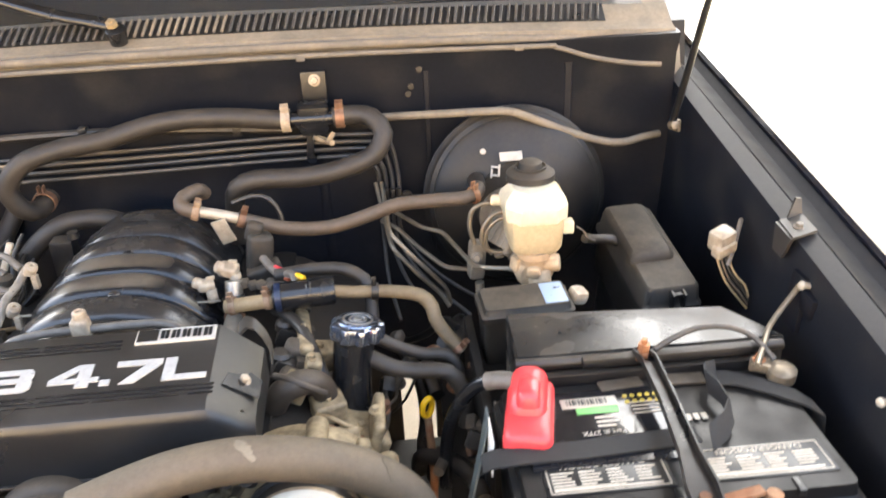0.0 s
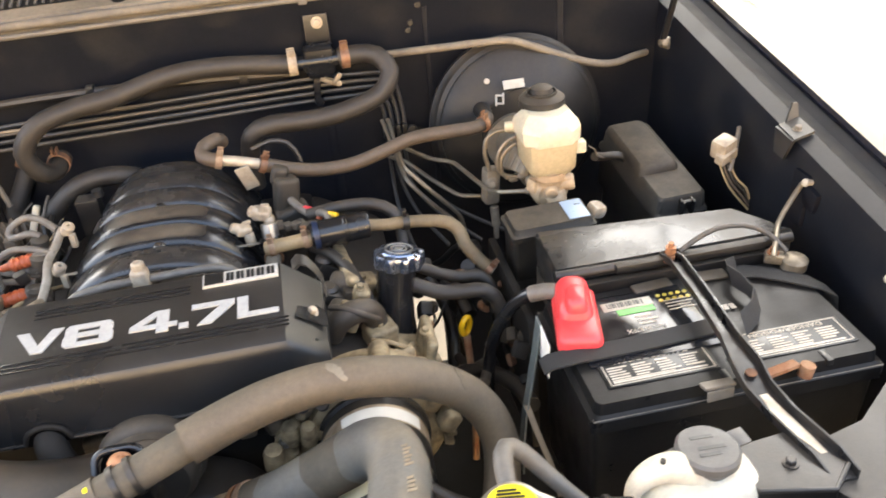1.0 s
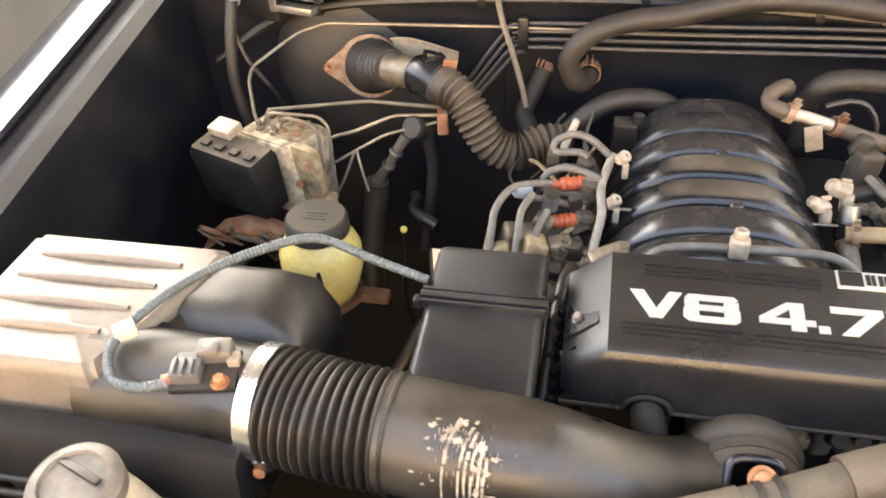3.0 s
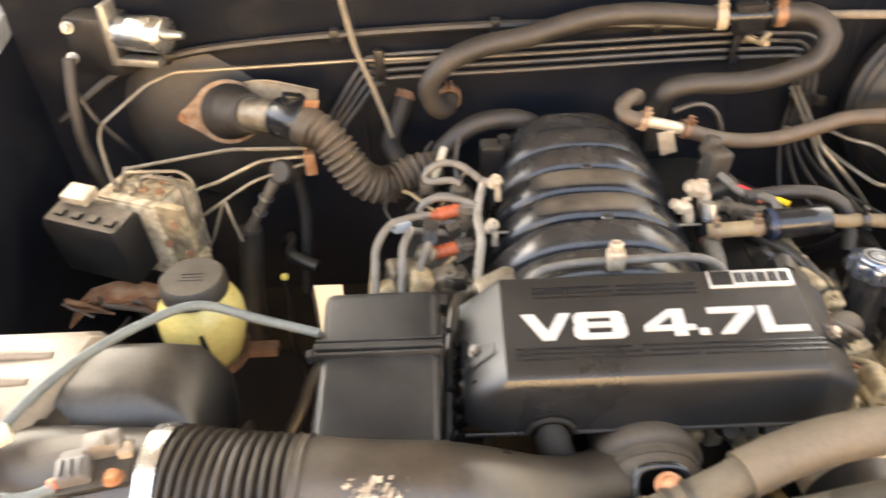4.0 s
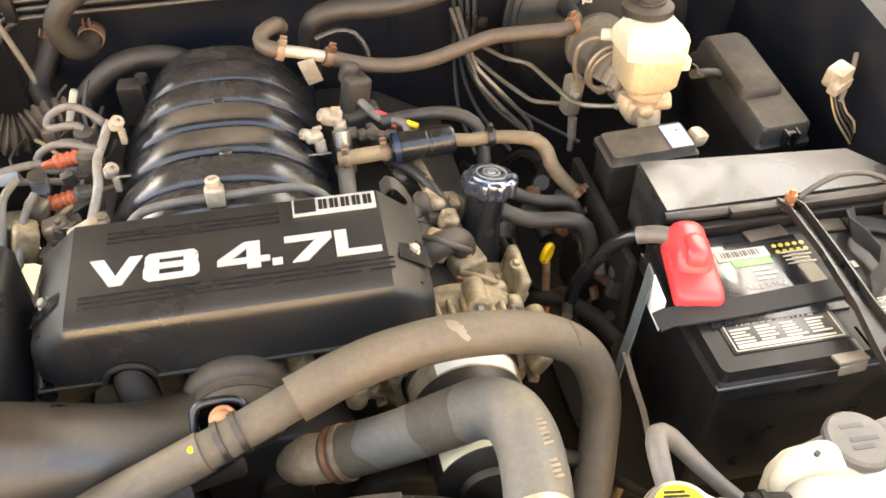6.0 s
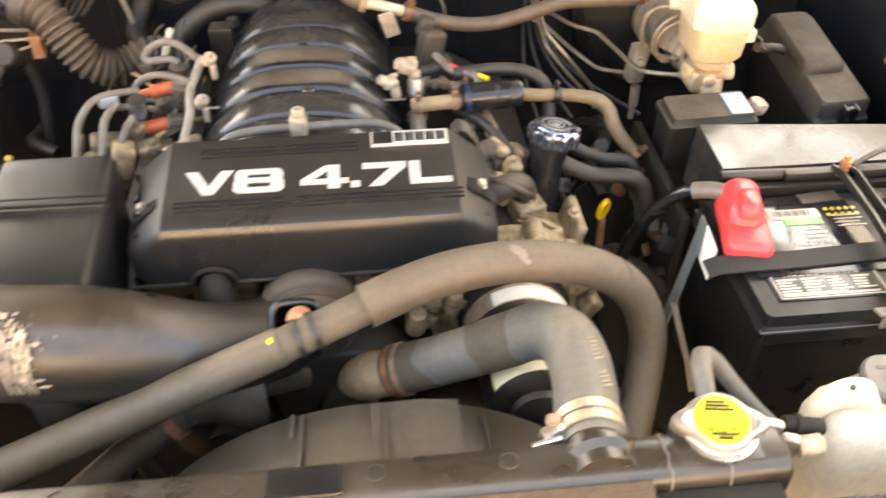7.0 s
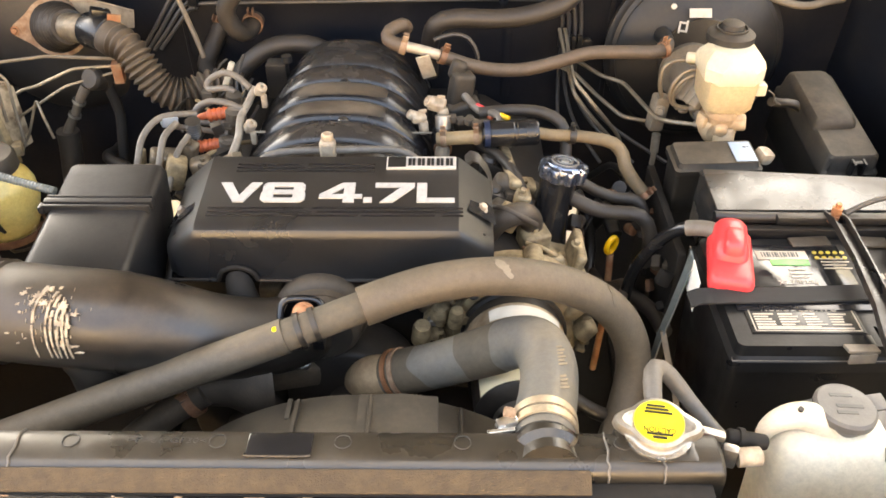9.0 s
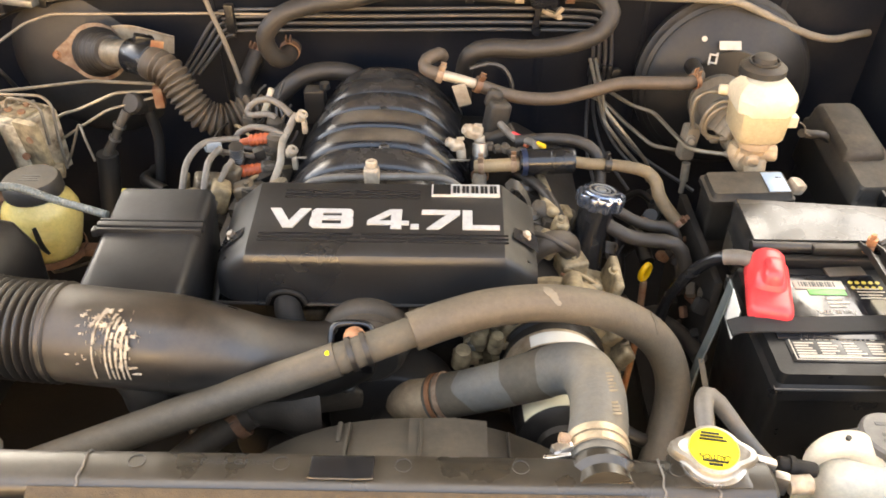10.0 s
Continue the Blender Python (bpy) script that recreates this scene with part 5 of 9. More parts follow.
cyl(bm, (-0.488, 0.838, 1.132), (-0.425, 0.798, 1.142), 0.0235, n=24)
part("metal_pipe", bm, M_ALU, hb)
bm = B()
cyl(bm, (-0.440, 0.806, 1.141), (-0.395, 0.780, 1.142), 0.029, n=24, bev=0.003)
box(bm, (-0.412, 0.80, 1.170), (0.03, 0.02, 0.016), rot=(0, 20, 30), bev=0.003)
part("collar", bm, M_SHINYBLACK, hb)
bm = B()
box(bm, (-0.388, 0.785, 1.160), (0.020, 0.004, 0.032), rot=(10, 15, 25), bev=0.001)
part("tab", bm, M_RUST, hb)
ch = hose("corrugated_hose", "dusty brown corrugated hose", [(-0.398, 0.780, 1.140), (-0.366, 0.764, 1.127), (-0.343, 0.752, 1.095), (-0.320, 0.748, 1.064), (-0.288, 0.755, 1.050), (-0.250, 0.775, 1.056), (-0.215, 0.79, 1.05)], 0.0212, M_CORRUG, 22, (0.0102, 0.0070), 0.0017)

bm = B()
cyl(bm, (-0.404, 0.783, 1.142), (-0.385, 0.774, 1.134), 0.0285, n=24, bev=0.003)
part("end_cuff", bm, M_CUFF, ch)
# hard brake lines over the left side
for pts, r in (([(-0.668, 0.735, 1.075), (-0.676, 0.742, 1.092), (-0.703, 0.80, 1.117), (-0.708, 0.83, 1.127), (-0.647, 0.885, 1.162), (-0.604, 0.900, 1.1735), (-0.331, 0.915, 1.172), (0.0, 0.926, 1.166), (0.2, 0.926, 1.17)], 0.0028),
               ([(-0.655, 0.74, 1.075), (-0.660, 0.750, 1.098), (-0.509, 0.775, 1.1085), (-0.400, 0.780, 1.102)], 0.0028),
               ([(-0.600, 0.745, 1.03), (-0.560, 0.760, 1.0555), (-0.535, 0.765, 1.060), (-0.471, 0.778, 1.0855), (-0.400, 0.780, 1.0895)], 0.0028),
               ([(-0.664, 0.735, 1.075), (-0.650, 0.735, 1.1026), (-0.573, 0.735, 1.1004), (-0.558, 0.730, 1.087), (-0.557, 0.720, 1.0436), (-0.5485, 0.70, 0.985)], 0.0026),
               ([(-0.632, 0.72, 1.075), (-0.622, 0.72, 1.1045), (-0.582, 0.715, 1.1005), (-0.568, 0.712, 1.087), (-0.565, 0.70, 1.03)], 0.0026),
               ([(-0.562, 0.70, 0.970), (-0.539, 0.705, 1.005), (-0.516, 0.72, 1.062), (-0.510, 0.71, 1.0415), (-0.498, 0.70, 1.0)], 0.0022),
               ([(-0.60, 0.72, 1.0), (-0.545, 0.74, 1.03), (-0.480, 0.755, 1.066), (-0.402, 0.778, 1.080)], 0.0024)):
    t = thing("brake_line", pts[0], "dusty steel brake line with crisp bends", "pipe")
    bm = B()
    tube(bm, bent(pts, 0.011), r, n=8, raw=True)
    part("tube", bm, M_LINE, t)
bm = B()
box(bm, (-0.398, 0.778, 1.080), (0.016, 0.02, 0.035), rot=(0, 0, 10), bev=0.0024)
single("line_clip", bm, M_RUST, "rusty clip holding the brake lines", "clip")
# suction hose with steel fittings
sh = hose("suction_hose", "dark rubber hose with steel fittings", [(-0.500, 0.752, 0.984), (-0.503, 0.751, 0.955), (-0.510, 0.748, 0.91), (-0.518, 0.745, 0.85), (-0.52, 0.74, 0.78)], 0.0185, M_RUBBER, 18)
bm = B()
tube(bm, [(-0.501, 0.752, 0.975), (-0.494, 0.752, 0.993), (-0.478, 0.752, 1.016), (-0.463, 0.754, 1.043), (-0.450, 0.760, 1.062)], [0.0105, 0.0080, 0.0072, 0.0075, 0.009], n=16)
part("fitting", bm, M_DARKTAN, sh)
bm = B()
ring(bm, (-0.479, 0.752, 1.0145), (0.5, 0.05, 0.85), 0.0084, 0.005)
ring(bm, (-0.466, 0.7535, 1.038), (0.5, 0.1, 0.85), 0.0086, 0.005)
part("bands", bm, M_STEEL, sh)
cpt = thing("compressor_port", (-0.44, 0.77, 1.06), "grimy cast compressor port with a stubby outlet", "engine part")
bm = B()
lathe(bm, (-0.441, 0.764, 1.074), (-0.3, -0.8, 0.5), [(-0.03, 0.016), (-0.004, 0.0185), (0.0, 0.018), (0.004, 0.015), (0.005, 0.0)], 18)
part("outlet", bm, M_CAPDUST, cpt)
bm = B()
box(bm, (-0.428, 0.785, 1.062), (0.026, 0.024, 0.034), rot=(10, 20, 30), bev=0.006)
part("casting", bm, M_VOID, cpt)
bm = B()
tube(bm, [(-0.424, 0.785, 1.05), (-0.418, 0.785, 1.0), (-0.42, 0.77, 0.95), (-0.43, 0.75, 0.86)], 0.009, n=12)
part("pipe", bm, M_VOID, cpt)
pt = hose("plug_lead", "thin lead low in the bay ending in a yellow plastic plug", [(-0.432, 0.64, 0.980), (-0.432, 0.645, 0.93), (-0.442, 0.65, 0.85), (-0.43, 0.65, 0.75), (-0.43, 0.64, 0.60)], 0.004, M_BLACK, 8, category="wire", sleeve="wire")
bm = B()
lathe(bm, (-0.432, 0.64, 0.980), (0.2, -0.8, 0.6), [(-0.004, 0.003), (0.001, 0.005), (0.008, 0.0052), (0.009, 0.003)], 12)
part("plug_tip", bm, M_GOLD, pt, "small yellow plug")
# wiper motor
wm = thing("wiper_motor", (-0.63, 0.89, 1.2), "silver wiper motor on a black gear housing", "wiper motor")
bm = B()
cyl(bm, (-0.665, 0.892, 1.243), (-0.590, 0.868, 1.245), 0.026, n=24, bev=0.005)
part("motor_can", bm, M_BRIGHT, wm)
bm = B()
cyl(bm, (-0.592, 0.869, 1.245), (-0.565, 0.861, 1.246), 0.010, 0.005, n=14)
part("shaft_end", bm, M_STEEL, wm)
bm = B()
box(bm, (-0.70, 0.905, 1.225), (0.085, 0.05, 0.09), rot=(0, 0, -15), bev=0.012)
part("gear_housing", bm, M_BLACK, wm)
bm = B()
box(bm, (-0.672, 0.885, 1.245), (0.012, 0.03, 0.09), rot=(0, 0, -15), bev=0.003)
part("bracket", bm, M_STEEL, wm)
bm = B()
box(bm, (-0.64, 0.875, 1.205), (0.07, 0.02, 0.012), rot=(0, 0, -15), bev=0.003)
part("foot", bm, M_STEEL, wm)
for at in ((-0.73, 0.875, 1.26), (-0.735, 0.872, 1.215)):
    bm = B()
    bolt(bm, at, (0, -1, 0.3), 0.006)
    part("bolt", bm, M_STEEL, wm)
hose("drain_tube", "dusty black drain tube down the fender side", [(-0.735, 0.86, 1.22), (-0.74, 0.84, 1.16), (-0.742, 0.83, 1.10), (-0.735, 0.83, 1.04), (-0.72, 0.84, 0.95)], 0.009, M_RUBBER, 10)
hose("cable", "thin black cable down the fender side", [(-0.735, 0.85, 1.17), (-0.72, 0.845, 1.13), (-0.69, 0.85, 1.08), (-0.68, 0.87, 1.03)], 0.004, M_BLACK, 8, category="cable")
# ---- fuse box ----
fb = thing("fuse_box", (0.73, 0.65, 0.95), "dusty black plastic fuse box", "fuse box")
bm = B()
loft(bm, turned([rrect(0, 0, w, d, 0.008, z) for z, w, d in ((-0.10, 0.08, 0.20), (-0.035, 0.08, 0.20), (-0.033, 0.086, 0.21), (-0.025, 0.086, 0.21), (-0.02, 0.08, 0.2), (0.0, 0.075, 0.195), (0.004, 0.068, 0.188))], pose(0.722, 0.655, 1.07, 11, 0, 4)))
part("body", bm, M_DUSTYBOX, fb)


# ---- front of the engine bay ----
TBP = [(-0.4529, 0.093, 0.9348), (-0.3935, 0.1056, 0.9529), (-0.2747, 0.1297, 0.99), (-0.1957, 0.1462, 1.014), (-0.0971, 0.1676, 1.0429), (-0.0044, 0.19, 1.0687), (0.097, 0.2246, 1.0893), (0.159, 0.2344, 1.1001), (0.2224, 0.241, 1.0977), (0.2922, 0.2554, 1.0678), (0.3478, 0.2685, 1.0133), (0.3725, 0.2587, 0.9544), (0.362, 0.22, 0.905), (0.33, 0.15, 0.87)]
ct = thing("coolant_tube", (0, 0.2, 1.0), "thick grey-brown foam sleeved tube arching over the engine bay", "hose")
line = curve_points(TBP, 0.008)
ka = min(range(len(line)), key=lambda i: (line[i] - V(-0.0261, 0.1901, 1.0597)).length)
kb = min(range(len(line)), key=lambda i: (line[i] - V(0.0527, 0.2117, 1.0795)).length)
bm = B()
tube(bm, line[:ka + 1], 0.0195, n=24, raw=True)
part("lower_sleeve", bm, M_FOAMTUBE, ct)
bm = B()
tube(bm, line[kb:], [0.0222, 0.0215, 0.0215, 0.0215, 0.021], n=24, raw=True)
part("upper_sleeve", bm, M_FOAMTUBE, ct)
bm = B()
tube(bm, line[ka - 1:kb + 2], 0.0175, n=24, raw=True)
part("bare_hose", bm, M_WORNHOSE, ct)
bm = B()
for i in (ka + 2, ka + 4):
    ring(bm, line[i], line[i + 1] - line[i - 1], 0.0178, 0.006, 0.0022, 28)
part("hose_clip", bm, M_BLACKDUST, ct)
bm = B()
lathe(bm, V(-0.0370, 0.1760, 1.0790), (0, -0.33, 0.95), [(-0.002, 0.0035), (0.0004, 0.003), (0.0008, 0.0)], 12)
part("paint_dot", bm, M_YLABEL, ct, "yellow paint dot")
# rubbed spots on the sleeve
for x0, turn, size in ((0.203, 0.45, 0.010), (0.318, 0.55, 0.007)):
    i = min(range(len(line) - 2), key=lambda k: abs(line[k].x - x0) + 0.3 * abs(line[k].z - 1.09))
    d = (line[i + 1] - line[i - 1]).normalized()
    side = d.cross(V(0, 0, 1)).normalized()
    up = side.cross(d)
    rnd = random.Random(i)
    bm = B()
    lp = []
    for k in range(11):
        v = turn - 0.55 + 0.11 * k
        w = size * math.sqrt(max(0.03, 1 - ((k - 5) / 5.2) ** 2)) * rnd.uniform(0.35, 0.75)
        c = 0.0016 * (k - 5) + rnd.uniform(-0.001, 0.001)
        out = side * math.sin(v) + up * math.cos(v)
        lp.append([line[i] + d * (c - w) + out * 0.0205, line[i] + d * (c + w) + out * 0.0205, line[i] + d * (c + w) + out * 0.0220, line[i] + d * (c - w) + out * 0.0220])
    loft(bm, lp)
    part("scuff", bm, M_WORNHOSE if x0 > 0.3 else M_DUSTPIPE, ct, "tan rubbed spot")
# bracket holding it on the duct
tb = thing("tube_bracket", (-0.02, 0.21, 1.04), "black plastic bracket with a copper-coloured bolt on the intake duct", "bracket")
TBC, TBV, TBN = V(-0.0150, 0.2125, 1.0650), V(0, 0.64, 0.77), V(0, -0.77, 0.64)
bm = B()
arc = []
for d in range(-50, 231, 10):
    c, q = math.cos(radians(d)), math.sin(radians(d))
    arc.append(TBC + V(0.0235 * math.copysign(abs(c) ** 0.6, c), 0, 0) + TBV * 0.0185 * math.copysign(abs(q) ** 0.6, q))
tube(bm, arc, 0.0042, n=10, raw=True)
part("frame", bm, M_SHINYBLACK, tb)
bm = B()
lathe(bm, TBC - TBN * 0.008, TBN, [(0, 0.021), (0.004, 0.020), (0.005, 0.0)], 20)
# black disc painting the shade within the frame
part("backing", bm, M_HOLE, tb)
bm = B()
box(bm, TBC + V(-0.012, 0.008, -0.034), (0.012, 0.024, 0.040), rot=(12, 0, 0), bev=0.003)
box(bm, TBC + V(0.014, 0.008, -0.034), (0.014, 0.024, 0.040), rot=(12, 0, 0), bev=0.003)
part("foot", bm, M_BLACK, tb)
bm = B()
lathe(bm, (-0.011, 0.2085, 1.072), (0, -0.7, 0.7), [(0, 0.0125), (0.004, 0.0125), (0.005, 0.0095), (0.012, 0.009), (0.0135, 0.0065)], 20)
part("bolt", bm, M_COPPER, tb)
# throttle cuff
cuff = thing("throttle_cuff", (-0.012, 0.34, 0.98), "dusty brown rubber cuff on the throttle body", "hose cuff")
CA = V(0.03, -1, -0.03)
bm = B()
lathe(bm, (-0.010, 0.345, 1.002), CA, [(0, 0.050), (0.040, 0.051), (0.046, 0.055), (0.054, 0.0575), (0.062, 0.0575), (0.068, 0.054), (0.070, 0.0505), (0.086, 0.049), (0.092, 0.045), (0.096, 0.040), (0.096, 0.0)], 44)
part("cuff", bm, M_CUFF, cuff)
bm = B()
ring(bm, V(-0.010, 0.345, 1.002) + CA.normalized() * 0.077, CA, 0.0500, 0.007, 0.0012, 40)
part("clamp", bm, M_DARKTAN, cuff)

# radiator hose
RH = [(0.0742, 0.2436, 0.9379), (0.0881, 0.2396, 0.9459), (0.1395, 0.2244, 0.978), (0.1944, 0.2109, 1.0144), (0.2233, 0.2, 1.038), (0.2431, 0.1764, 1.0549), (0.2495, 0.1405, 1.0617), (0.2452, 0.0974, 1.0689), (0.2381, 0.0624, 1.0752), (0.2351, 0.028, 1.0797)]
rh = thing("radiator_hose", (0.17, 0.2, 0.95), "thick grey upper radiator hose with spring clamps", "hose")
bm = B()
tube(bm, RH, [0.0272, 0.0272, 0.0276, 0.028, 0.0288, 0.0296, 0.0296, 0.0291, 0.029, 0.029], n=28, step=0.006)
part("hose", bm, M_RADHOSE, rh)
line = curve_points(RH, 0.006)
kc = min(range(len(line)), key=lambda i: (line[i] - V(0.1904, 0.2109, 1.0124)).length)
def worn_band(i0, i1, r, wob, turn):
    """A thin skin of dust round the hose with uneven ends."""
    fr, loops = frames_along(line), []
    for k in range(13):
        lp = []
        for j in range(36):
            u = 2 * math.pi * j / 36
            w = wob * (math.sin(u + turn) + 0.45 * math.sin(2 * u + 2 * turn) + 0.25 * math.sin(5 * u + turn))
            f = min(max(i0 + (i1 - i0) * k / 12 + w * (2 * k / 12 - 1 if turn < 2 else 1), 0), len(fr) - 2)
            i, q = int(f), f - int(f)
            (p0, d0, a0, b0), (p1, d1, a1, b1) = fr[i], fr[i + 1]
            lp.append(p0.lerp(p1, q) + (a0.lerp(a1, q) * math.cos(u) + b0.lerp(b1, q) * math.sin(u)) * float(np.interp(f, [0, len(fr) * 0.3, len(fr) * 0.6, len(fr)], [0.0275, 0.0280, 0.0299, 0.0293])) * r)
        loops.append(lp)
    bm = B()
    loft(bm, loops, cap=False)
    part("worn_band", bm, M_WORNHOSE, rh, "darker dusty patch")
worn_band(kc - 4, kc + 3, 1.012, 0.8, 0.6)
worn_band(1, 9, 1.012, 1.3, 4.2)
for at, ax, r, mt in (((0.09, 0.2391, 0.9469), (0.86, -0.2, 0.47), 0.0285, M_RUSTPALE), ((0.0811, 0.2416, 0.9419), (0.86, -0.2, 0.47), 0.0283, M_COPPER), ((0.2362, 0.0526, 1.0754), (0.05, 1, -0.2), 0.0302, M_WORNCLAMP), ((0.2351, 0.0398, 1.0775), (0.05, 1, -0.2), 0.0302, M_WORNCLAMP)):
    bm = B()
    ring(bm, at, ax, r, 0.010 if at[1] < 0.1 else 0.006, 0.002, 32)
    part("clamp_band", bm, mt, rh)
bm = B()
box(bm, (0.2003, 0.0404, 1.0915), (0.020, 0.010, 0.014), rot=(0, 0, 20), bev=0.002)
box(bm, (0.1945, 0.0327, 1.0857), (0.026, 0.004, 0.020), rot=(10, 0, 10), bev=0.001)
part("clamp_ear", bm, M_BRIGHT, rh, "bright steel clamp ears")
bm = B()
lathe(bm, (0.208, 0.0482, 1.0972), (-1, 0, 0.3), [(0, 0.0045), (0.004, 0.0055), (0.010, 0.005)], 10)
part("clamp_screw", bm, M_RUSTPALE, rh)
bars("print", [(0.0055 * k, -0.007 + 0.002 * (k % 2), 0.0032, 0.011) for k in range(6)] + [(0.046 + 0.0055 * k, -0.007, 0.0032, 0.010 + 0.001 * (k % 2)) for k in range(4)], V(0.2572, 0.1424, 1.0903), V(0, -1, 0.14), V(1, 0, 0.12), M_COPPERPRINT, rh)
bm = B()
lathe(bm, (0.2351, 0.0427, 1.0765), (0, -1, 0.2), [(0, 0.028), (0.022, 0.028), (0.026, 0.033), (0.032, 0.033), (0.038, 0.028), (0.05, 0.028)], 32)
part("tank_neck", bm, M_TANK, rad)
bm = B()
tube(bm, [(0.092, 0.2386, 0.9479), (0.0821, 0.2416, 0.9419), (0.068, 0.246, 0.9335), (0.054, 0.254, 0.923), (0.043, 0.270, 0.903), (0.040, 0.295, 0.87)], [0.0265, 0.0265, 0.0268, 0.0275, 0.031, 0.036], n=28, step=0.006)
part("water_outlet", bm, M_OUTLET, eng)

# fan shroud
fs = thing("fan_shroud", (0.05, 0.1, 0.8), "dark grey plastic fan shroud behind the radiator", "fan shroud")
bm = B()
C = V(0.055, 0, 0.735)
angs = [radians(a) for a in range(30, 151, 4)]
loft(bm, [[C + V(r * math.cos(a), y, r * math.sin(a)) for y, r in ((0.035, 0.286), (0.095, 0.283), (0.145, 0.276), (0.150, 0.272), (0.145, 0.270), (0.095, 0.278), (0.035, 0.282))] for a in angs])
part("hoop", bm, M_SHROUD, fs)
for a in (68, 88, 104):
    bm = B()
    c = radians(a)
    for y, r in ((0.09, 0.2848), ):
        box(bm, C + V(r * math.cos(c), 0.09, r * math.sin(c)), (0.004, 0.10, 0.006), rot=(-4, -(a - 90), 0), bev=0.001)
    part("rib", bm, M_SHROUD, fs)
bm = B()
box(bm, (-0.024, 0.132, 0.994), (0.006, 0.028, 0.022), rot=(0, 0, 0), bev=0.002)
part("tab", bm, M_SHROUD, fs)
bm = B()
loft(bm, [[V(x, 0.06, z), V(x, 0.142, z - 0.003), V(x, 0.142, z - 0.05), V(x, 0.06, z - 0.05)] for x, z in ((0.052, 1.0195), (0.10, 1.021), (0.136, 1.016))])
part("stepped_lid", bm, M_SHROUD, fs)
bm = B()
box(bm, (0.0, 0.045, 0.78), (0.72, 0.012, 0.42), bev=0.004)
part("panel", bm, M_SHROUD, fs)
# pulley drum with a white label
dr = thing("accessory_pulley", (0.235, 0.3, 0.9), "black belt pulley drum with a white label", "pulley")
bm = B()
lathe(bm, (0.232, 0.345, 0.918), (0, -1, 0.08), [(0, 0.05), (0.004, 0.064), (0.006, 0.0705), (0.011, 0.0705), (0.013, 0.066), (0.026, 0.066), (0.108, 0.062), (0.110, 0.058), (0.160, 0.055), (0.165, 0.048), (0.168, 0.034), (0.176, 0.032), (0.178, 0.014), (0.180, 0.0)], 48)
part("drum", bm, M_BLACK, dr)
bm = B()
ax = V(0, -1, 0.08).normalized()
mm = Matrix.Translation((0.232, 0.345, 0.918)) @ rot_to(ax)
up = rot_to(ax).inverted() @ V(0, 0, 1)
a0 = math.atan2(up.y, up.x)
for h0, h1, r0, r1, a1, a2, mt, nm in ((0.028, 0.056, 0.0662, 0.0648, -80, 80, M_WORNCLAMP, "worn_band"), (0.034, 0.054, 0.0668, 0.0656, -56, 32, M_PAPER, "label"), (0.112, 0.158, 0.0586, 0.0556, -60, 60, M_CREAMLABEL, "label")):
    bm = B()
    loft(bm, [[mm @ V(r * math.cos(a0 + radians(a)), r * math.sin(a0 + radians(a)), h) for h, r in ((h0, r0), (h1, r1), (h1, r1 - 0.002), (h0, r0 - 0.002))] for a in range(a1, a2 + 1, 4)])
    part(nm, bm, mt, dr, "soiled white label" if nm == "label" else "")
# castings round it
CAST = [((0.262, 0.385, 0.982), (0.07, 0.02, 0.022), (0, 8, 0)), ((0.195, 0.372, 0.985), (0.045, 0.028, 0.026), (0, -14, 10)), ((0.300, 0.372, 0.980), (0.018, 0.024, 0.036), (0, 18, 0)), ((0.312, 0.350, 0.955), (0.02, 0.03, 0.03), (10, 30, 0)), ((0.326, 0.340, 0.925), (0.022, 0.03, 0.028), (0, 40, 10)),
        ((0.275, 0.395, 0.985), (0.05, 0.018, 0.03), (-10, 0, 12)), ((0.085, 0.36, 0.985), (0.022, 0.03, 0.075), (0, 4, 10)), ((0.115, 0.365, 0.965), (0.03, 0.025, 0.05), (0, -10, 20)), ((0.15, 0.372, 0.955), (0.04, 0.03, 0.03), (0, 10, 0)), ((-0.085, 0.36, 0.955), (0.03, 0.03, 0.07), (0, 0, 0))]
for c, sz, rt in CAST:
    bm = B()
    box(bm, c, sz, rot=rt, bev=0.007, seg=3)
    part("casting", bm, M_ALUTAN if c[0] > 0.18 else M_ALU, eng)
for c, r, h in (((0.049, 0.335, 0.997), 0.012, 0.034), ((0.112, 0.325, 0.941), 0.013, 0.030), ((0.157, 0.330, 0.963), 0.010, 0.028), ((0.135, 0.340, 0.960), 0.012, 0.024)):
    bm = B()
    lathe(bm, c, (0.1, -0.2, 1), [(-h, r), (-0.004, r), (0.0, r * 0.8), (0.003, r * 0.8), (0.003, r * 0.45)], 14)
    box(bm, V(*c) + V(0.004, 0.012, -h * 0.7), (r * 2.6, 0.022, h * 0.5), rot=(0, 8, 12), bev=0.004)
    part("casting", bm, M_ALUTAN, eng)
alt = thing("alternator", (0.232, 0.36, 0.918), "finned tan aluminium alternator behind the label drum", "alternator")
bm = B()
lathe(bm, (0.232, 0.395, 0.914), (0, -1, 0.08), [(0, 0.092), (0.010, 0.101), (0.026, 0.102), (0.034, 0.098), (0.040, 0.090), (0.041, 0.082), (0.052, 0.080)], 48)
part("housing", bm, M_ALUTAN, alt)
for k in range(26):
    a = radians(-20 + 220 * k / 25)
    rr = 0.099
    bm = B()
    box(bm, (0.232 + rr * math.cos(a), 0.352, 0.917 + rr * math.sin(a)), (0.013, 0.026, 0.007), rot=(4, -math.degrees(a), 0), bev=0.002, seg=1)
    part("fin", bm, M_ALUTAN, alt)
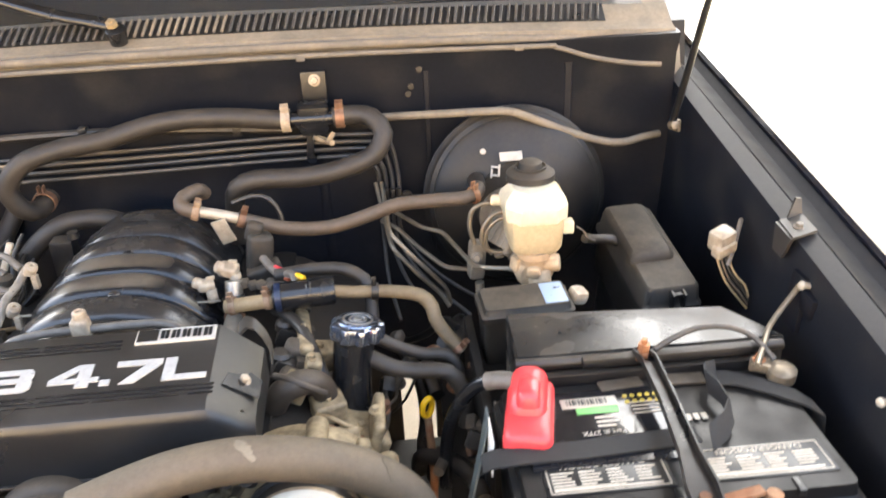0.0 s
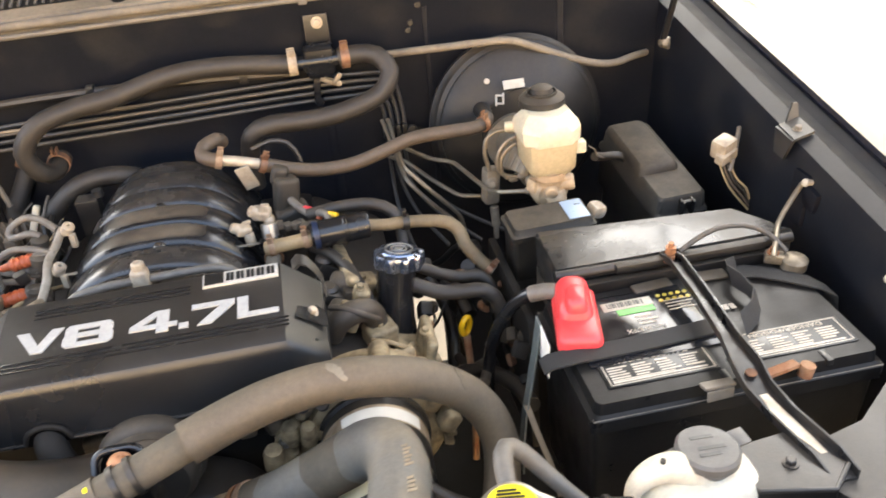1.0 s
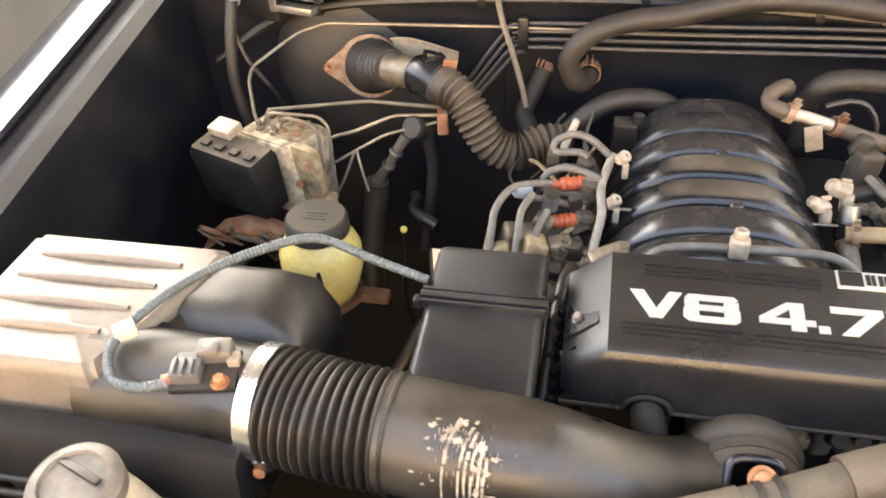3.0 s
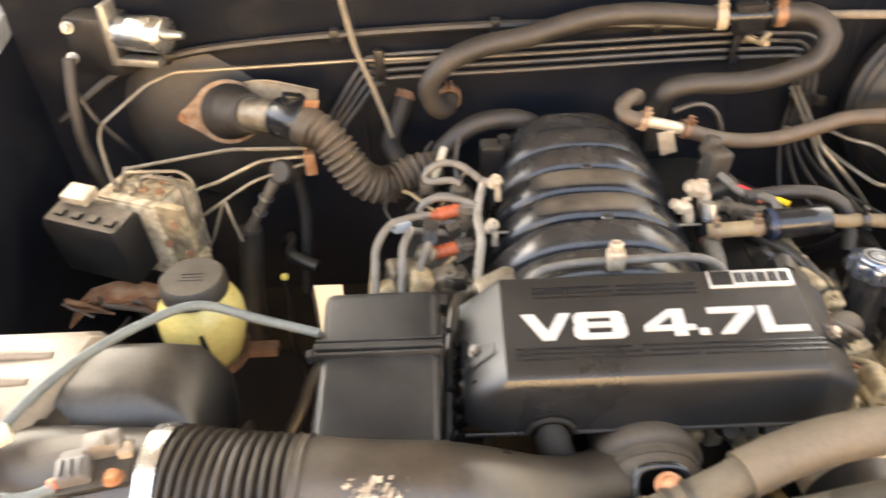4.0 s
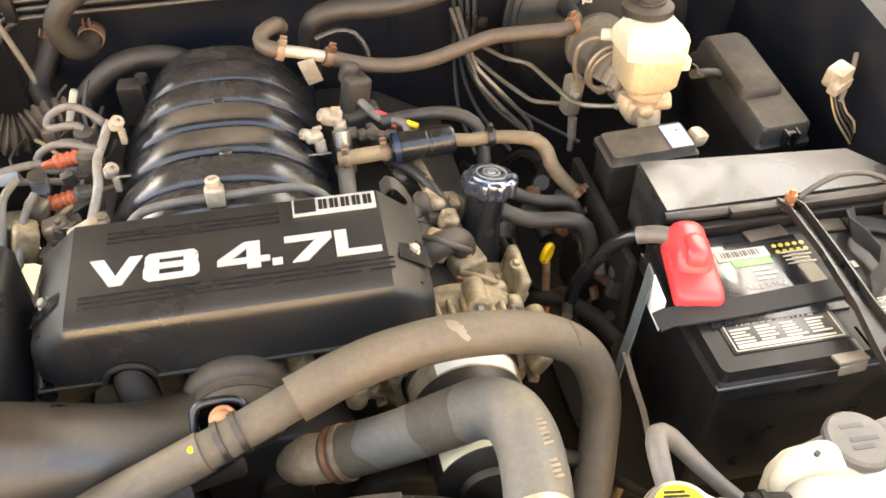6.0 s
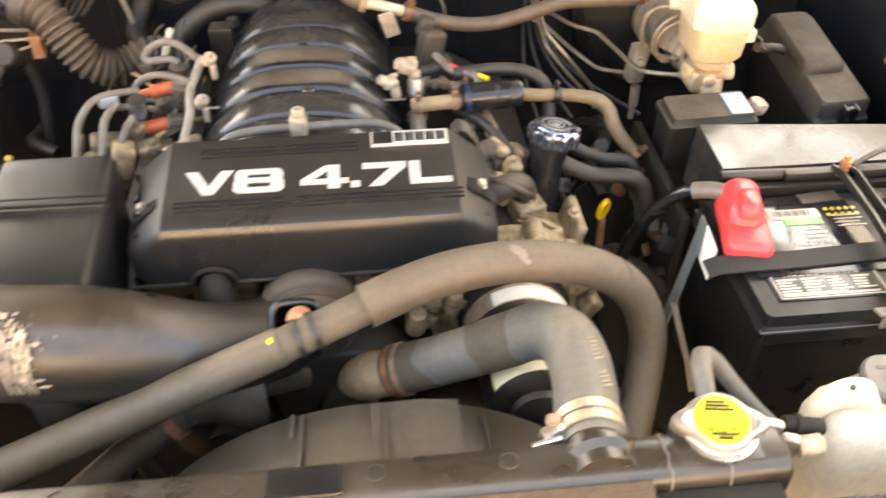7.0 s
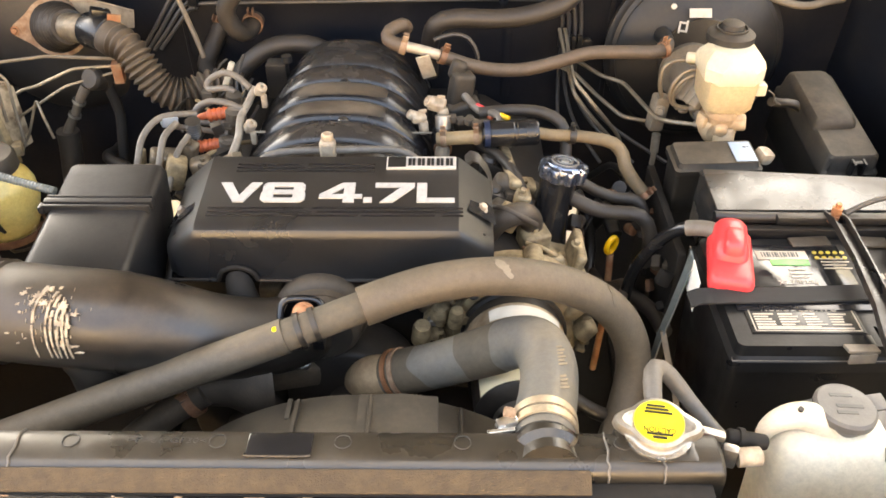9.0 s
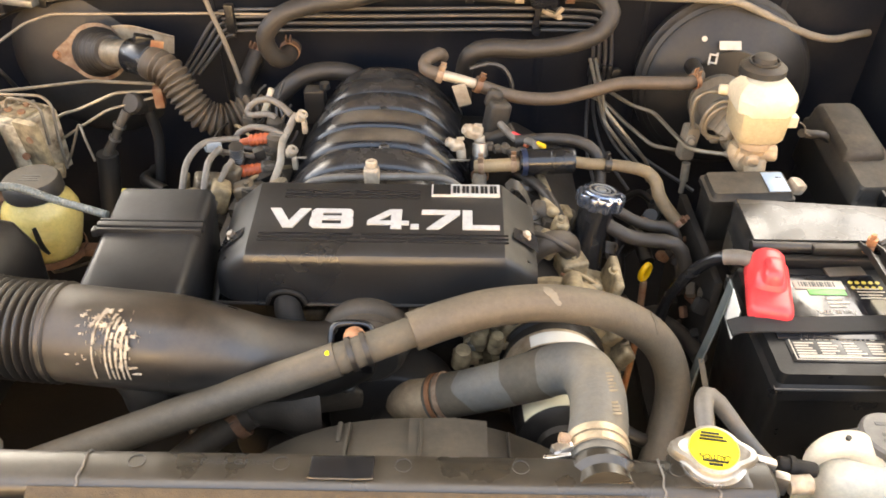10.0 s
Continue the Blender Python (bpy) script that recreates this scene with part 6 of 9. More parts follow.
for a in (25, 78, 128, 170):
    c, q = radians(a), V(0.232 + 0.108 * math.cos(radians(a)), 0.362, 0.916 + 0.108 * math.sin(radians(a)))
    bm = B()
    lathe(bm, q, (0, -1, 0.08), [(-0.02, 0.013), (0.018, 0.013), (0.020, 0.010)], 16)
    part("lug", bm, M_ALUTAN, alt)
    bm = B()
    bolt(bm, q + V(0, -0.02, 0.002), (0, -1, 0.08), 0.0055, 0.006)
    part("bolt", bm, M_COPPER if a in (25, 128) else M_STEEL, alt)
for k in range(5):
    bm = B()
    x = 0.09 + 0.022 * k
    cyl(bm, (x, 0.345, 0.98 + 0.01 * (k % 2)), (x, 0.325, 1.0), 0.008, n=12)
    part("stud", bm, M_DARK, eng)
for c, r, y0, y1 in (((0.02, 0.86), 0.085, 0.34, 0.27), ((-0.13, 0.80), 0.07, 0.34, 0.28), ((0.15, 0.80), 0.06, 0.30, 0.25)):
    bm = B()
    cyl(bm, (c[0], y0, c[1]), (c[0], y1, c[1]), r, n=36, bev=0.006)
    cyl(bm, (c[0], y1, c[1]), (c[0], y1 - 0.02, c[1]), r * 0.35, n=20)
    part("pulley", bm, M_DARK, eng)
lh = hose("lower_hose", "dark rubber hose low behind the radiator", [(-0.14, 0.20, 0.955), (-0.19, 0.18, 0.93), (-0.25, 0.15, 0.89), (-0.32, 0.12, 0.82)], 0.018, M_CUFF, 16)
spring_clamp(lh, (-0.155, 0.195, 0.945), (0.8, 0.3, 0.4), 0.0185, M_CLAMPRUST)
bm = B()
lathe(bm, (-0.075, 0.24, 0.94), (-0.8, -0.3, 0.1), [(0, 0.05), (0.02, 0.05), (0.05, 0.03), (0.09, 0.02)], 24)
part("thermostat_housing", bm, M_CUFF, eng)

# radiator details
bm = B()
box(bm, (0.329, 0.013, 1.0945), (0.070, 0.040, 0.0155), bev=0.005)
part("filler_block", bm, M_TANK, rad)
bm = B()
lathe(bm, (0.329, 0.018, 1.100), (0, -0.1, 1), [(0, 0.024), (0.012, 0.024), (0.013, 0.030), (0.016, 0.030), (0.017, 0.024)], 32)
part("filler_neck", bm, M_BRIGHT, rad)
bm = B()
m = pose(0.329, 0.018, 1.1165, 6, 0, -8)
def cap_loop(k, z):
    out = []
    for i in range(48):
        a = 2 * math.pi * i / 48
        r = 0.0265 + 0.0125 * max(0, math.cos(2 * a)) ** 4
        out.append(m @ V(k * r * math.cos(a), k * r * math.sin(a), z))
    return out
loft(bm, [cap_loop(0.96, -0.004), cap_loop(1.0, -0.002), cap_loop(1.0, 0.004), cap_loop(0.95, 0.0075), cap_loop(0.80, 0.0085), cap_loop(0.78, 0.008)])
rcap = part("cap", bm, M_STEEL, rad, "zinc radiator cap")
bm = B()
lathe(bm, m @ V(0, 0, 0.0075), m.to_3x3() @ V(0, 0, 1), [(0, 0.0215), (0.0016, 0.0215), (0.0018, 0.0)], 40)
part("label", bm, M_YLABEL, rcap, "yellow caution label")
mu, mv = m.to_3x3() @ V(-1, 0, 0), m.to_3x3() @ V(0, -1, 0)
text_part("caution_print", "CAUTION", m @ V(0.0135, -0.0065, 0.0094), mu, mv, 0.027, M_LABELK, rcap, height=0.0055, depth=0.0004)
bars("print", [(0.001 * k, 0.0034 * k, 0.024 - 0.004 * k, 0.0022) for k in range(3)] , m @ V(-0.0125, 0.0075, 0.0094), -mu, -mv, M_LABELK, rcap)
bars("print", [(0, 0, 0.012, 0.0026), (-0.005, 0.0036, 0.022, 0.002)], m @ V(-0.006, -0.018, 0.0094), -mu, -mv, M_LABELK, rcap)
hose("overflow_hose", "grey overflow hose from the radiator neck", [(0.334, 0.052, 1.105), (0.336, 0.075, 1.112), (0.343, 0.094, 1.110), (0.358, 0.097, 1.098), (0.380, 0.088, 1.072), (0.405, 0.072, 1.048), (0.425, 0.055, 1.035)], [0.008, 0.009, 0.009, 0.0085, 0.0075, 0.007, 0.007], M_OVERHOSE, 14, sleeve="hose")
bm = B()
box(bm, (0.385, 0.034, 1.088), (0.026, 0.009, 0.008), rot=(0, 10, -10), bev=0.003)
box(bm, (0.400, 0.02, 1.075), (0.014, 0.010, 0.024), rot=(0, 0, -20), bev=0.003)
part("bracket", bm, M_STEEL, rad)
bm = B()
lathe(bm, (0.407, 0.018, 1.075), (1, 0, 0.1), [(0, 0.009), (0.02, 0.009), (0.022, 0.006)], 14)
part("grommet", bm, M_IVORY, rad)
bm = B()
cyl(bm, (0.402, 0.040, 1.078), (0.440, 0.036, 1.073), 0.0075, n=16, bev=0.003)
ring(bm, (0.415, 0.0385, 1.0765), (1, -0.1, -0.13), 0.0078, 0.005, 0.002, 18)
part("rubber_block", bm, M_VOID, rad)
bm = B()
lathe(bm, (-0.335, 0.024, 1.096), (0, 0, 1), [(0, 0.020), (0.006, 0.014), (0.012, 0.010), (0.015, 0.009), (0.016, 0.005), (0.013, 0.0)], 20)
part("drain_boss", bm, M_SHROUD, rad)
bm = B()
box(bm, (-0.418, 0.018, 1.101), (0.056, 0.024, 0.010), bev=0.0045, seg=3)
box(bm, (-0.400, 0.006, 1.090), (0.006, 0.030, 0.028), bev=0.002)
part("side_mount", bm, M_SHROUD, rad)
bm = B()
lathe(bm, (-0.405, -0.004, 1.083), (-1, 0, 0), [(0, 0.010), (0.012, 0.010), (0.014, 0.006)], 16)
part("mount_bolt", bm, M_IVORY, rad)
bm = B()
box(bm, (-0.383, 0.0, 1.088), (0.012, 0.014, 0.010), rot=(0, -30, 0), bev=0.002)
part("mount_tab", bm, M_COPPER, rad)
for x in (-0.232, 0.285, 0.333):
    bm = B()
    line = [V(x + 0.001 * math.sin(9 * k), y * 1.015, 0.0006 + z) for k, (y, z) in enumerate(((0.03, 1.085), (0.026, 1.0972), (0.018, 1.1012), (0.004, 1.1016), (-0.006, 1.1003), (-0.0103, 1.0984), (-0.0137, 1.0955), (-0.0158, 1.0915), (-0.0166, 1.086), (-0.017, 1.070)))]
    tube(bm, line, 0.0011, n=6)
    part("mould_line", bm, M_OVERHOSE, rad)
for x in (-0.185, -0.055, 0.055, 0.16, 0.30):
    bm = B()
    ring(bm, (x, 0.012, 1.1016), (0, 0.05, 1), 0.007, 0.0012, 0.0008, 20)
    part("mould_mark", bm, M_STAMP, rad)
text_part("moulding", ">PA66-GF30<", V(-0.135, 0.010, 1.1012), V(1, 0, 0), V(0, 1, 0), 0.07, M_GREYSTAMP, rad, height=0.006, depth=0.0004)
# rail details
HOLES = [(-0.372, -0.044, 0.0085), (-0.305, -0.0466, 0.0055), (-0.001, -0.0467, 0.0055), (0.299, -0.0483, 0.0055)]
for x, y, r in HOLES:
    bm = B()
    lathe(bm, (x, y, 1.0820), (0, 0, 1), [(0, r), (0.0009, r)], 20)
    # no real opening: a black disc paints the hole's shade
    hole = part("hole", bm, M_HOLE, rail)
    bm = B()
    ring(bm, (x, y, 1.0828), (0, 0, 1), r, 0.0006, 0.0005, 20)
    part("rim", bm, M_DARKRUST, hole)
text_part("stamped_number", "00421", V(-0.252, -0.0575, 1.0827), V(1, 0, 0), V(0, 1, 0), 0.056, M_STAMP, rail, height=0.0105, depth=0.0003, bold=-0.022)
bm = B()
rnd = random.Random(3)
for k in range(26):
    x = rnd.choice((-0.36 + 0.1 * rnd.random(), -0.33 + 0.66 * rnd.random()))
    box(bm, (x, -0.0357 - 0.004 * (x + 0.2) + rnd.uniform(-0.001, 0.001), 1.0867), (rnd.uniform(0.002, 0.014), 0.0013, 0.0008), bev=0.0002)
part("chipped_edge", bm, M_RUSTPALE, rail)

# ---- heater hoses and valve on the firewall ----
hh = hose("heater_hose", "dusty grey heater hose looping to the valve", [(-0.190, 0.905, 1.120), (-0.198, 0.872, 1.110), (-0.212, 0.848, 1.122), (-0.222, 0.840, 1.160), (-0.191, 0.842, 1.198), (-0.137, 0.860, 1.211), (-0.078, 0.872, 1.216), (0.012, 0.882, 1.235), (0.100, 0.887, 1.236), (0.209, 0.895, 1.221)], 0.0155, M_RUBBER, 18)
spring_clamp(hh, (-0.193, 0.886, 1.117), (0, 1, 0.1), 0.016, M_CLAMPRUST)
spring_clamp(hh, (0.203, 0.894, 1.222), (1, 0, 0), 0.016, M_IVORY, w=0.014)
hh = hose("heater_hose", "dusty grey heater hose leaving the valve", [(0.278, 0.896, 1.222), (0.310, 0.892, 1.225), (0.338, 0.880, 1.222), (0.355, 0.862, 1.200), (0.335, 0.850, 1.169), (0.282, 0.840, 1.153), (0.226, 0.835, 1.147), (0.154, 0.830, 1.150), (0.122, 0.832, 1.137), (0.112, 0.842, 1.10), (0.11, 0.85, 1.04)], 0.0155, M_RUBBER, 18)
spring_clamp(hh, (0.288, 0.896, 1.222), (1, 0, 0), 0.016, M_CLAMPRUST, w=0.014)
hh = hose("heater_hose", "dusty heater hose below the firewall stub", [(-0.262, 0.955, 1.100), (-0.270, 0.938, 1.078), (-0.284, 0.915, 1.052), (-0.290, 0.895, 1.036), (-0.274, 0.868, 1.018), (-0.246, 0.840, 1.003), (-0.22, 0.81, 0.98)], 0.0155, M_RUBBER, 18)
spring_clamp(hh, (-0.264, 0.950, 1.093), (0.3, 0.6, 0.8), 0.016, M_CLAMPRUST)
hose("heater_hose", "dusty heater hose behind the manifold", [(-0.05, 0.87, 1.06), (-0.075, 0.858, 1.085), (-0.109, 0.850, 1.097), (-0.156, 0.840, 1.095), (-0.197, 0.830, 1.069), (-0.223, 0.820, 1.036), (-0.24, 0.81, 0.99)], 0.0155, M_RUBBER, 18)
hv = thing("heater_valve", (0.245, 0.92, 1.2), "black plastic heater valve bolted to the firewall", "valve")
bm = B()
loft(bm, [rrect(0.246, 0.905, w, d, 0.006, z) for z, w, d in ((1.195, 0.040, 0.03), (1.205, 0.050, 0.04), (1.240, 0.050, 0.036), (1.246, 0.044, 0.02))])
cyl(bm, (0.205, 0.897, 1.221), (0.285, 0.897, 1.221), 0.013, n=16)
part("body", bm, M_SHINYBLACK, hv)
bm = B()
box(bm, (0.250, 0.925, 1.262), (0.040, 0.006, 0.055), bev=0.006)
part("bracket", bm, M_BLACK, hv)
bm = B()
bolt(bm, (0.252, 0.922, 1.276), (0, -1, 0.1), 0.0065)
part("bolt", bm, M_IVORY, hv)
bm = B()
box(bm, (0.236, 0.905, 1.178), (0.012, 0.012, 0.055), rot=(0, 6, 0), bev=0.003)
cyl(bm, (0.236, 0.898, 1.152), (0.236, 0.912, 1.152), 0.008, n=14)
box(bm, (0.262, 0.892, 1.188), (0.03, 0.01, 0.008), rot=(0, 20, 0), bev=0.002)
part("lever", bm, M_SHINYBLACK, hv)
bm = B()
lathe(bm, (0.272, 0.886, 1.183), (0, -1, 0.2), [(0, 0.0045), (0.006, 0.0045)], 10)
box(bm, (0.258, 0.888, 1.186), (0.034, 0.004, 0.007), rot=(0, 24, 0), bev=0.0015)
box(bm, (0.270, 0.884, 1.192), (0.008, 0.006, 0.020), rot=(0, 40, 10), bev=0.0015)
part("lever_pin", bm, M_ALU, hv)
for x, y, z in ((-0.19, 0.955, 1.125), (-0.262, 0.958, 1.105)):
    bm = B()
    lathe(bm, (x, y - 0.004, z), (0, -1, 0), [(-0.02, 0.032), (0.0, 0.032), (0.006, 0.022), (0.008, 0.015)], 24)
    single("firewall_grommet", bm, M_BLACKDUST, "rubber grommet round a heater pipe", "grommet")

# ---- brake vacuum hose ----
vh = hose("vacuum_hose", "brown rubber brake vacuum hose", [(0.128, 0.764, 1.117), (0.160, 0.768, 1.103), (0.195, 0.770, 1.092), (0.235, 0.773, 1.086), (0.276, 0.775, 1.088), (0.325, 0.776, 1.101), (0.370, 0.775, 1.115), (0.432, 0.765, 1.121), (0.470, 0.759, 1.124), (0.490, 0.770, 1.128), (0.495, 0.80, 1.125)], 0.0108, M_BROWNHOSE, 16)
spring_clamp(vh, (0.134, 0.764, 1.115), (0.9, 0.1, -0.4), 0.0112, M_CLAMPRUST, w=0.010)
spring_clamp(vh, (0.484, 0.764, 1.126), (0.8, 0.4, 0.1), 0.0112, M_RUST, w=0.008)
vp = thing("vacuum_pipe", (0.1, 0.76, 1.1), "pale metal vacuum pipe with a bracket tab", "pipe")
bm = B()
tube(bm, [(0.064, 0.757, 1.137), (0.10, 0.760, 1.127), (0.136, 0.764, 1.114)], 0.0082, n=14)
part("pipe", bm, M_PALEMETAL, vp)
bm = B()
box(bm, (0.108, 0.750, 1.103), (0.022, 0.004, 0.042), rot=(12, -16, 0), bev=0.001)
part("tab", bm, M_PALEMETAL, vp)
vh = hose("vacuum_hose", "short brown rubber hose behind the manifold", [(0.078, 0.757, 1.134), (0.062, 0.759, 1.137), (0.048, 0.770, 1.140), (0.050, 0.785, 1.148), (0.070, 0.80, 1.152), (0.075, 0.815, 1.14)], 0.0108, M_BROWNHOSE, 16)
spring_clamp(vh, (0.072, 0.757, 1.135), (0.9, 0, -0.3), 0.0112, M_RUSTPALE, w=0.010)
hose("cable", "thin black cable loop", [(0.12, 0.78, 1.135), (0.15, 0.785, 1.142), (0.175, 0.785, 1.135), (0.19, 0.78, 1.11), (0.19, 0.775, 1.08)], 0.004, M_BLACK, 8, category="cable")

# ---- lines along the firewall ----
for k in range(4):
    z = 1.192 - 0.0125 * k
    y = 0.917 - 0.0005 * k
    hose("firewall_line", "dark coated hard line along the firewall", [(-0.40 + 0.012 * k, 0.895, 1.060 + 0.002 * k), (-0.372 + 0.012 * k, 0.905, 1.098), (-0.335 + 0.010 * k, 0.912, 1.15 - 0.006 * k), (-0.315 + 0.008 * k, y, z - 0.020 - 0.003), (-0.29, y, z - 0.014), (-0.05, y, z - 0.010), (0.18, y, z - 0.006), (0.30 + 0.014 * k, y, z - 0.008), (0.328 + 0.010 * (3 - k), y, z - 0.018), (0.340 + 0.011 * (3 - k), y, 1.12), (0.342 + 0.011 * (3 - k), 0.912, 1.075), (0.342 + 0.011 * (3 - k), 0.912, 1.0), (0.345 + 0.03 * (3 - k), 0.88, 0.93), (0.36 + 0.06 * (3 - k), 0.82, 0.88)], 0.0034, M_DARKLINE, 8, category="pipe", step=0.014)
bm = B()
tube(bm, [(-0.80, 0.90, 1.10), (-0.70, 0.918, 1.165), (-0.60, 0.921, 1.192), (-0.48, 0.921, 1.205), (-0.30, 0.921, 1.213), (-0.1, 0.921, 1.215), (0.1, 0.921, 1.205), (0.2, 0.921, 1.198)], 0.007, n=8)
wc = thing("wiring_conduit", (0, 0.92, 1.2), "dusty black wiring conduit along the firewall", "conduit")
part("sleeve", bm, M_BLACKDUST, wc)
for x, z in ((-0.62, 1.188), (-0.36, 1.211), (-0.12, 1.215), (0.12, 1.204)):
    bm = B()
    box(bm, (x, 0.922, z), (0.014, 0.018, 0.020), bev=0.003)
    part("clip", bm, M_BLACK, wc)
for x in (-0.296, 0.357):
    bm = B()
    if x < 0:
        box(bm, (x, 0.912, 1.165), (0.016, 0.014, 0.05), bev=0.003)
    else:
        for k in range(4):
            box(bm, (0.340 + 0.011 * k, 0.908, 1.076), (0.009, 0.012, 0.022), bev=0.002)
        lathe(bm, (0.386, 0.908, 1.074), (0, -1, 0), [(0, 0.009), (0.008, 0.009), (0.009, 0.004)], 14)
    single("line_clip", bm, M_BLACK, "black plastic clip holding the hard lines", "clip")
for pts in ([(0.360, 0.900, 1.050), (0.404, 0.830, 1.048), (0.436, 0.802, 1.050), (0.473, 0.700, 1.039), (0.486, 0.672, 1.049), (0.527, 0.664, 1.048)],
            [(0.340, 0.905, 1.030), (0.364, 0.860, 1.037), (0.396, 0.820, 1.018), (0.436, 0.773, 1.001), (0.478, 0.765, 0.997)],
            [(0.345, 0.905, 1.10), (0.352, 0.80, 1.055), (0.390, 0.78, 1.016), (0.420, 0.78, 0.981), (0.438, 0.78, 0.958), (0.443, 0.78, 0.93)],
            [(0.335, 0.905, 1.10), (0.354, 0.79, 1.034), (0.392, 0.78, 0.989), (0.428, 0.78, 0.950), (0.44, 0.77, 0.93)]):
    t = thing("brake_line", pts[0], "dusty steel brake line to the proportioning block", "pipe")
    bm = B()
    tube(bm, bent(pts, 0.012), 0.0035, n=8, raw=True)
    part("tube", bm, M_LINE, t)
VENT = [(0.3, 0.921, 1.206), (0.367, 0.912, 1.211), (0.45, 0.885, 1.218), (0.507, 0.868, 1.2225), (0.555, 0.862, 1.2215), (0.60, 0.865, 1.203), (0.655, 0.876, 1.176), (0.715, 0.888, 1.152), (0.755, 0.90, 1.144), (0.79, 0.915, 1.145), (0.825, 0.935, 1.142)]
hose("vent_pipe", "dusty tan pipe across the firewall above the booster", VENT, 0.0065, M_DUSTPIPE, 10, category="pipe")
hose("diagonal_rod", "thin dusty rod hanging ahead of the firewall", [(-0.345, 0.89, 1.31), (-0.329, 0.897, 1.201), (-0.31, 0.89, 1.145), (-0.293, 0.88, 1.092), (-0.285, 0.875, 1.06)], 0.0045, M_DUSTPIPE, 8, category="rod")

# ---- left bank wiring and injectors ----
lw = thing("injector_harness", (-0.2, 0.62, 1.02), "cluster of injector plugs and grey wrapped wiring on the engine", "wiring harness")
for c in ((-0.199, 0.630, 1.084), (-0.205, 0.580, 1.060)):
    bm = B()
    ribs = [(0.0, 0.006), (0.001, 0.0085)]
    for k in range(4):
        ribs += [(0.003 + 0.007 * k, 0.0095), (0.006 + 0.007 * k, 0.0095), (0.0068 + 0.007 * k, 0.0082), (0.0092 + 0.007 * k, 0.0082)]
    lathe(bm, V(*c) + V(-0.016, -0.003, -0.001), (1, 0.2, 0.08), ribs + [(0.032, 0.0065)], 18)
    plug = part("plug", bm, M_ORANGE, lw, "orange plug")
    bm = B()
    box(bm, V(*c) + V(0.024, 0.006, 0.0), (0.022, 0.018, 0.018), rot=(0, 6, 12), bev=0.003)
    part("socket", bm, M_GREYWRAP, plug)
    bm = B()
    lathe(bm, V(*c) + V(-0.030, -0.006, -0.002), (1, 0.2, 0.08), [(0, 0.003), (0.004, 0.005), (0.016, 0.006)], 12)
    part("boot", bm, M_ORANGE, plug)
for at in ((-0.186, 0.675, 1.082), (-0.178, 0.630, 1.078), (-0.180, 0.585, 1.055), (-0.20, 0.53, 1.05)):
    bm = B()
    lathe(bm, at, (0.2, -0.1, 1), [(-0.05, 0.012), (-0.01, 0.014), (0.0, 0.012), (0.012, 0.012), (0.014, 0.008)], 16)
    box(bm, V(*at) + V(0.002, 0, -0.008), (0.034, 0.024, 0.014), rot=(0, 0, 10), bev=0.003)
    part("injector", bm, M_DARKTAN, lw)
for at in ((-0.140, 0.660, 1.106), (-0.148, 0.600, 1.078)):
    bm = B()
    box(bm, at, (0.016, 0.014, 0.012), rot=(0, 15, 20), bev=0.005, seg=3)
    lathe(bm, V(*at) + V(0.002, 0, 0.003), (0.5, -0.3, 0.8), [(0, 0.0085), (0.006, 0.0085), (0.008, 0.0065), (0.008, 0.003), (0.004, 0.0025)], 14)
    box(bm, V(*at) + V(0.006, -0.004, -0.014), (0.008, 0.01, 0.02), bev=0.002)
    part("clip", bm, M_IVORY, lw, "ivory clip")
bm = B()
box(bm, (-0.211, 0.752, 1.085), (0.010, 0.012, 0.05), rot=(-15, 22, 0), bev=0.004)
part("tie", bm, M_WHITE, lw, "white cable tie")
for pts, r in (([(-0.155, 0.67, 1.105), (-0.180, 0.690, 1.116), (-0.205, 0.702, 1.115), (-0.228, 0.702, 1.102), (-0.226, 0.69, 1.094), (-0.195, 0.682, 1.100), (-0.183, 0.678, 1.095)], 0.0052),
               ([(-0.158, 0.635, 1.086), (-0.182, 0.640, 1.095), (-0.215, 0.645, 1.097), (-0.238, 0.642, 1.082), (-0.226, 0.632, 1.070), (-0.195, 0.625, 1.072), (-0.180, 0.62, 1.070)], 0.0048),
               ([(-0.185, 0.66, 1.085), (-0.21, 0.668, 1.086), (-0.235, 0.665, 1.077)], 0.0042),
               ([(-0.18, 0.60, 1.068), (-0.215, 0.605, 1.071), (-0.245, 0.605, 1.075), (-0.258, 0.595, 1.083)], 0.0045),
               ([(-0.150, 0.675, 1.105), (-0.158, 0.655, 1.090), (-0.163, 0.62, 1.085), (-0.160, 0.58, 1.075), (-0.165, 0.545, 1.062), (-0.17, 0.51, 1.05)], 0.0058),
               ([(-0.292, 0.48, 1.03), (-0.290, 0.520, 1.068), (-0.289, 0.555, 1.088), (-0.272, 0.582, 1.102), (-0.245, 0.600, 1.100), (-0.225, 0.61, 1.095)], 0.0048),
               ([(-0.262, 0.48, 1.03), (-0.258, 0.520, 1.072), (-0.256, 0.550, 1.092), (-0.245, 0.578, 1.098)], 0.0048),
               ([(-0.245, 0.49, 1.04), (-0.236, 0.53, 1.075), (-0.225, 0.56, 1.088)], 0.0045),
               ([(-0.19, 0.50, 1.05), (-0.197, 0.46, 1.06), (-0.202, 0.42, 1.045), (-0.205, 0.38, 1.03), (-0.207, 0.33, 1.00), (-0.205, 0.29, 0.97)], 0.008)):
    bm = B()
    tube(bm, pts, r, n=10, step=0.008)
    part("wrapped_wire", bm, M_PALEWRAP if pts[0][0] == -0.150 else M_GREYWRAP if r < 0.006 else M_BLACK, lw)
bm = B()
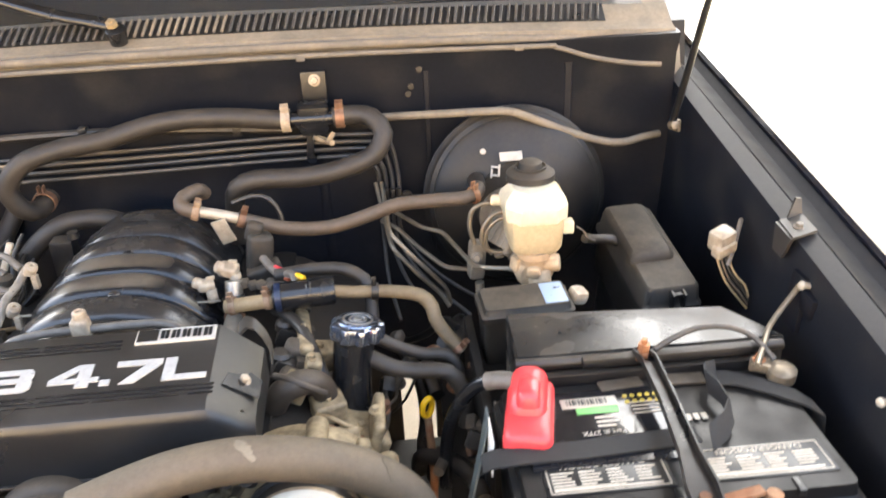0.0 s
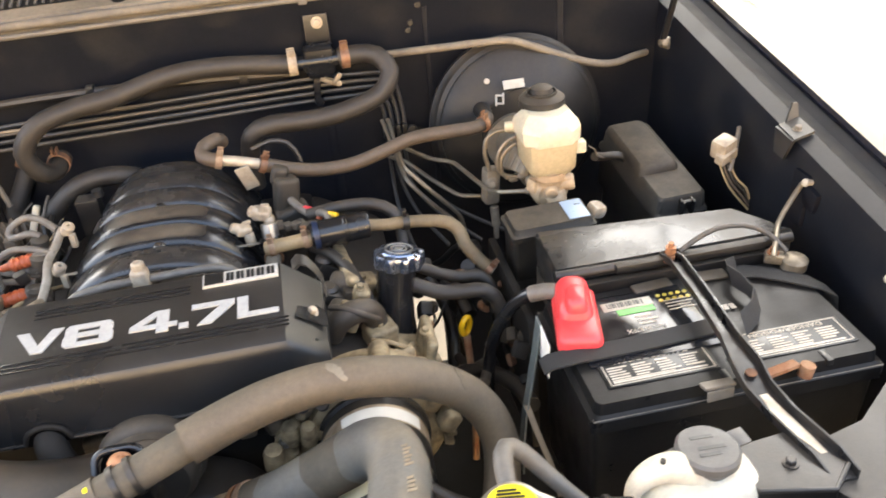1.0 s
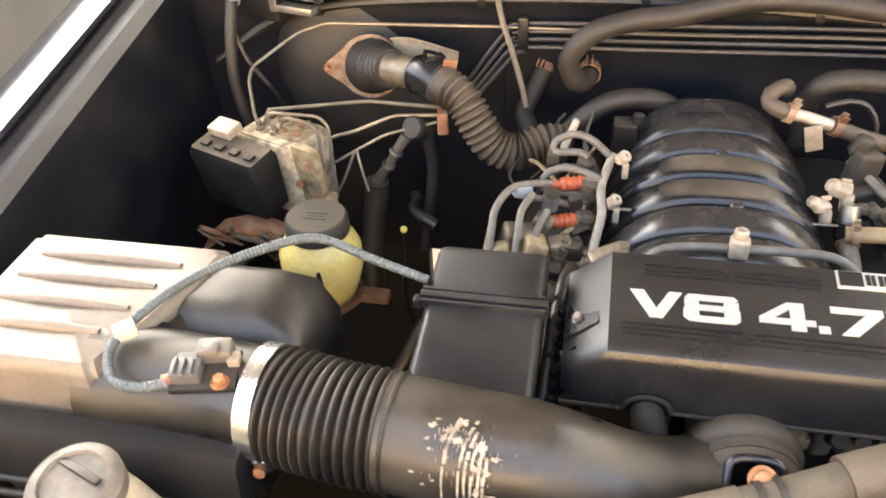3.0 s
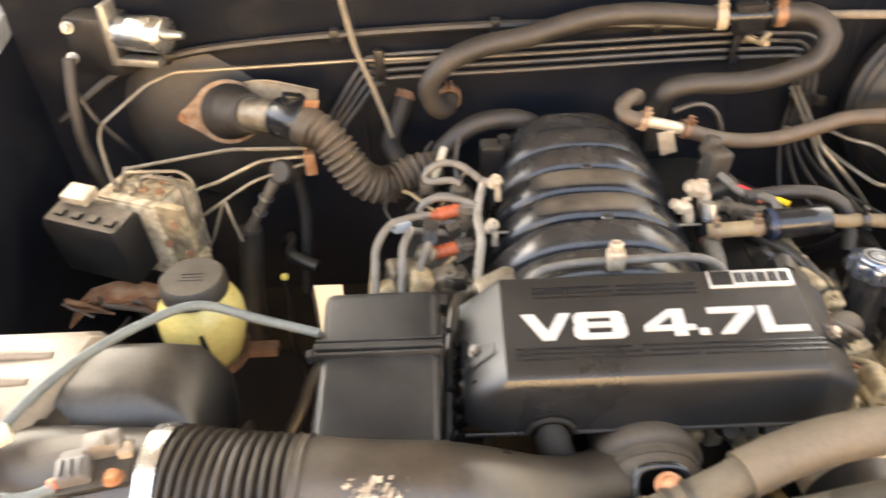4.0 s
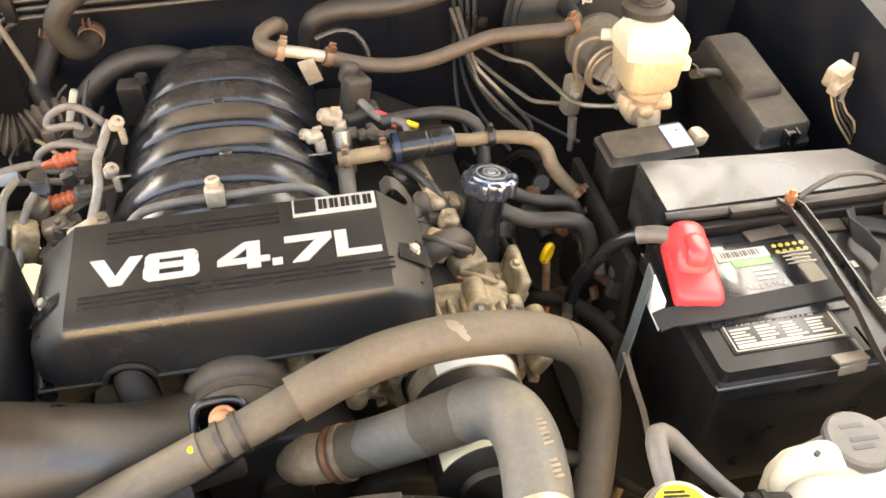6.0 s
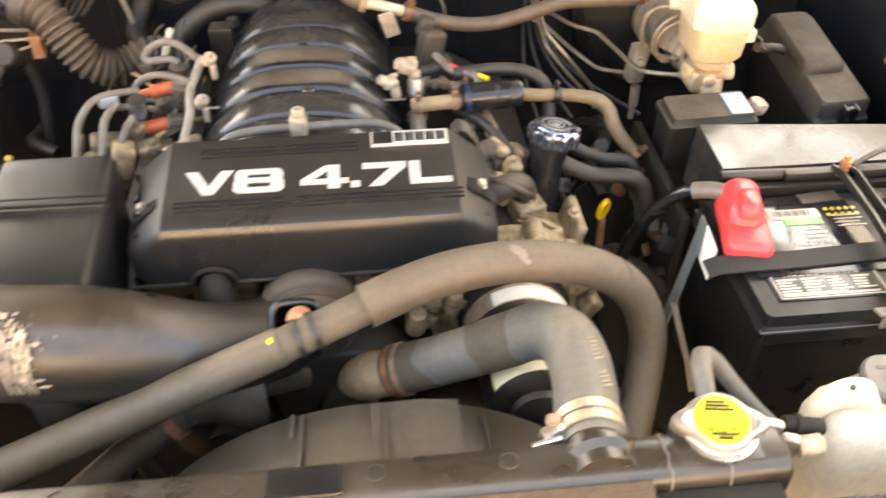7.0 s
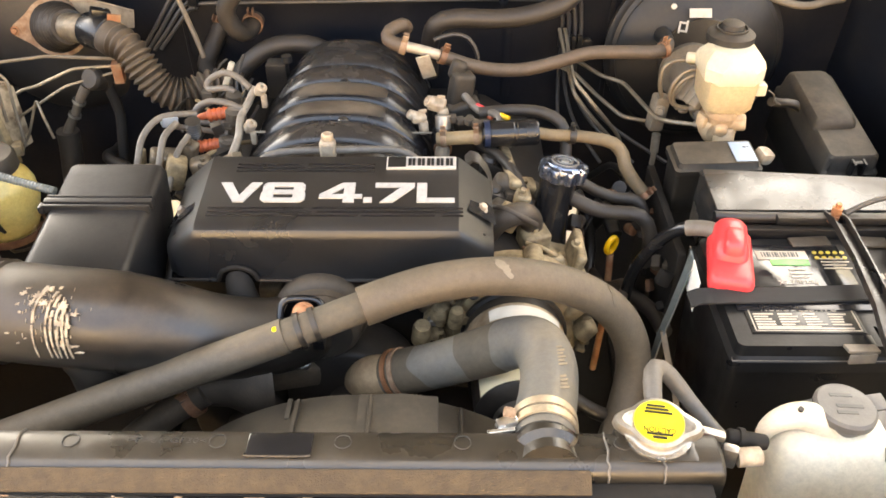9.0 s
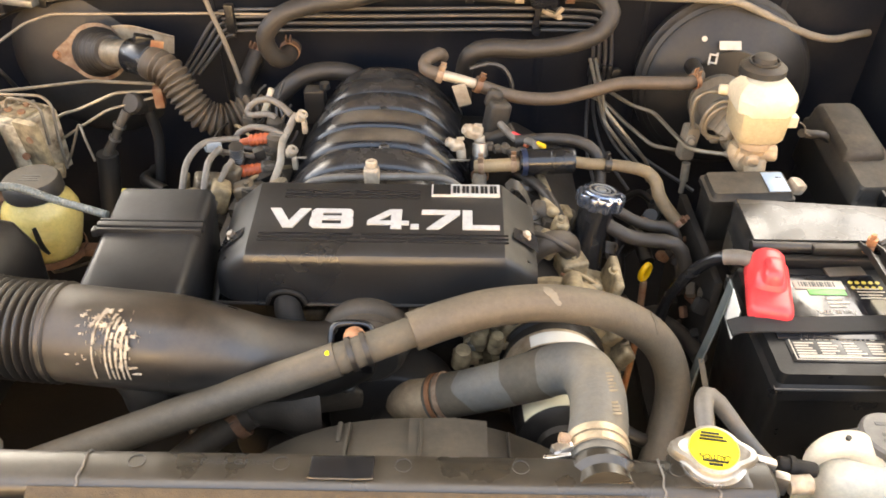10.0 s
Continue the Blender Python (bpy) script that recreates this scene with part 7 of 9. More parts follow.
box(bm, (-0.260, 0.592, 1.094), (0.024, 0.016, 0.016), rot=(0, 10, 30), bev=0.004)
part("connector", bm, M_PALEBLUE, lw, "pale grey connector")
bm = B()
tube(bm, [(-0.225, 0.585, 1.075), (-0.222, 0.580, 1.10)], 0.009, n=14, step=0.001, ridge=(0.004, 0.002))
part("spring_sleeve", bm, M_BLACK, lw)
for c, sz, rt in (((-0.240, 0.520, 1.052), (0.028, 0.034, 0.045), (0, 20, 15)), ((-0.272, 0.515, 1.035), (0.022, 0.026, 0.06), (0, -10, 0)), ((-0.296, 0.54, 1.045), (0.010, 0.024, 0.06), (0, 10, 0))):
    bm = B()
    box(bm, c, sz, rot=rt, bev=0.008, seg=3)
    part("tan_bracket", bm, M_ALUTAN, eng)
for c, sz, rt in (((-0.262, 0.540, 1.050), (0.040, 0.030, 0.050), (8, 14, 20)), ((-0.205, 0.535, 1.046), (0.030, 0.026, 0.040), (0, -12, 10)), ((-0.180, 0.528, 1.036), (0.024, 0.030, 0.036), (10, 10, 30)), ((-0.232, 0.565, 1.060), (0.026, 0.022, 0.034), (0, 20, -15))):
    bm = B()
    box(bm, c, sz, rot=rt, bev=0.007, seg=3)
    bolt(bm, V(*c) + V(0.004, -0.006, sz[2] / 2 - 0.001), (0.1, -0.3, 1), 0.0045)
    part("tan_bracket", bm, M_ALU, eng)
bm = B()
box(bm, (-0.150, 0.468, 1.098), (0.045, 0.025, 0.014), rot=(5, -15, 20), bev=0.006)
lathe(bm, (-0.135, 0.475, 1.102), (0, 0, 1), [(0, 0.008), (0.008, 0.007)], 6)
part("bracket", bm, M_ALU, eng)
rnd = random.Random(21)
for k in range(9):
    bm = B()
    p = V(-0.205 + 0.012 * rnd.random(), 0.44 - 0.016 * k, 1.05 - 0.006 * k)
    lathe(bm, p, (0.3, -1, 0.3), [(0, 0.008), (0.006, 0.010), (0.010, 0.007)], 10)
    part("harness_ring", bm, M_SHINYBLACK, lw)

rnd = random.Random(41)
for k in range(9):
    x, y = -0.235 + 0.06 * rnd.random(), 0.50 + 0.024 * k
    z = 1.035 + 0.03 * rnd.random() + 0.03 * (k / 8)
    bm = B()
    box(bm, (x, y, z), (rnd.uniform(0.016, 0.028), rnd.uniform(0.012, 0.018), rnd.uniform(0.012, 0.02)), rot=(rnd.uniform(-20, 20), rnd.uniform(-20, 20), rnd.uniform(-30, 30)), bev=0.003)
    part("black_plug", bm, (M_BLACK, M_BLACKDUST, M_DARKTAN)[k % 3], lw)
for k in range(10):
    p = V(-0.27 + 0.10 * rnd.random(), 0.49 + 0.2 * rnd.random(), 1.03 + 0.03 * rnd.random())
    pts = [p]
    for j in range(4):
        pts.append(pts[-1] + V(rnd.uniform(-0.02, 0.03), rnd.uniform(0.01, 0.035), rnd.uniform(-0.015, 0.022)))
    bm = B()
    tube(bm, pts, rnd.uniform(0.0018, 0.0035), n=8)
    part("thin_wire", bm, (M_BLACK, M_TANPIPE, M_BLACKDUST)[k % 3], lw)

# manifold pipe with its clip and small bits
mp = thing("breather_pipe", (-0.01, 0.475, 1.12), "dusty grey breather pipe with an ivory clip", "pipe")
bm = B()
tube(bm, [(-0.118, 0.462, 1.078), (-0.108, 0.470, 1.096), (-0.094, 0.476, 1.107), (-0.06, 0.478, 1.1125), (-0.01, 0.478, 1.1145), (0.05, 0.478, 1.1155), (0.082, 0.476, 1.1145), (0.102, 0.470, 1.106), (0.115, 0.462, 1.09)], 0.0052, n=12)
part("pipe", bm, M_GREYWRAP, mp)
bm = B()
box(bm, (-0.0135, 0.477, 1.117), (0.021, 0.017, 0.026), bev=0.005, seg=3)
lathe(bm, (-0.0135, 0.480, 1.126), (0, 0, 1), [(0, 0.0085), (0.011, 0.0078), (0.013, 0.005), (0.010, 0.004)], 16)
part("clip", bm, M_IVORY, mp)
for at in ((-0.014, 0.685, 1.108), (-0.005, 0.575, 1.104)):
    bm = B()
    lathe(bm, at, (0, 0, 1), [(-0.01, 0.009), (0.002, 0.008), (0.004, 0.006)], 14)
    part("screw_boss", bm, M_MANI, man)
bm = B()
box(bm, (-0.135, 0.775, 1.07), (0.034, 0.03, 0.06), bev=0.004)
lathe(bm, (-0.118, 0.775, 1.10), (0, 0, 1), [(0, 0.009), (0.01, 0.008), (0.01, 0.005)], 14)
part("side_port", bm, M_BLACK, man)
bm = B()
cyl(bm, (-0.155, 0.60, 1.07), (0.12, 0.60, 1.07), 0.0016, n=6)
cyl(bm, (-0.14, 0.598, 1.072), (-0.11, 0.598, 1.072), 0.002, n=6)
part("cross_rod", bm, M_LINE, man)

# ---- right bank: sensors, valve canister, oil filler ----
rb = thing("purge_valve", (0.24, 0.585, 1.07), "black vacuum valve canister with tan hoses", "valve")
bm = B()
lathe(bm, (0.192, 0.582, 1.078), (1, 0.06, 0.02), [(0, 0.014), (0.002, 0.0172), (0.012, 0.0180), (0.013, 0.0190), (0.046, 0.0190), (0.047, 0.0198), (0.051, 0.0198), (0.052, 0.0190), (0.078, 0.0190), (0.082, 0.0172), (0.083, 0.008)], 32)
part("canister", bm, M_SHINYBLACK, rb)
bm = B()
ring(bm, (0.200, 0.5825, 1.078), (1, 0.06, 0.02), 0.0190, 0.008, 0.001, 32)
part("blue_collar", bm, M_BLUE, rb)
bm = B()
cyl(bm, (0.128, 0.592, 1.064), (0.195, 0.583, 1.074), 0.010, n=16)
part("tan_hose", bm, M_TANPIPE, rb)
for x, y, z in ((0.138, 0.591, 1.0655), (0.186, 0.585, 1.073)):
    spring_clamp(rb, (x, y, z), (1, -0.1, 0.1), 0.0104, M_RUSTPALE, w=0.008)
th = hose("tan_hose", "tan rubber hose bending down towards the fender", [(0.272, 0.587, 1.078), (0.30, 0.593, 1.070), (0.323, 0.600, 1.066), (0.36, 0.602, 1.060), (0.388, 0.600, 1.053), (0.402, 0.590, 1.040), (0.405, 0.578, 1.028), (0.418, 0.565, 1.010), (0.439, 0.550, 0.990)], [0.0085, 0.0088, 0.0088, 0.009, 0.0095, 0.0098, 0.0098, 0.0098, 0.0098], M_TANHOSE, 16)
bm = B()
ring(bm, (0.326, 0.600, 1.0655), (1, 0.05, -0.1), 0.0098, 0.010, 0.002, 18)
box(bm, (0.326, 0.600, 1.08), (0.006, 0.010, 0.012), bev=0.002)
part("clip", bm, M_BLACK, th)
spring_clamp(th, (0.434, 0.553, 0.994), (0.6, -0.4, -0.6), 0.0112, M_CLAMPRUST, w=0.008)
hose("dark_hose", "dark rubber hose behind the valve canister", [(0.19, 0.645, 1.078), (0.24, 0.645, 1.083), (0.285, 0.642, 1.081), (0.312, 0.630, 1.070), (0.320, 0.615, 1.05), (0.32, 0.60, 1.02)], 0.009, M_RUBBER, 14)
hose("dark_hose", "dark rubber hose beside the oil filler", [(0.285, 0.515, 1.03), (0.318, 0.500, 1.024), (0.345, 0.493, 1.012), (0.371, 0.490, 1.007), (0.412, 0.480, 1.008), (0.43, 0.475, 0.98), (0.432, 0.47, 0.93)], 0.0105, M_RUBBER, 14)
hose("dark_hose", "dark rubber hose beside the oil filler", [(0.30, 0.54, 1.04), (0.329, 0.530, 1.033), (0.358, 0.530, 1.015), (0.387, 0.530, 1.004), (0.415, 0.527, 1.002), (0.428, 0.52, 0.985), (0.43, 0.51, 0.95)], 0.0085, M_RUBBER, 14)
oc = thing("oil_filler", (0.295, 0.5, 0.95), "black oil filler neck with a chrome-edged cap", "oil filler")
bm = B()
tube(bm, [(0.285, 0.485, 0.935), (0.287, 0.490, 0.97), (0.292, 0.497, 1.02), (0.300, 0.504, 1.062)], [0.030, 0.026, 0.024, 0.027], n=24)
part("neck", bm, M_SHINYBLACK, oc)
bm = B()
lathe(bm, (0.283, 0.483, 0.925), (0.1, 0.1, 1), [(0, 0.034), (0.006, 0.036), (0.012, 0.036), (0.014, 0.03)], 28)
part("seal_ring", bm, M_SHINYBLACK, oc)
m = pose(0.303, 0.504, 1.068, -9, 8, 0)
bm = B()
loft(bm, turned([[V(k * (0.0330 + 0.0020 * math.tanh(2.0 * math.cos(9 * a))) * math.cos(a), k * (0.0330 + 0.0020 * math.tanh(2.0 * math.cos(9 * a))) * math.sin(a), z) for a in [2 * math.pi * i / 108 for i in range(108)]] for k, z in ((0.84, -0.012), (0.97, -0.010), (1.0, -0.006), (1.0, 0.004), (0.965, 0.008), (0.84, 0.0105))], m))
ocap = part("cap", bm, M_OILCAP, oc, "scuffed dark chrome-edged cap")
bm = B()
lathe(bm, m @ V(0, 0, 0.010), m.to_3x3() @ V(0, 0, 1), [(0, 0.027), (0.0025, 0.026), (0.003, 0.0)], 32)
disc = part("disc", bm, M_OILCAP, ocap)
bm = B()
for r in (0.009, 0.017):
    ring(bm, m @ V(0, 0, 0.0132), m.to_3x3() @ V(0, 0, 1), r, 0.0012, 0.0022, 28)
lathe(bm, m @ V(0, 0, 0.0128), m.to_3x3() @ V(0, 0, 1), [(0, 0.0055), (0.001, 0.005)], 16)
part("markings", bm, M_STEEL, ocap)

rs = thing("coolant_sensors", (0.13, 0.62, 1.05), "ivory sensor elbows on a dark pipe union", "sensor")
for at, sc, turn in (((0.127, 0.650, 1.090), 1.0, -12), ((0.100, 0.620, 1.084), 0.85, 18)):
    bm = B()
    box(bm, at, (0.026 * sc, 0.022 * sc, 0.016 * sc), rot=(8, 10, turn), bev=0.005, seg=3)
    lathe(bm, V(*at) + V(-0.008 * sc, -0.002, 0.004), (-0.8, -0.2, 0.5), [(0, 0.009 * sc), (0.008, 0.0085 * sc), (0.010, 0.006 * sc), (0.006, 0.004 * sc)], 16)
    cyl(bm, V(*at) + V(0.008 * sc, -0.004, -0.004), V(*at) + V(0.010 * sc, -0.008, -0.026 * sc), 0.0085 * sc, n=14, bev=0.001)
    box(bm, V(*at) + V(0.006, 0.006, 0.009 * sc), (0.012, 0.004, 0.005), rot=(0, 0, turn), bev=0.001)
    part("elbow", bm, M_IVORY, rs)
bm = B()
cyl(bm, (0.136, 0.625, 1.085), (0.136, 0.615, 1.06), 0.012, n=14)
part("grey_union", bm, M_STEEL, rs)
bm = B()
lathe(bm, (0.136, 0.612, 1.07), (0, -0.25, -1), [(0, 0.016), (0.02, 0.017), (0.03, 0.013)], 16)
part("collar", bm, M_SHINYBLACK, rs)
bm = B()
tube(bm, [(0.136, 0.605, 1.045), (0.135, 0.585, 1.045), (0.134, 0.555, 1.04), (0.134, 0.53, 1.02)], 0.011, n=14)
part("grey_hose", bm, M_RADHOSE, rs)
spring_clamp(rs, (0.136, 0.597, 1.046), (0, 1, 0.1), 0.0115, M_CLAMPRUST, w=0.008)
bm = B()
for k in range(5):
    box(bm, (0.150 + 0.012 * k, 0.625 - 0.004 * k, 1.080 - 0.002 * (k % 2)), (0.012, 0.014, 0.010), rot=(0, 0, 20 * k), bev=0.002)
part("bracket", bm, M_DARKTAN, rs)
rp = thing("small_plugs", (0.2, 0.66, 1.08), "small red and yellow plugs on black wiring", "plug")
for c, mt in (((0.193, 0.662, 1.080), M_RED), ((0.204, 0.640, 1.077), M_ORANGE), ((0.227, 0.618, 1.088), M_YELLOW)):
    bm = B()
    cyl(bm, V(*c) - V(0.006, -0.006, 0.001), V(*c) + V(0.006, -0.006, -0.001), 0.0038, n=14, bev=0.001)
    part("plug", bm, mt, rp)
for pts in ([(0.15, 0.72, 1.09), (0.17, 0.69, 1.082), (0.19, 0.66, 1.075), (0.219, 0.624, 1.085), (0.222, 0.60, 1.065)], [(0.16, 0.71, 1.06), (0.185, 0.66, 1.05), (0.21, 0.62, 1.04)]):
    bm = B()
    tube(bm, pts, 0.006, n=10)
    part("wire", bm, M_GREYWRAP, rp)
bm = B()
for c, sz, rt in (((0.163, 0.705, 1.085), (0.035, 0.03, 0.06), (0, 10, 20)), ((0.172, 0.69, 1.05), (0.05, 0.03, 0.05), (0, -15, 10)), ((0.158, 0.715, 1.115), (0.025, 0.02, 0.03), (0, 20, 0))):
    box(bm, c, sz, rot=rt, bev=0.008, seg=3)
single("rear_casting", bm, M_CAPDUST, "grimy casting behind the manifold", "engine part")
for c, sz, rt in (((0.225, 0.515, 1.03), (0.04, 0.03, 0.04), (10, 20, 0)), ((0.245, 0.49, 1.0), (0.03, 0.04, 0.04), (0, 0, 25)), ((0.252, 0.46, 1.0), (0.025, 0.05, 0.025), (0, 15, 20)), ((0.215, 0.47, 1.02), (0.03, 0.04, 0.03), (0, 30, 0))):
    bm = B()
    box(bm, c, sz, rot=rt, bev=0.012, seg=3)
    part("casting", bm, M_DARKTAN, eng)
bm = B()
tube(bm, [(0.200, 0.432, 1.015), (0.212, 0.428, 1.036), (0.230, 0.430, 1.045), (0.248, 0.438, 1.040), (0.258, 0.450, 1.020), (0.260, 0.458, 0.99)], 0.0155, n=18, step=0.006)
part("bent_hose", bm, M_CUFF, eng)
bm = B()
loft(bm, [[V(x, y, z), V(x + 0.001, y - 0.014, z - 0.007), V(x + 0.003, y - 0.014, z - 0.010), V(x + 0.003, y + 0.001, z - 0.003)] for x, y, z in ((0.166, 0.479, 1.106), (0.174, 0.483, 1.112), (0.183, 0.482, 1.109), (0.192, 0.477, 1.099), (0.199, 0.470, 1.086), (0.201, 0.462, 1.072))])
single("heat_shield_corner", bm, M_TRAY, "glossy grey plastic corner behind the engine cover", "cover")
rnd = random.Random(77)
for y in (0.50, 0.575, 0.65):
    bm = B()
    box(bm, (0.212, y, 1.022), (0.040, 0.034, 0.030), rot=(0, 28, rnd.uniform(-8, 8)), bev=0.006)
    lathe(bm, (0.204, y, 1.034), (0.2, -0.1, 1), [(0, 0.014), (0.010, 0.0135), (0.014, 0.009)], 16)
    coil = part("ignition_coil", bm, M_BLACKDUST, eng)
    bm = B()
    box(bm, (0.232, y - 0.006, 1.030), (0.020, 0.016, 0.014), rot=(0, 20, 15), bev=0.003)
    part("plug", bm, (M_DARKTAN, M_GREYCONN, M_DARKTAN)[int(y * 100) % 3], coil)
for c, sz, rt in (((0.232, 0.545, 1.045), (0.018, 0.10, 0.014), (0, 20, 8)), ((0.252, 0.530, 1.015), (0.034, 0.030, 0.034), (12, 20, 25)), ((0.226, 0.445, 1.030), (0.030, 0.026, 0.034), (0, 24, -10)), ((0.262, 0.445, 0.995), (0.040, 0.034, 0.030), (6, 0, 20)), ((0.246, 0.480, 1.035), (0.020, 0.022, 0.030), (20, 10, 10)), ((0.300, 0.440, 0.955), (0.060, 0.060, 0.030), (0, 24, 8)), ((0.318, 0.43, 0.975), (0.014, 0.07, 0.05), (0, 16, 0))):
    bm = B()
    box(bm, c, sz, rot=rt, bev=0.006, seg=3)
    bolt(bm, V(*c) + V(0, -0.004, sz[2] / 2 - 0.001), (0.15, -0.2, 1), 0.0048)
    part("casting", bm, M_ALUTAN, eng)
for pts, r, mt in (([(0.19, 0.60, 1.05), (0.215, 0.57, 1.052), (0.235, 0.53, 1.05), (0.25, 0.495, 1.035), (0.262, 0.47, 1.01)], 0.0075, M_RUBBER),
                   ([(0.205, 0.44, 1.052), (0.222, 0.425, 1.056), (0.245, 0.420, 1.046), (0.262, 0.430, 1.028)], 0.0045, M_CUFF),
                   ([(0.25, 0.42, 1.005), (0.268, 0.405, 1.010), (0.288, 0.40, 1.000), (0.30, 0.41, 0.985)], 0.0030, M_TANPIPE),
                   ([(0.245, 0.415, 1.002), (0.266, 0.398, 1.004), (0.286, 0.394, 0.994), (0.302, 0.404, 0.978)], 0.0024, M_RUST),
                   ([(0.262, 0.56, 1.01), (0.272, 0.53, 1.02), (0.274, 0.50, 1.01), (0.268, 0.47, 0.99)], 0.0065, M_DARKTAN)):
    bm = B()
    tube(bm, pts, r, n=10, step=0.006)
    part("wire", bm, mt, eng)
bm = B()
bolt(bm, (0.327, 0.470, 0.965), (0.3, -0.2, 1), 0.006, 0.014)
part("bolt", bm, M_CLAMPRUST, oc)

# dipstick
ds = thing("dipstick", (0.385, 0.5, 0.9), "yellow dipstick handle on a rusty tube", "dipstick")
bm = B()
m = Matrix.Translation((0.384, 0.500, 0.940)) @ Matrix.Rotation(radians(35), 4, "Z") @ Matrix.Rotation(radians(8), 4, "X")
lp = []
for k in range(25):
    a = 2 * math.pi * k / 24
    c = V(0.0085 * math.cos(a), 0, 0.015 * math.sin(a))
    d = V(math.cos(a), 0, math.sin(a))
    lp.append([m @ (c + d * 0.004 * math.cos(b) + V(0, 0.0045 * math.sin(b), 0)) for b in [2 * math.pi * j / 8 for j in range(8)]])
loft(bm, lp, cap=False)
part("handle", bm, M_YELLOW, ds)
bm = B()
tube(bm, [(0.384, 0.499, 0.924), (0.385, 0.498, 0.905), (0.386, 0.495, 0.87), (0.387, 0.49, 0.82), (0.38, 0.48, 0.7)], 0.0055, n=10)
part("tube", bm, M_RUST, ds)

# ---- brake booster front, master cylinder and lines ----
bm = B()
box(bm, (0.552, 0.832, 1.158), (0.036, 0.002, 0.015), rot=(-38, 0, 0), bev=0.0006)
part("sticker", bm, M_LABELW, boo, "white sticker")
bm = B()
lathe(bm, (0.508, 0.835, 1.168), (0, -1, 0.7), [(0, 0.005), (0.0012, 0.004)], 12)
for k in range(2):
    box(bm, (0.520 + 0.012 * k, 0.826, 1.136 + 0.002 * k), (0.003, 0.002, 0.018), rot=(-30, 10, 0), bev=0)
    box(bm, (0.526, 0.826, 1.130 + 0.014 * k), (0.014, 0.002, 0.003), rot=(-30, 10, 0), bev=0)
part("paint_mark", bm, M_LABELW, boo)
bm = B()
cyl(bm, (0.495, 0.83, 1.122), (0.494, 0.79, 1.126), 0.014, 0.012, n=16)
part("check_valve", bm, M_BLACK, boo)
mc = thing("master_cylinder", (0.53, 0.7, 1.05), "dusty cast master cylinder with brake line unions", "master cylinder")
bm = B()
cyl(bm, (0.548, 0.83, 1.058), (0.550, 0.655, 1.060), 0.024, n=24, bev=0.004)
for k in range(4):
    ring(bm, (0.549, 0.70 + 0.022 * k, 1.060), (0, 1, 0), 0.0245, 0.007, 0.003, 24)
part("body", bm, M_DUSTPIPE, mc)
bm = B()
lathe(bm, (0.552, 0.672, 1.060), (0.05, -1, -0.15), [(0, 0.026), (0.018, 0.029), (0.034, 0.028), (0.042, 0.022), (0.044, 0.0)], 24)
cyl(bm, (0.556, 0.640, 1.066), (0.588, 0.632, 1.070), 0.0125, n=16, bev=0.003)
cyl(bm, (0.558, 0.634, 1.060), (0.560, 0.624, 1.030), 0.017, 0.015, n=18, bev=0.003)
box(bm, (0.533, 0.645, 1.066), (0.024, 0.020, 0.020), rot=(0, 10, 20), bev=0.005)
part("front_casting", bm, M_OUTLET, mc, "tan stained front casting")
bm = B()
lathe(bm, (0.548, 0.825, 1.06), (0, -1, 0.05), [(0, 0.05), (0.01, 0.05), (0.012, 0.035), (0.05, 0.03)], 28)
part("flange", bm, M_DUSTPIPE, mc)
bm = B()
for k in range(4):
    loft(bm, turned([rrect(0, 0, 0.016, 0.017, 0.005, z) for z in (-0.020, 0.020)], pose(0.513 + 0.005 * k, 0.722 - 0.017 * k, 1.085 + 0.003 * k, 0, 34, 20)))
part("valve_body", bm, M_DUSTPIPE, mc)
for at in ((0.504, 0.697, 1.1385), (0.517, 0.688, 1.0635), (0.521, 0.664, 1.049), (0.505, 0.70, 1.055)):
    bm = B()
    lathe(bm, at, (0.9, -0.3, 0.2), [(0, 0.004), (0.004, 0.0065), (0.012, 0.0065), (0.014, 0.005)], 6)
    part("union_nut", bm, M_DUSTPIPE, mc)
for pts in ([(0.508, 0.697, 1.1385), (0.487, 0.70, 1.139), (0.471, 0.70, 1.128), (0.468, 0.70, 1.102), (0.475, 0.70, 1.075)],
            [(0.530, 0.69, 1.131), (0.502, 0.69, 1.126), (0.486, 0.69, 1.104), (0.484, 0.69, 1.079), (0.496, 0.69, 1.066), (0.520, 0.688, 1.063)],
            [(0.530, 0.69, 1.121), (0.506, 0.69, 1.116), (0.491, 0.69, 1.098), (0.490, 0.69, 1.075), (0.500, 0.69, 1.062)]):
    t = thing("brake_line", pts[0], "bent steel brake line at the master cylinder", "pipe")
    bm = B()
    tube(bm, bent(pts, 0.010), 0.0034, n=10, raw=True)
    part("tube", bm, M_LINE, t)
bm = B()
box(bm, (0.481, 0.728, 1.035), (0.024, 0.026, 0.060), rot=(0, 5, 10), bev=0.006)
lathe(bm, (0.481, 0.716, 1.045), (-0.2, -1, 0.2), [(0, 0.009), (0.006, 0.009), (0.007, 0.006), (0.012, 0.005)], 12)
cyl(bm, (0.484, 0.722, 0.998), (0.485, 0.720, 0.965), 0.007, n=12)
cyl(bm, (0.485, 0.720, 0.965), (0.485, 0.722, 0.94), 0.0045, n=10)
single("proportioning_block", bm, M_DUSTPIPE, "dusty brake proportioning block", "valve")
# reservoir details
bm = B()
lathe(bm, (0.554, 0.680, 1.1965), (0, 0, 1), [(0, 0.0225), (0.003, 0.0225), (0.003, 0.0205), (0.0, 0.0205)], 28, cap=False)
part("cap_ring", bm, M_CAPDUST, res)
bm = B()
box(bm, (0.599, 0.640, 1.122), (0.016, 0.018, 0.018), bev=0.003)
part("sensor_port", bm, M_CREAM, res)
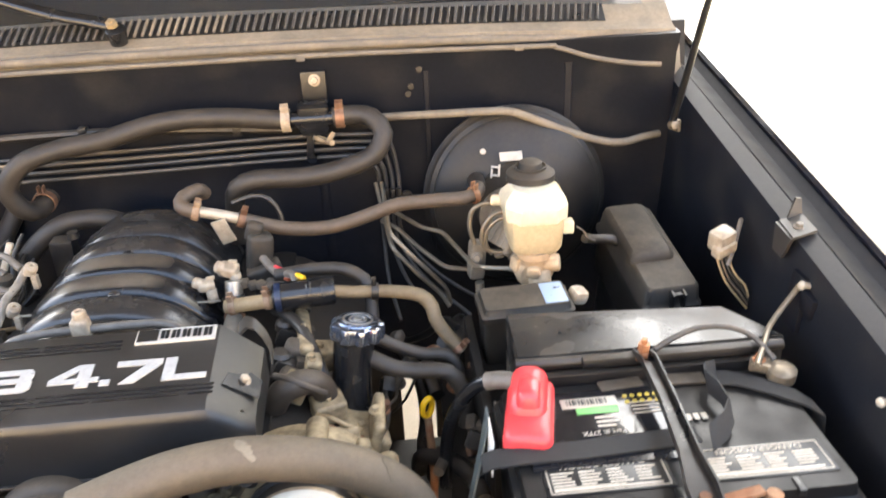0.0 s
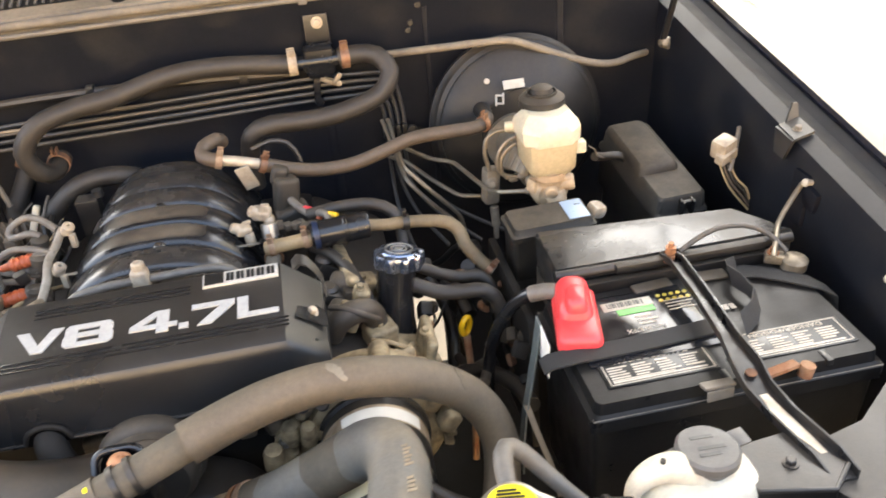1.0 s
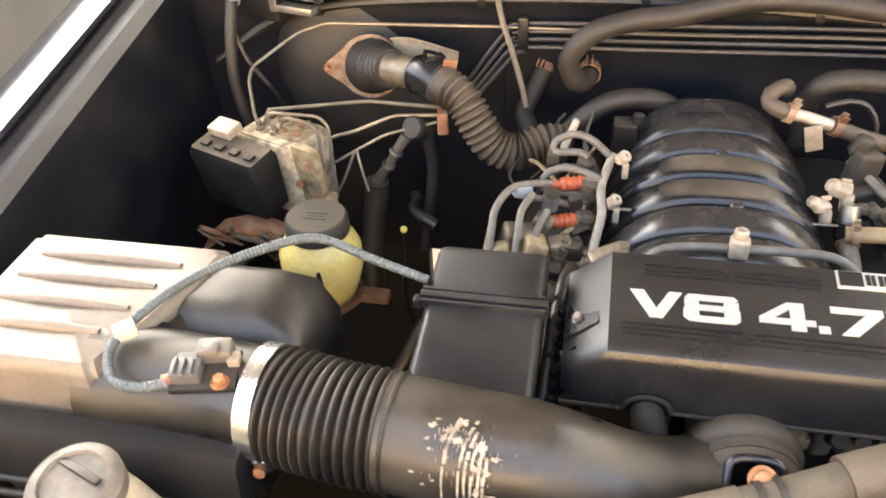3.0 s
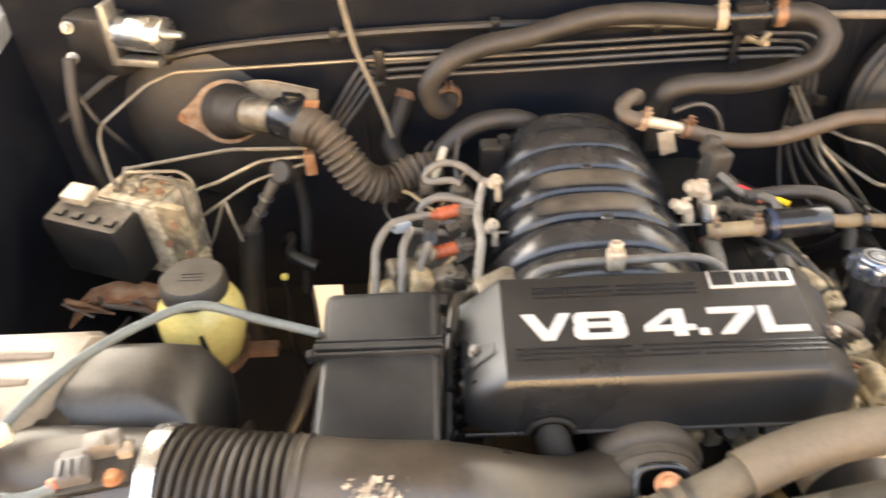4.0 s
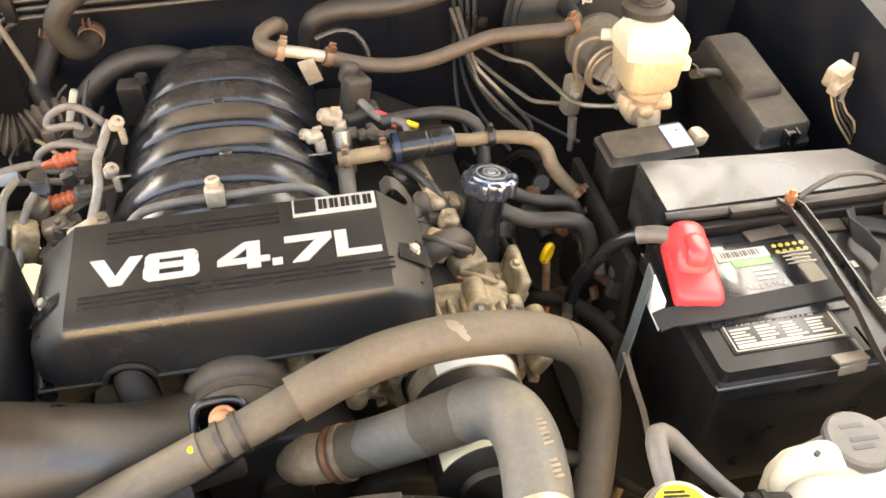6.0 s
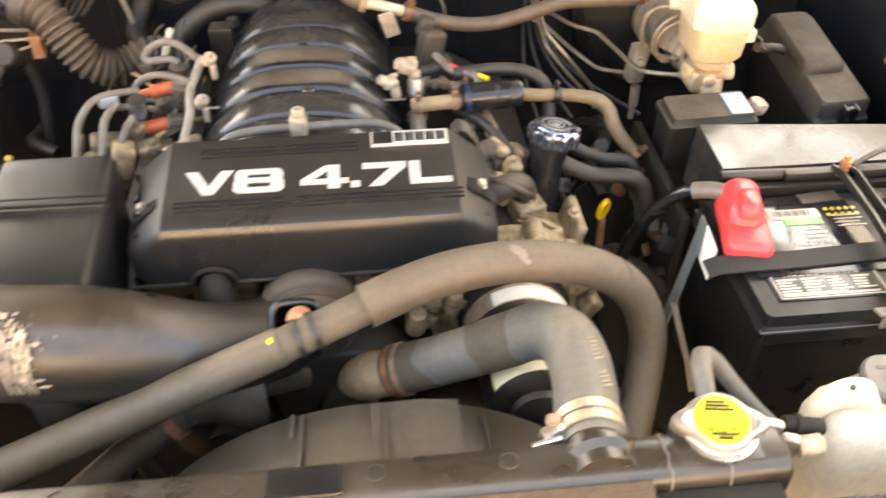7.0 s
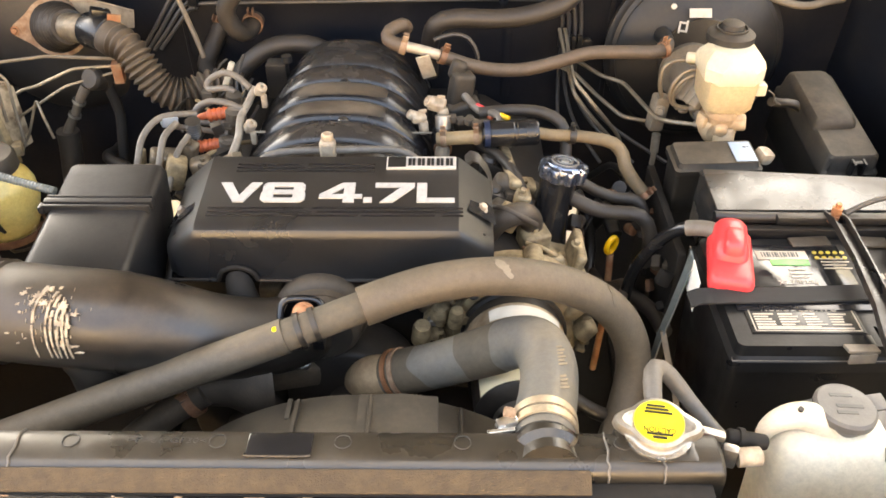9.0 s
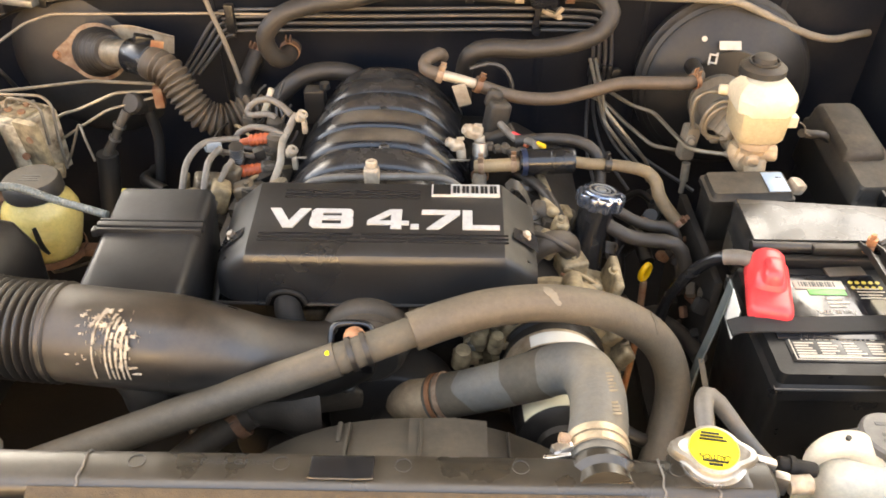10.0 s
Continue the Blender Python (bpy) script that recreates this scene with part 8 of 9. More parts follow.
bm = B()
cyl(bm, (0.516, 0.690, 1.146), (0.500, 0.694, 1.146), 0.008, n=14, bev=0.002)
part("line_port", bm, M_CREAM, res)
for dx in (0, 0.002):
    hose("sensor_wire", "thin frayed sensor wire at the reservoir", [(0.612, 0.638, 1.120), (0.622, 0.640, 1.112), (0.630, 0.650, 1.098 - dx), (0.645, 0.66, 1.085)], 0.0012, M_GREYWRAP, 6, category="wire")
hose("reservoir_wire", "dark wire from the reservoir to the fuse box", [(0.63, 0.66, 1.09), (0.65, 0.675, 1.08), (0.675, 0.68, 1.075), (0.70, 0.675, 1.06)], 0.007, M_BLACKDUST, 10, category="wire")

# fuse box details
m = pose(0.722, 0.655, 1.07, 11, 0, 4)
bm = B()
for dx in (-0.010, 0.006):
    box(bm, m @ V(0.006 + dx, -0.104, -0.012), (0.004, 0.014, 0.026), rot=(11, 0, 4), bev=0.0015)
box(bm, m @ V(0.004, -0.103, -0.004), (0.022, 0.006, 0.006), rot=(11, 0, 4), bev=0.001)
part("latch", bm, M_BLACK, fb)
bm = B()
loft(bm, turned([rrect(-0.006, 0.030, w, d, 0.010, z) for z, w, d in ((0.0, 0.066, 0.136), (0.010, 0.062, 0.130), (0.015, 0.052, 0.118))], m))
part("raised_lid", bm, M_DUSTYBOX, fb)
bm = B()
box(bm, m @ V(0.0, 0.0, -0.16), (0.07, 0.17, 0.14), rot=(11, 0, 4), bev=0.006)
part("lower_case", bm, M_BLACK, fb)

# ---- fender furniture ----
cn = thing("loose_connector", (0.80, 0.59, 1.08), "dirty ivory plug with dangling wires on the inner fender", "connector")
bm = B()
box(bm, (0.800, 0.588, 1.108), (0.030, 0.026, 0.030), rot=(10, -10, 25), bev=0.005)
box(bm, (0.801, 0.580, 1.098), (0.034, 0.016, 0.016), rot=(10, -10, 25), bev=0.003)
part("shell", bm, M_IVORY, cn)
for dx, mt in ((-0.009, M_TANPIPE), (-0.003, M_BROWNHOSE), (0.003, M_BLACKDUST), (0.009, M_TANPIPE)):
    bm = B()
    tube(bm, [(0.799 + dx, 0.582, 1.094), (0.803 + dx * 0.9, 0.575, 1.074), (0.811 + dx * 0.8, 0.568, 1.056 + dx * 0.4), (0.824 + dx * 0.5, 0.562, 1.040 + dx), (0.834, 0.560, 1.022 + dx)], 0.0017, n=8)
    part("wire", bm, mt, cn)
bm = B()
tube(bm, [(0.806, 0.575, 1.075), (0.816, 0.585, 1.095), (0.824, 0.595, 1.115), (0.834, 0.61, 1.125)], 0.0035, n=10)
part("tape", bm, M_GREYWRAP, cn)
fbk = thing("fender_bracket", (0.86, 0.5, 1.15), "dusty folded steel bracket on the fender rail", "bracket")
bm = B()
loft(bm, [[V(0.840, 0.482, z0), V(0.874, 0.490, z0 + 0.004), V(0.872, 0.528, z0 + 0.010), V(0.842, 0.526, z0 + 0.004)] for z0 in (1.1545, 1.158)])
loft(bm, [[V(0.840 + dx, 0.482, 1.156), V(0.840 + dx, 0.526, 1.160), V(0.836 + dx, 0.516, 1.128), V(0.836 + dx, 0.492, 1.126)] for dx in (-0.0025, 0.0015)])
loft(bm, [[V(0.850, 0.522 + dy, 1.160), V(0.873, 0.528 + dy, 1.166), V(0.872, 0.534 + dy, 1.186), V(0.864, 0.533 + dy, 1.187)] for dy in (0.0, 0.003)])
part("plate", bm, M_DISH, fbk)
bm = B()
bolt(bm, (0.857, 0.503, 1.161), (0, -0.1, 1), 0.005, 0.004)
part("bolt", bm, M_DUSTMETAL, fbk)
for at, mt in (((0.835, 0.435, 1.118), M_PALEMETAL), ((0.838, 0.262, 1.078), M_PALEMETAL)):
    bm = B()
    lathe(bm, at, (-1, -0.3, 0.3), [(-0.02, 0.004), (0, 0.004), (0.0015, 0.0055), (0.004, 0.005), (0.005, 0.003)], 14)
    single("fender_clip", bm, mt, "ivory plastic clip in the inner fender", "clip")
bm = B()
box(bm, (0.843, 0.455, 1.085), (0.012, 0.035, 0.075), rot=(0, 4, 0), bev=0.005)
box(bm, (0.843, 0.43, 1.095), (0.012, 0.030, 0.03), rot=(10, 0, 0), bev=0.005)
single("relay_bracket", bm, M_GUTTER, "dusty dark bracket on the inner fender", "bracket")
neg = thing("negative_terminal", (0.784, 0.352, 1.050), "corroded negative battery clamp with a braided cable", "terminal")
bm = B()
lathe(bm, (0.782, 0.359, 1.046), (0, -0.1, 1), [(0, 0.016), (0.012, 0.016), (0.015, 0.012), (0.015, 0.0)], 24)
box(bm, (0.766, 0.372, 1.055), (0.03, 0.018, 0.012), rot=(0, 0, -30), bev=0.003)
part("clamp", bm, M_ALU, neg)
bm = B()
bolt(bm, (0.762, 0.375, 1.061), (0, 0, 1), 0.005, 0.006)
part("bolt", bm, M_COPPER, neg)
bm = B()
tube(bm, [(0.776, 0.368, 1.064), (0.762, 0.392, 1.080), (0.735, 0.404, 1.090), (0.700, 0.408, 1.090), (0.668, 0.402, 1.082), (0.645, 0.394, 1.074)], 0.0034, n=10)
part("cable", bm, M_DARKLINE, neg)
bm = B()
tube(bm, [(0.748, 0.352, 1.07), (0.77, 0.385, 1.072), (0.79, 0.415, 1.078), (0.815, 0.435, 1.092), (0.838, 0.448, 1.11)], 0.0036, n=10)
part("ground_wire", bm, M_LINE, neg)
# prop rod
pr = thing("hood_prop_rod", (0.813, 0.842, 1.19), "thin black hood prop rod in a pale pivot clip", "prop rod")
bm = B()
cyl(bm, (0.813, 0.842, 1.190), (0.86, 0.56, 2.02), 0.0055, n=10)
part("rod", bm, M_BLACK, pr)
bm = B()
lathe(bm, (0.813, 0.845, 1.187), (0.2, -1, 0.3), [(0, 0.008), (0.006, 0.0085), (0.012, 0.007), (0.013, 0.003)], 14)
box(bm, (0.824, 0.85, 1.184), (0.007, 0.012, 0.020), rot=(0, 0, 20), bev=0.002)
part("pivot", bm, M_ALU, pr)
# overflow tank
ov = thing("coolant_overflow_tank", (0.52, 0.06, 0.85), "off-white coolant overflow tank with a grey cap", "tank")
bm = B()
loft(bm, [rrect(cx, cy, w, d, 0.018, z) for z, cx, cy, w, d in ((0.82, 0.53, 0.055, 0.14, 0.07), (0.99, 0.53, 0.058, 0.15, 0.075), (1.03, 0.527, 0.062, 0.145, 0.072), (1.050, 0.520, 0.066, 0.12, 0.06), (1.058, 0.515, 0.068, 0.09, 0.05))])
part("tank", bm, M_WHITE, ov)
bm = B()
tube(bm, [(0.520, 0.068, 1.048), (0.500, 0.071, 1.064), (0.480, 0.071, 1.070), (0.463, 0.069, 1.066), (0.452, 0.066, 1.056), (0.449, 0.063, 1.048)], [0.017, 0.0155, 0.0145, 0.0125, 0.010, 0.007], n=20, step=0.005)
part("neck", bm, M_WHITE, ov)
bm = B()
lathe(bm, (0.526, 0.078, 1.066), (0.06, 0.02, 1), [(-0.02, 0.020), (0.0, 0.026), (0.002, 0.0295), (0.009, 0.0295), (0.012, 0.027), (0.0125, 0.0)], 32)
box(bm, (0.490, 0.084, 1.070), (0.036, 0.008, 0.004), rot=(10, -8, 10), bev=0.001)
box(bm, (0.560, 0.086, 1.072), (0.018, 0.018, 0.004), rot=(10, 0, 10), bev=0.002)
cp = part("cap", bm, M_GREYCAP, ov, "grey hinged cap")
bars("print", [(0, 0, 0.02, 0.004), (0.002, 0.008, 0.026, 0.004), (0.0, 0.022, 0.022, 0.004)], V(0.514, 0.066, 1.0792), V(1, 0, -0.06), V(0, 1, -0.02), M_GREYSTAMP, cp)
bm = B()
cyl(bm, (0.478, 0.067, 1.082), (0.478, 0.0665, 1.0855), 0.0026, n=10)
part("hinge_pin", bm, M_BLACK, ov)
bm = B()
loft(bm, [[V(0.555, 0.035, z), V(0.62, 0.02, z), V(0.648, 0.045, z), V(0.612, 0.095, z), V(0.560, 0.090, z)] for z in (0.95, 1.052, 1.056)])
hbk = thing("headlamp_bracket", (0.60, 0.06, 0.95), "glossy black sheet-metal bracket beside the overflow tank", "bracket")
part("plate", bm, M_BLACK, hbk)
bm = B()
tube(bm, [(0.556, 0.036, 1.056), (0.62, 0.021, 1.056), (0.647, 0.045, 1.056)], 0.0025, n=8, raw=True)
part("folded_edge", bm, M_BARPAINT, hbk)
bm = B()
bolt(bm, (0.598, 0.058, 1.056), (0, 0, 1), 0.005, 0.004)
part("bolt", bm, M_BLACKDUST, hbk)
bm = B()
loft(bm, [[V(0.60, 0.075, z), V(0.64, 0.005, z), V(0.86, -0.03, z), V(0.86, 0.16, z), V(0.78, 0.16, z), V(0.70, 0.10, z)] for z in (1.0, 1.040, 1.045)])
single("corner_panel", bm, M_DISH, "dusty painted corner panel of the body", "body panel", kind="structure")
# cowl slats, wiper arm
rnd = random.Random(8)
for k in range(118):
    x = -0.72 + 1.44 * k / 117
    bm = B()
    box(bm, (x, 0.974, 1.3628 - 0.02 * (x / 0.8) ** 2), (0.0048, 0.036, 0.005), rot=(36, 0, -14), bev=0.001, seg=1)
    part("slat", bm, M_COWL if -0.06 < x < 0.118 else M_SLAT, cw)
bm = B()
loft(bm, [[V(x, 0.959, 1.3495 - z0), V(x, 0.988, 1.371 - z0), V(x, 0.9875, 1.3725 - z0), V(x, 0.9585, 1.351 - z0)] for x in np.linspace(-0.73, 0.73, 20) for z0 in (0.02 * (x / 0.8) ** 2,)])
# black sheet under the slats, painting the shade in the slots
part("slot_bed", bm, M_LABELK, cw)
bm = B()
loft(bm, [[V(x, 0.9895, 1.3715 - z0), V(x, 1.02, 1.3835 - z0), V(x, 1.10, 1.3885 - z0), V(x, 1.10, 1.384 - z0), V(x, 1.02, 1.379 - z0), V(x, 0.9895, 1.369 - z0)] for x in np.linspace(-0.80, 0.80, 24) for z0 in (0.02 * (x / 0.8) ** 2,)])
part("upper_panel", bm, M_COWLGREY, cw)
bm = B()
tube(bm, [(-0.8, 0.930, 1.312), (-0.4, 0.926, 1.327), (0, 0.924, 1.331), (0.4, 0.926, 1.326), (0.66, 0.932, 1.314), (0.74, 0.945, 1.30), (0.80, 0.955, 1.28), (0.845, 0.97, 1.262)], 0.007, n=10)
part("lip_seal", bm, M_DUSTMETAL, cw)
bm = B()
tube(bm, [(-0.8, 0.922, 1.310), (-0.4, 0.918, 1.315), (0.2, 0.918, 1.316), (0.60, 0.920, 1.308), (0.64, 0.921, 1.304), (0.70, 0.925, 1.284), (0.76, 0.93, 1.270), (0.82, 0.935, 1.262)], 0.004, n=8)
part("seam_edge", bm, M_DUSTMETAL, fw)
bm = B()
for x, z in ((0.235, 1.312), (0.58, 1.307)):
    box(bm, (x, 0.918, z), (0.014, 0.008, 0.008), bev=0.002)
part("edge_clip", bm, M_DUSTMETAL, fw)
for x, w in ((-0.33, 0.004), (0.248, 0.010), (0.43, 0.006), (0.665, 0.008)):
    bm = B()
    loft(bm, [[V(x - w, y, z), V(x - w * 0.6, y - 0.003, z), V(x + w * 0.6, y - 0.003, z), V(x + w, y, z)] for y, z in ((0.9365, 1.275), (0.941, 1.10), (0.946, 0.95))])
    part("pressed_rib", bm, M_PAINT, fw)
bm = B()
for x, z in ((0.42, 1.28), (0.40, 1.24), (0.405, 1.252)):
    lathe(bm, (x, 0.936, z), (0, -1, 0), [(0, 0.005), (0.003, 0.005)], 12)
# raised black discs painting the shade of holes in the sheet metal
part("holes", bm, M_LABELK, fw)
wa = thing("windscreen_wiper", (-0.04, 0.95, 1.36), "black wiper arm with a brass pivot nut", "wiper arm")
bm = B()
tube(bm, [(-0.045, 0.948, 1.373), (-0.085, 0.951, 1.383), (-0.135, 0.956, 1.394), (-0.215, 0.966, 1.420), (-0.33, 0.985, 1.458)], [0.011, 0.0095, 0.010, 0.009, 0.008], n=12, squash=0.7)
part("arm", bm, M_SHINYBLACK, wa)
bm = B()
lathe(bm, (-0.043, 0.948, 1.356), (0, -0.35, 1), [(-0.01, 0.013), (0.014, 0.0165), (0.018, 0.012), (0.019, 0.0)], 20)
part("boss", bm, M_SHINYBLACK, wa)
bm = B()
lathe(bm, (-0.045, 0.939, 1.375), (0, -0.5, 1), [(0, 0.009), (0.007, 0.009), (0.008, 0.004), (0.012, 0.004)], 6)
part("nut", bm, M_TANPIPE, wa)
# scuffs on the duct
bm = B()
rnd = random.Random(4)
def on_duct(x, ang, lift=0.0006):
    c = V(x, 0.203 - 0.06 * (x + 0.28) * 0.6, 1.072 + 0.02 * min(0, -(x + 0.28)))
    return c + V(0, -math.sin(ang), math.cos(ang)) * (0.0556 + lift)
# long rubbed streaks
STREAKS = [(-0.268, 0.22, -0.275, 0.58, -0.279, 1.03, -0.279, 1.7), (-0.253, 0.22, -0.261, 0.58, -0.265, 1.05, -0.265, 1.7), (-0.252, 0.4, -0.257, 0.68, -0.26, 1.08, -0.259, 1.7), (-0.247, 0.53, -0.253, 0.76, -0.254, 1.11, -0.255, 1.7), (-0.244, 0.58, -0.247, 0.82, -0.248, 1.17, -0.249, 1.7), (-0.242, 0.75, -0.242, 0.92, -0.244, 1.2, -0.243, 1.7)]
for st in STREAKS:
    knots = [V(st[i], st[i + 1] * 0.05, 0) for i in range(0, 8, 2)]
    run = curve_points(knots, 0.0016)
    for j in range(len(run) - 1):
        if rnd.random() < 0.06:
            continue
        u = j / (len(run) - 1)
        w0 = (0.0005 + 0.0012 * (1 - u) ** 0.7) * rnd.uniform(0.75, 1.15)
        p, n = run[j], run[j + 1]
        cell = [(p.x - w0, p.y / 0.05), (p.x + w0, p.y / 0.05), (n.x + w0 * 0.95, n.y / 0.05), (n.x - w0 * 0.95, n.y / 0.05)]
        loft(bm, [[on_duct(px, pa, -0.001) for px, pa in cell], [on_duct(px, pa) for px, pa in cell]])
# ragged patches where the skin is rubbed off
PATCHES = [(-0.267, 0.3, 0.0073, 0.094), (-0.274, 0.43, 0.0085, 0.109), (-0.28, 0.57, 0.0053, 0.094), (-0.29, 0.39, 0.0057, 0.065), (-0.295, 0.61, 0.0032, 0.044), (-0.268, 0.57, 0.0081, 0.073), (-0.246, 0.63, 0.0053, 0.116), (-0.235, 0.76, 0.0073, 0.047), (-0.25, 0.95, 0.0048, 0.08), (-0.241, 0.99, 0.0053, 0.065), (-0.292, 0.76, 0.0028, 0.036), (-0.287, 0.29, 0.004, 0.029), (-0.306, 1.16, 0.0036, 0.025), (-0.296, 1.36, 0.0024, 0.025), (-0.287, 1.25, 0.0024, 0.022), (-0.238, 1.39, 0.0069, 0.044), (-0.234, 1.53, 0.0069, 0.036), (-0.249, 1.36, 0.0044, 0.145)]
for x, a0, rx, ra in PATCHES:
    rag = [rnd.uniform(0.35, 1.15) for i in range(26)]
    cell = [(x + rx * rag[i] * math.cos(2 * math.pi * i / 26) * 0.8, a0 - ra * rag[i] * math.sin(2 * math.pi * i / 26) * 0.8 - 0.25 * ra * math.cos(2 * math.pi * i / 26)) for i in range(26)]
    loft(bm, [[on_duct(px, pa, -0.001) for px, pa in cell], [on_duct(px, pa, 0.0005) for px, pa in cell]])
for k in range(90):
    a0 = rnd.gauss(0.75, 0.28)
    x, w = rnd.gauss(-0.259, 0.014), rnd.uniform(0.0001, 0.0005)
    cell = [(x - w, a0), (x + w, a0 - 0.01), (x + w * rnd.random(), a0 + 0.12 * rnd.random()), (x - w, a0 + 0.05)]
    loft(bm, [[on_duct(px, pa, -0.001) for px, pa in cell], [on_duct(px, pa) for px, pa in cell]])
part("scuff", bm, M_SCUFF, duct, "pale scuff marks")
bm = B()
lathe(bm, (-0.459, 0.176, 1.042), (0.2, -1, 0.1), [(0, 0.0055), (0.004, 0.006), (0.012, 0.006), (0.013, 0.004)], 14)
part("clamp_screw", bm, M_COPPER, duct)
bm = B()
box(bm, (-0.461, 0.182, 1.035), (0.014, 0.010, 0.03), rot=(20, 0, 0), bev=0.003)
part("clamp_housing", bm, M_BRIGHT, duct)

# bracket and fittings low behind the radiator
lowb = thing("idler_bracket", (-0.12, 0.25, 0.9), "grimy tan cast bracket low behind the radiator", "bracket")
bm = B()
loft(bm, turned([rrect(0, 0, w, d, 0.008, z) for z, w, d in ((-0.03, 0.09, 0.04), (0.0, 0.085, 0.036), (0.012, 0.06, 0.028))], pose(-0.06, 0.27, 0.925, 20, 0, 12)))
part("arm", bm, M_DARKTAN, lowb)
for x, z, r in ((-0.088, 0.942, 0.010), (-0.035, 0.944, 0.008)):
    bm = B()
    lathe(bm, (x, 0.262, z), (0, -0.5, 1), [(-0.012, r * 1.4), (0.0, r * 1.4), (0.002, r), (0.010, r), (0.011, r * 0.5)], 12)
    part("bolt", bm, M_STEEL if r < 0.009 else M_COPPER, lowb)
bm = B()
tube(bm, [(-0.13, 0.26, 0.90), (-0.17, 0.235, 0.905), (-0.215, 0.215, 0.89), (-0.26, 0.20, 0.86), (-0.33, 0.19, 0.80)], 0.009, n=12)
part("pipe", bm, M_DUSTPIPE, lowb)

# ---- dark lower bay ----
bm = B()
loft(bm, [[V(-0.80, y, z), V(-0.30, y, z - 0.06), V(-0.30, y, z - 0.08), V(-0.80, y, z - 0.02)] for y, z in ((0.04, 0.72), (0.5, 0.68), (0.80, 0.72))])
single("splash_shield", bm, M_VOID, "black plastic splash shield low in the bay", "splash shield", kind="structure")
bm = B()
loft(bm, [[V(0.42, y, z - 0.04), V(0.80, y, z), V(0.80, y, z - 0.02), V(0.42, y, z - 0.06)] for y, z in ((0.04, 0.74), (0.5, 0.72), (0.90, 0.76))])
single("splash_shield", bm, M_VOID, "black plastic splash shield low in the bay", "splash shield", kind="structure")
bm = B()
box(bm, (0.0, 0.35, 0.50), (1.80, 1.2, 0.04), bev=0.01)
single("undertray", bm, M_VOID, "dark undertray below the engine", "undertray", kind="structure")
rnd = random.Random(17)
spots = [(0.40, 0.55, 0.92), (0.42, 0.65, 0.94), (0.39, 0.42, 0.90), (0.44, 0.36, 0.90), (0.36, 0.70, 0.90), (0.45, 0.75, 0.90), (-0.38, 0.45, 0.90), (-0.34, 0.55, 0.92), (-0.40, 0.72, 0.93), (-0.30, 0.65, 0.93), (-0.47, 0.42, 0.88), (-0.60, 0.48, 0.86), (-0.36, 0.12, 0.86), (-0.24, 0.26, 0.86), (0.42, 0.16, 0.88), (0.38, 0.30, 0.84)]
for k, (x, y, z) in enumerate(spots):
    pts = [V(x, y, z)]
    d = V(rnd.uniform(-1, 1), rnd.uniform(-1, 1), rnd.uniform(-0.8, 0.2)).normalized()
    for j in range(4):
        d = (d + V(rnd.uniform(-0.7, 0.7), rnd.uniform(-0.7, 0.7), rnd.uniform(-0.7, 0.4))).normalized()
        pts.append(pts[-1] + d * 0.055)
    hose("wiring_loom", "dusty dark wiring loom low in the engine bay", pts, rnd.uniform(0.006, 0.012), (M_BLACK, M_BLACK, M_DARKTAN, M_BLACKDUST)[k % 4], 10, category="wiring")
rnd = random.Random(29)
for k in range(12):
    bm = B()
    x = 0.43 + 0.03 * rnd.random()
    y, z = rnd.uniform(0.36, 0.56), rnd.uniform(0.86, 0.98)
    box(bm, (x, y, z), (rnd.uniform(0.008, 0.02), rnd.uniform(0.010, 0.024), rnd.uniform(0.006, 0.016)), rot=(rnd.uniform(0, 90), rnd.uniform(0, 90), rnd.uniform(0, 90)), bev=0.004)
    single("bay_fitting", bm, (M_DARKTAN, M_VOID, M_DARKRUST)[k % 3], "small grimy fitting beside the battery", "fitting", group="grimy fittings beside the battery")
rnd = random.Random(63)
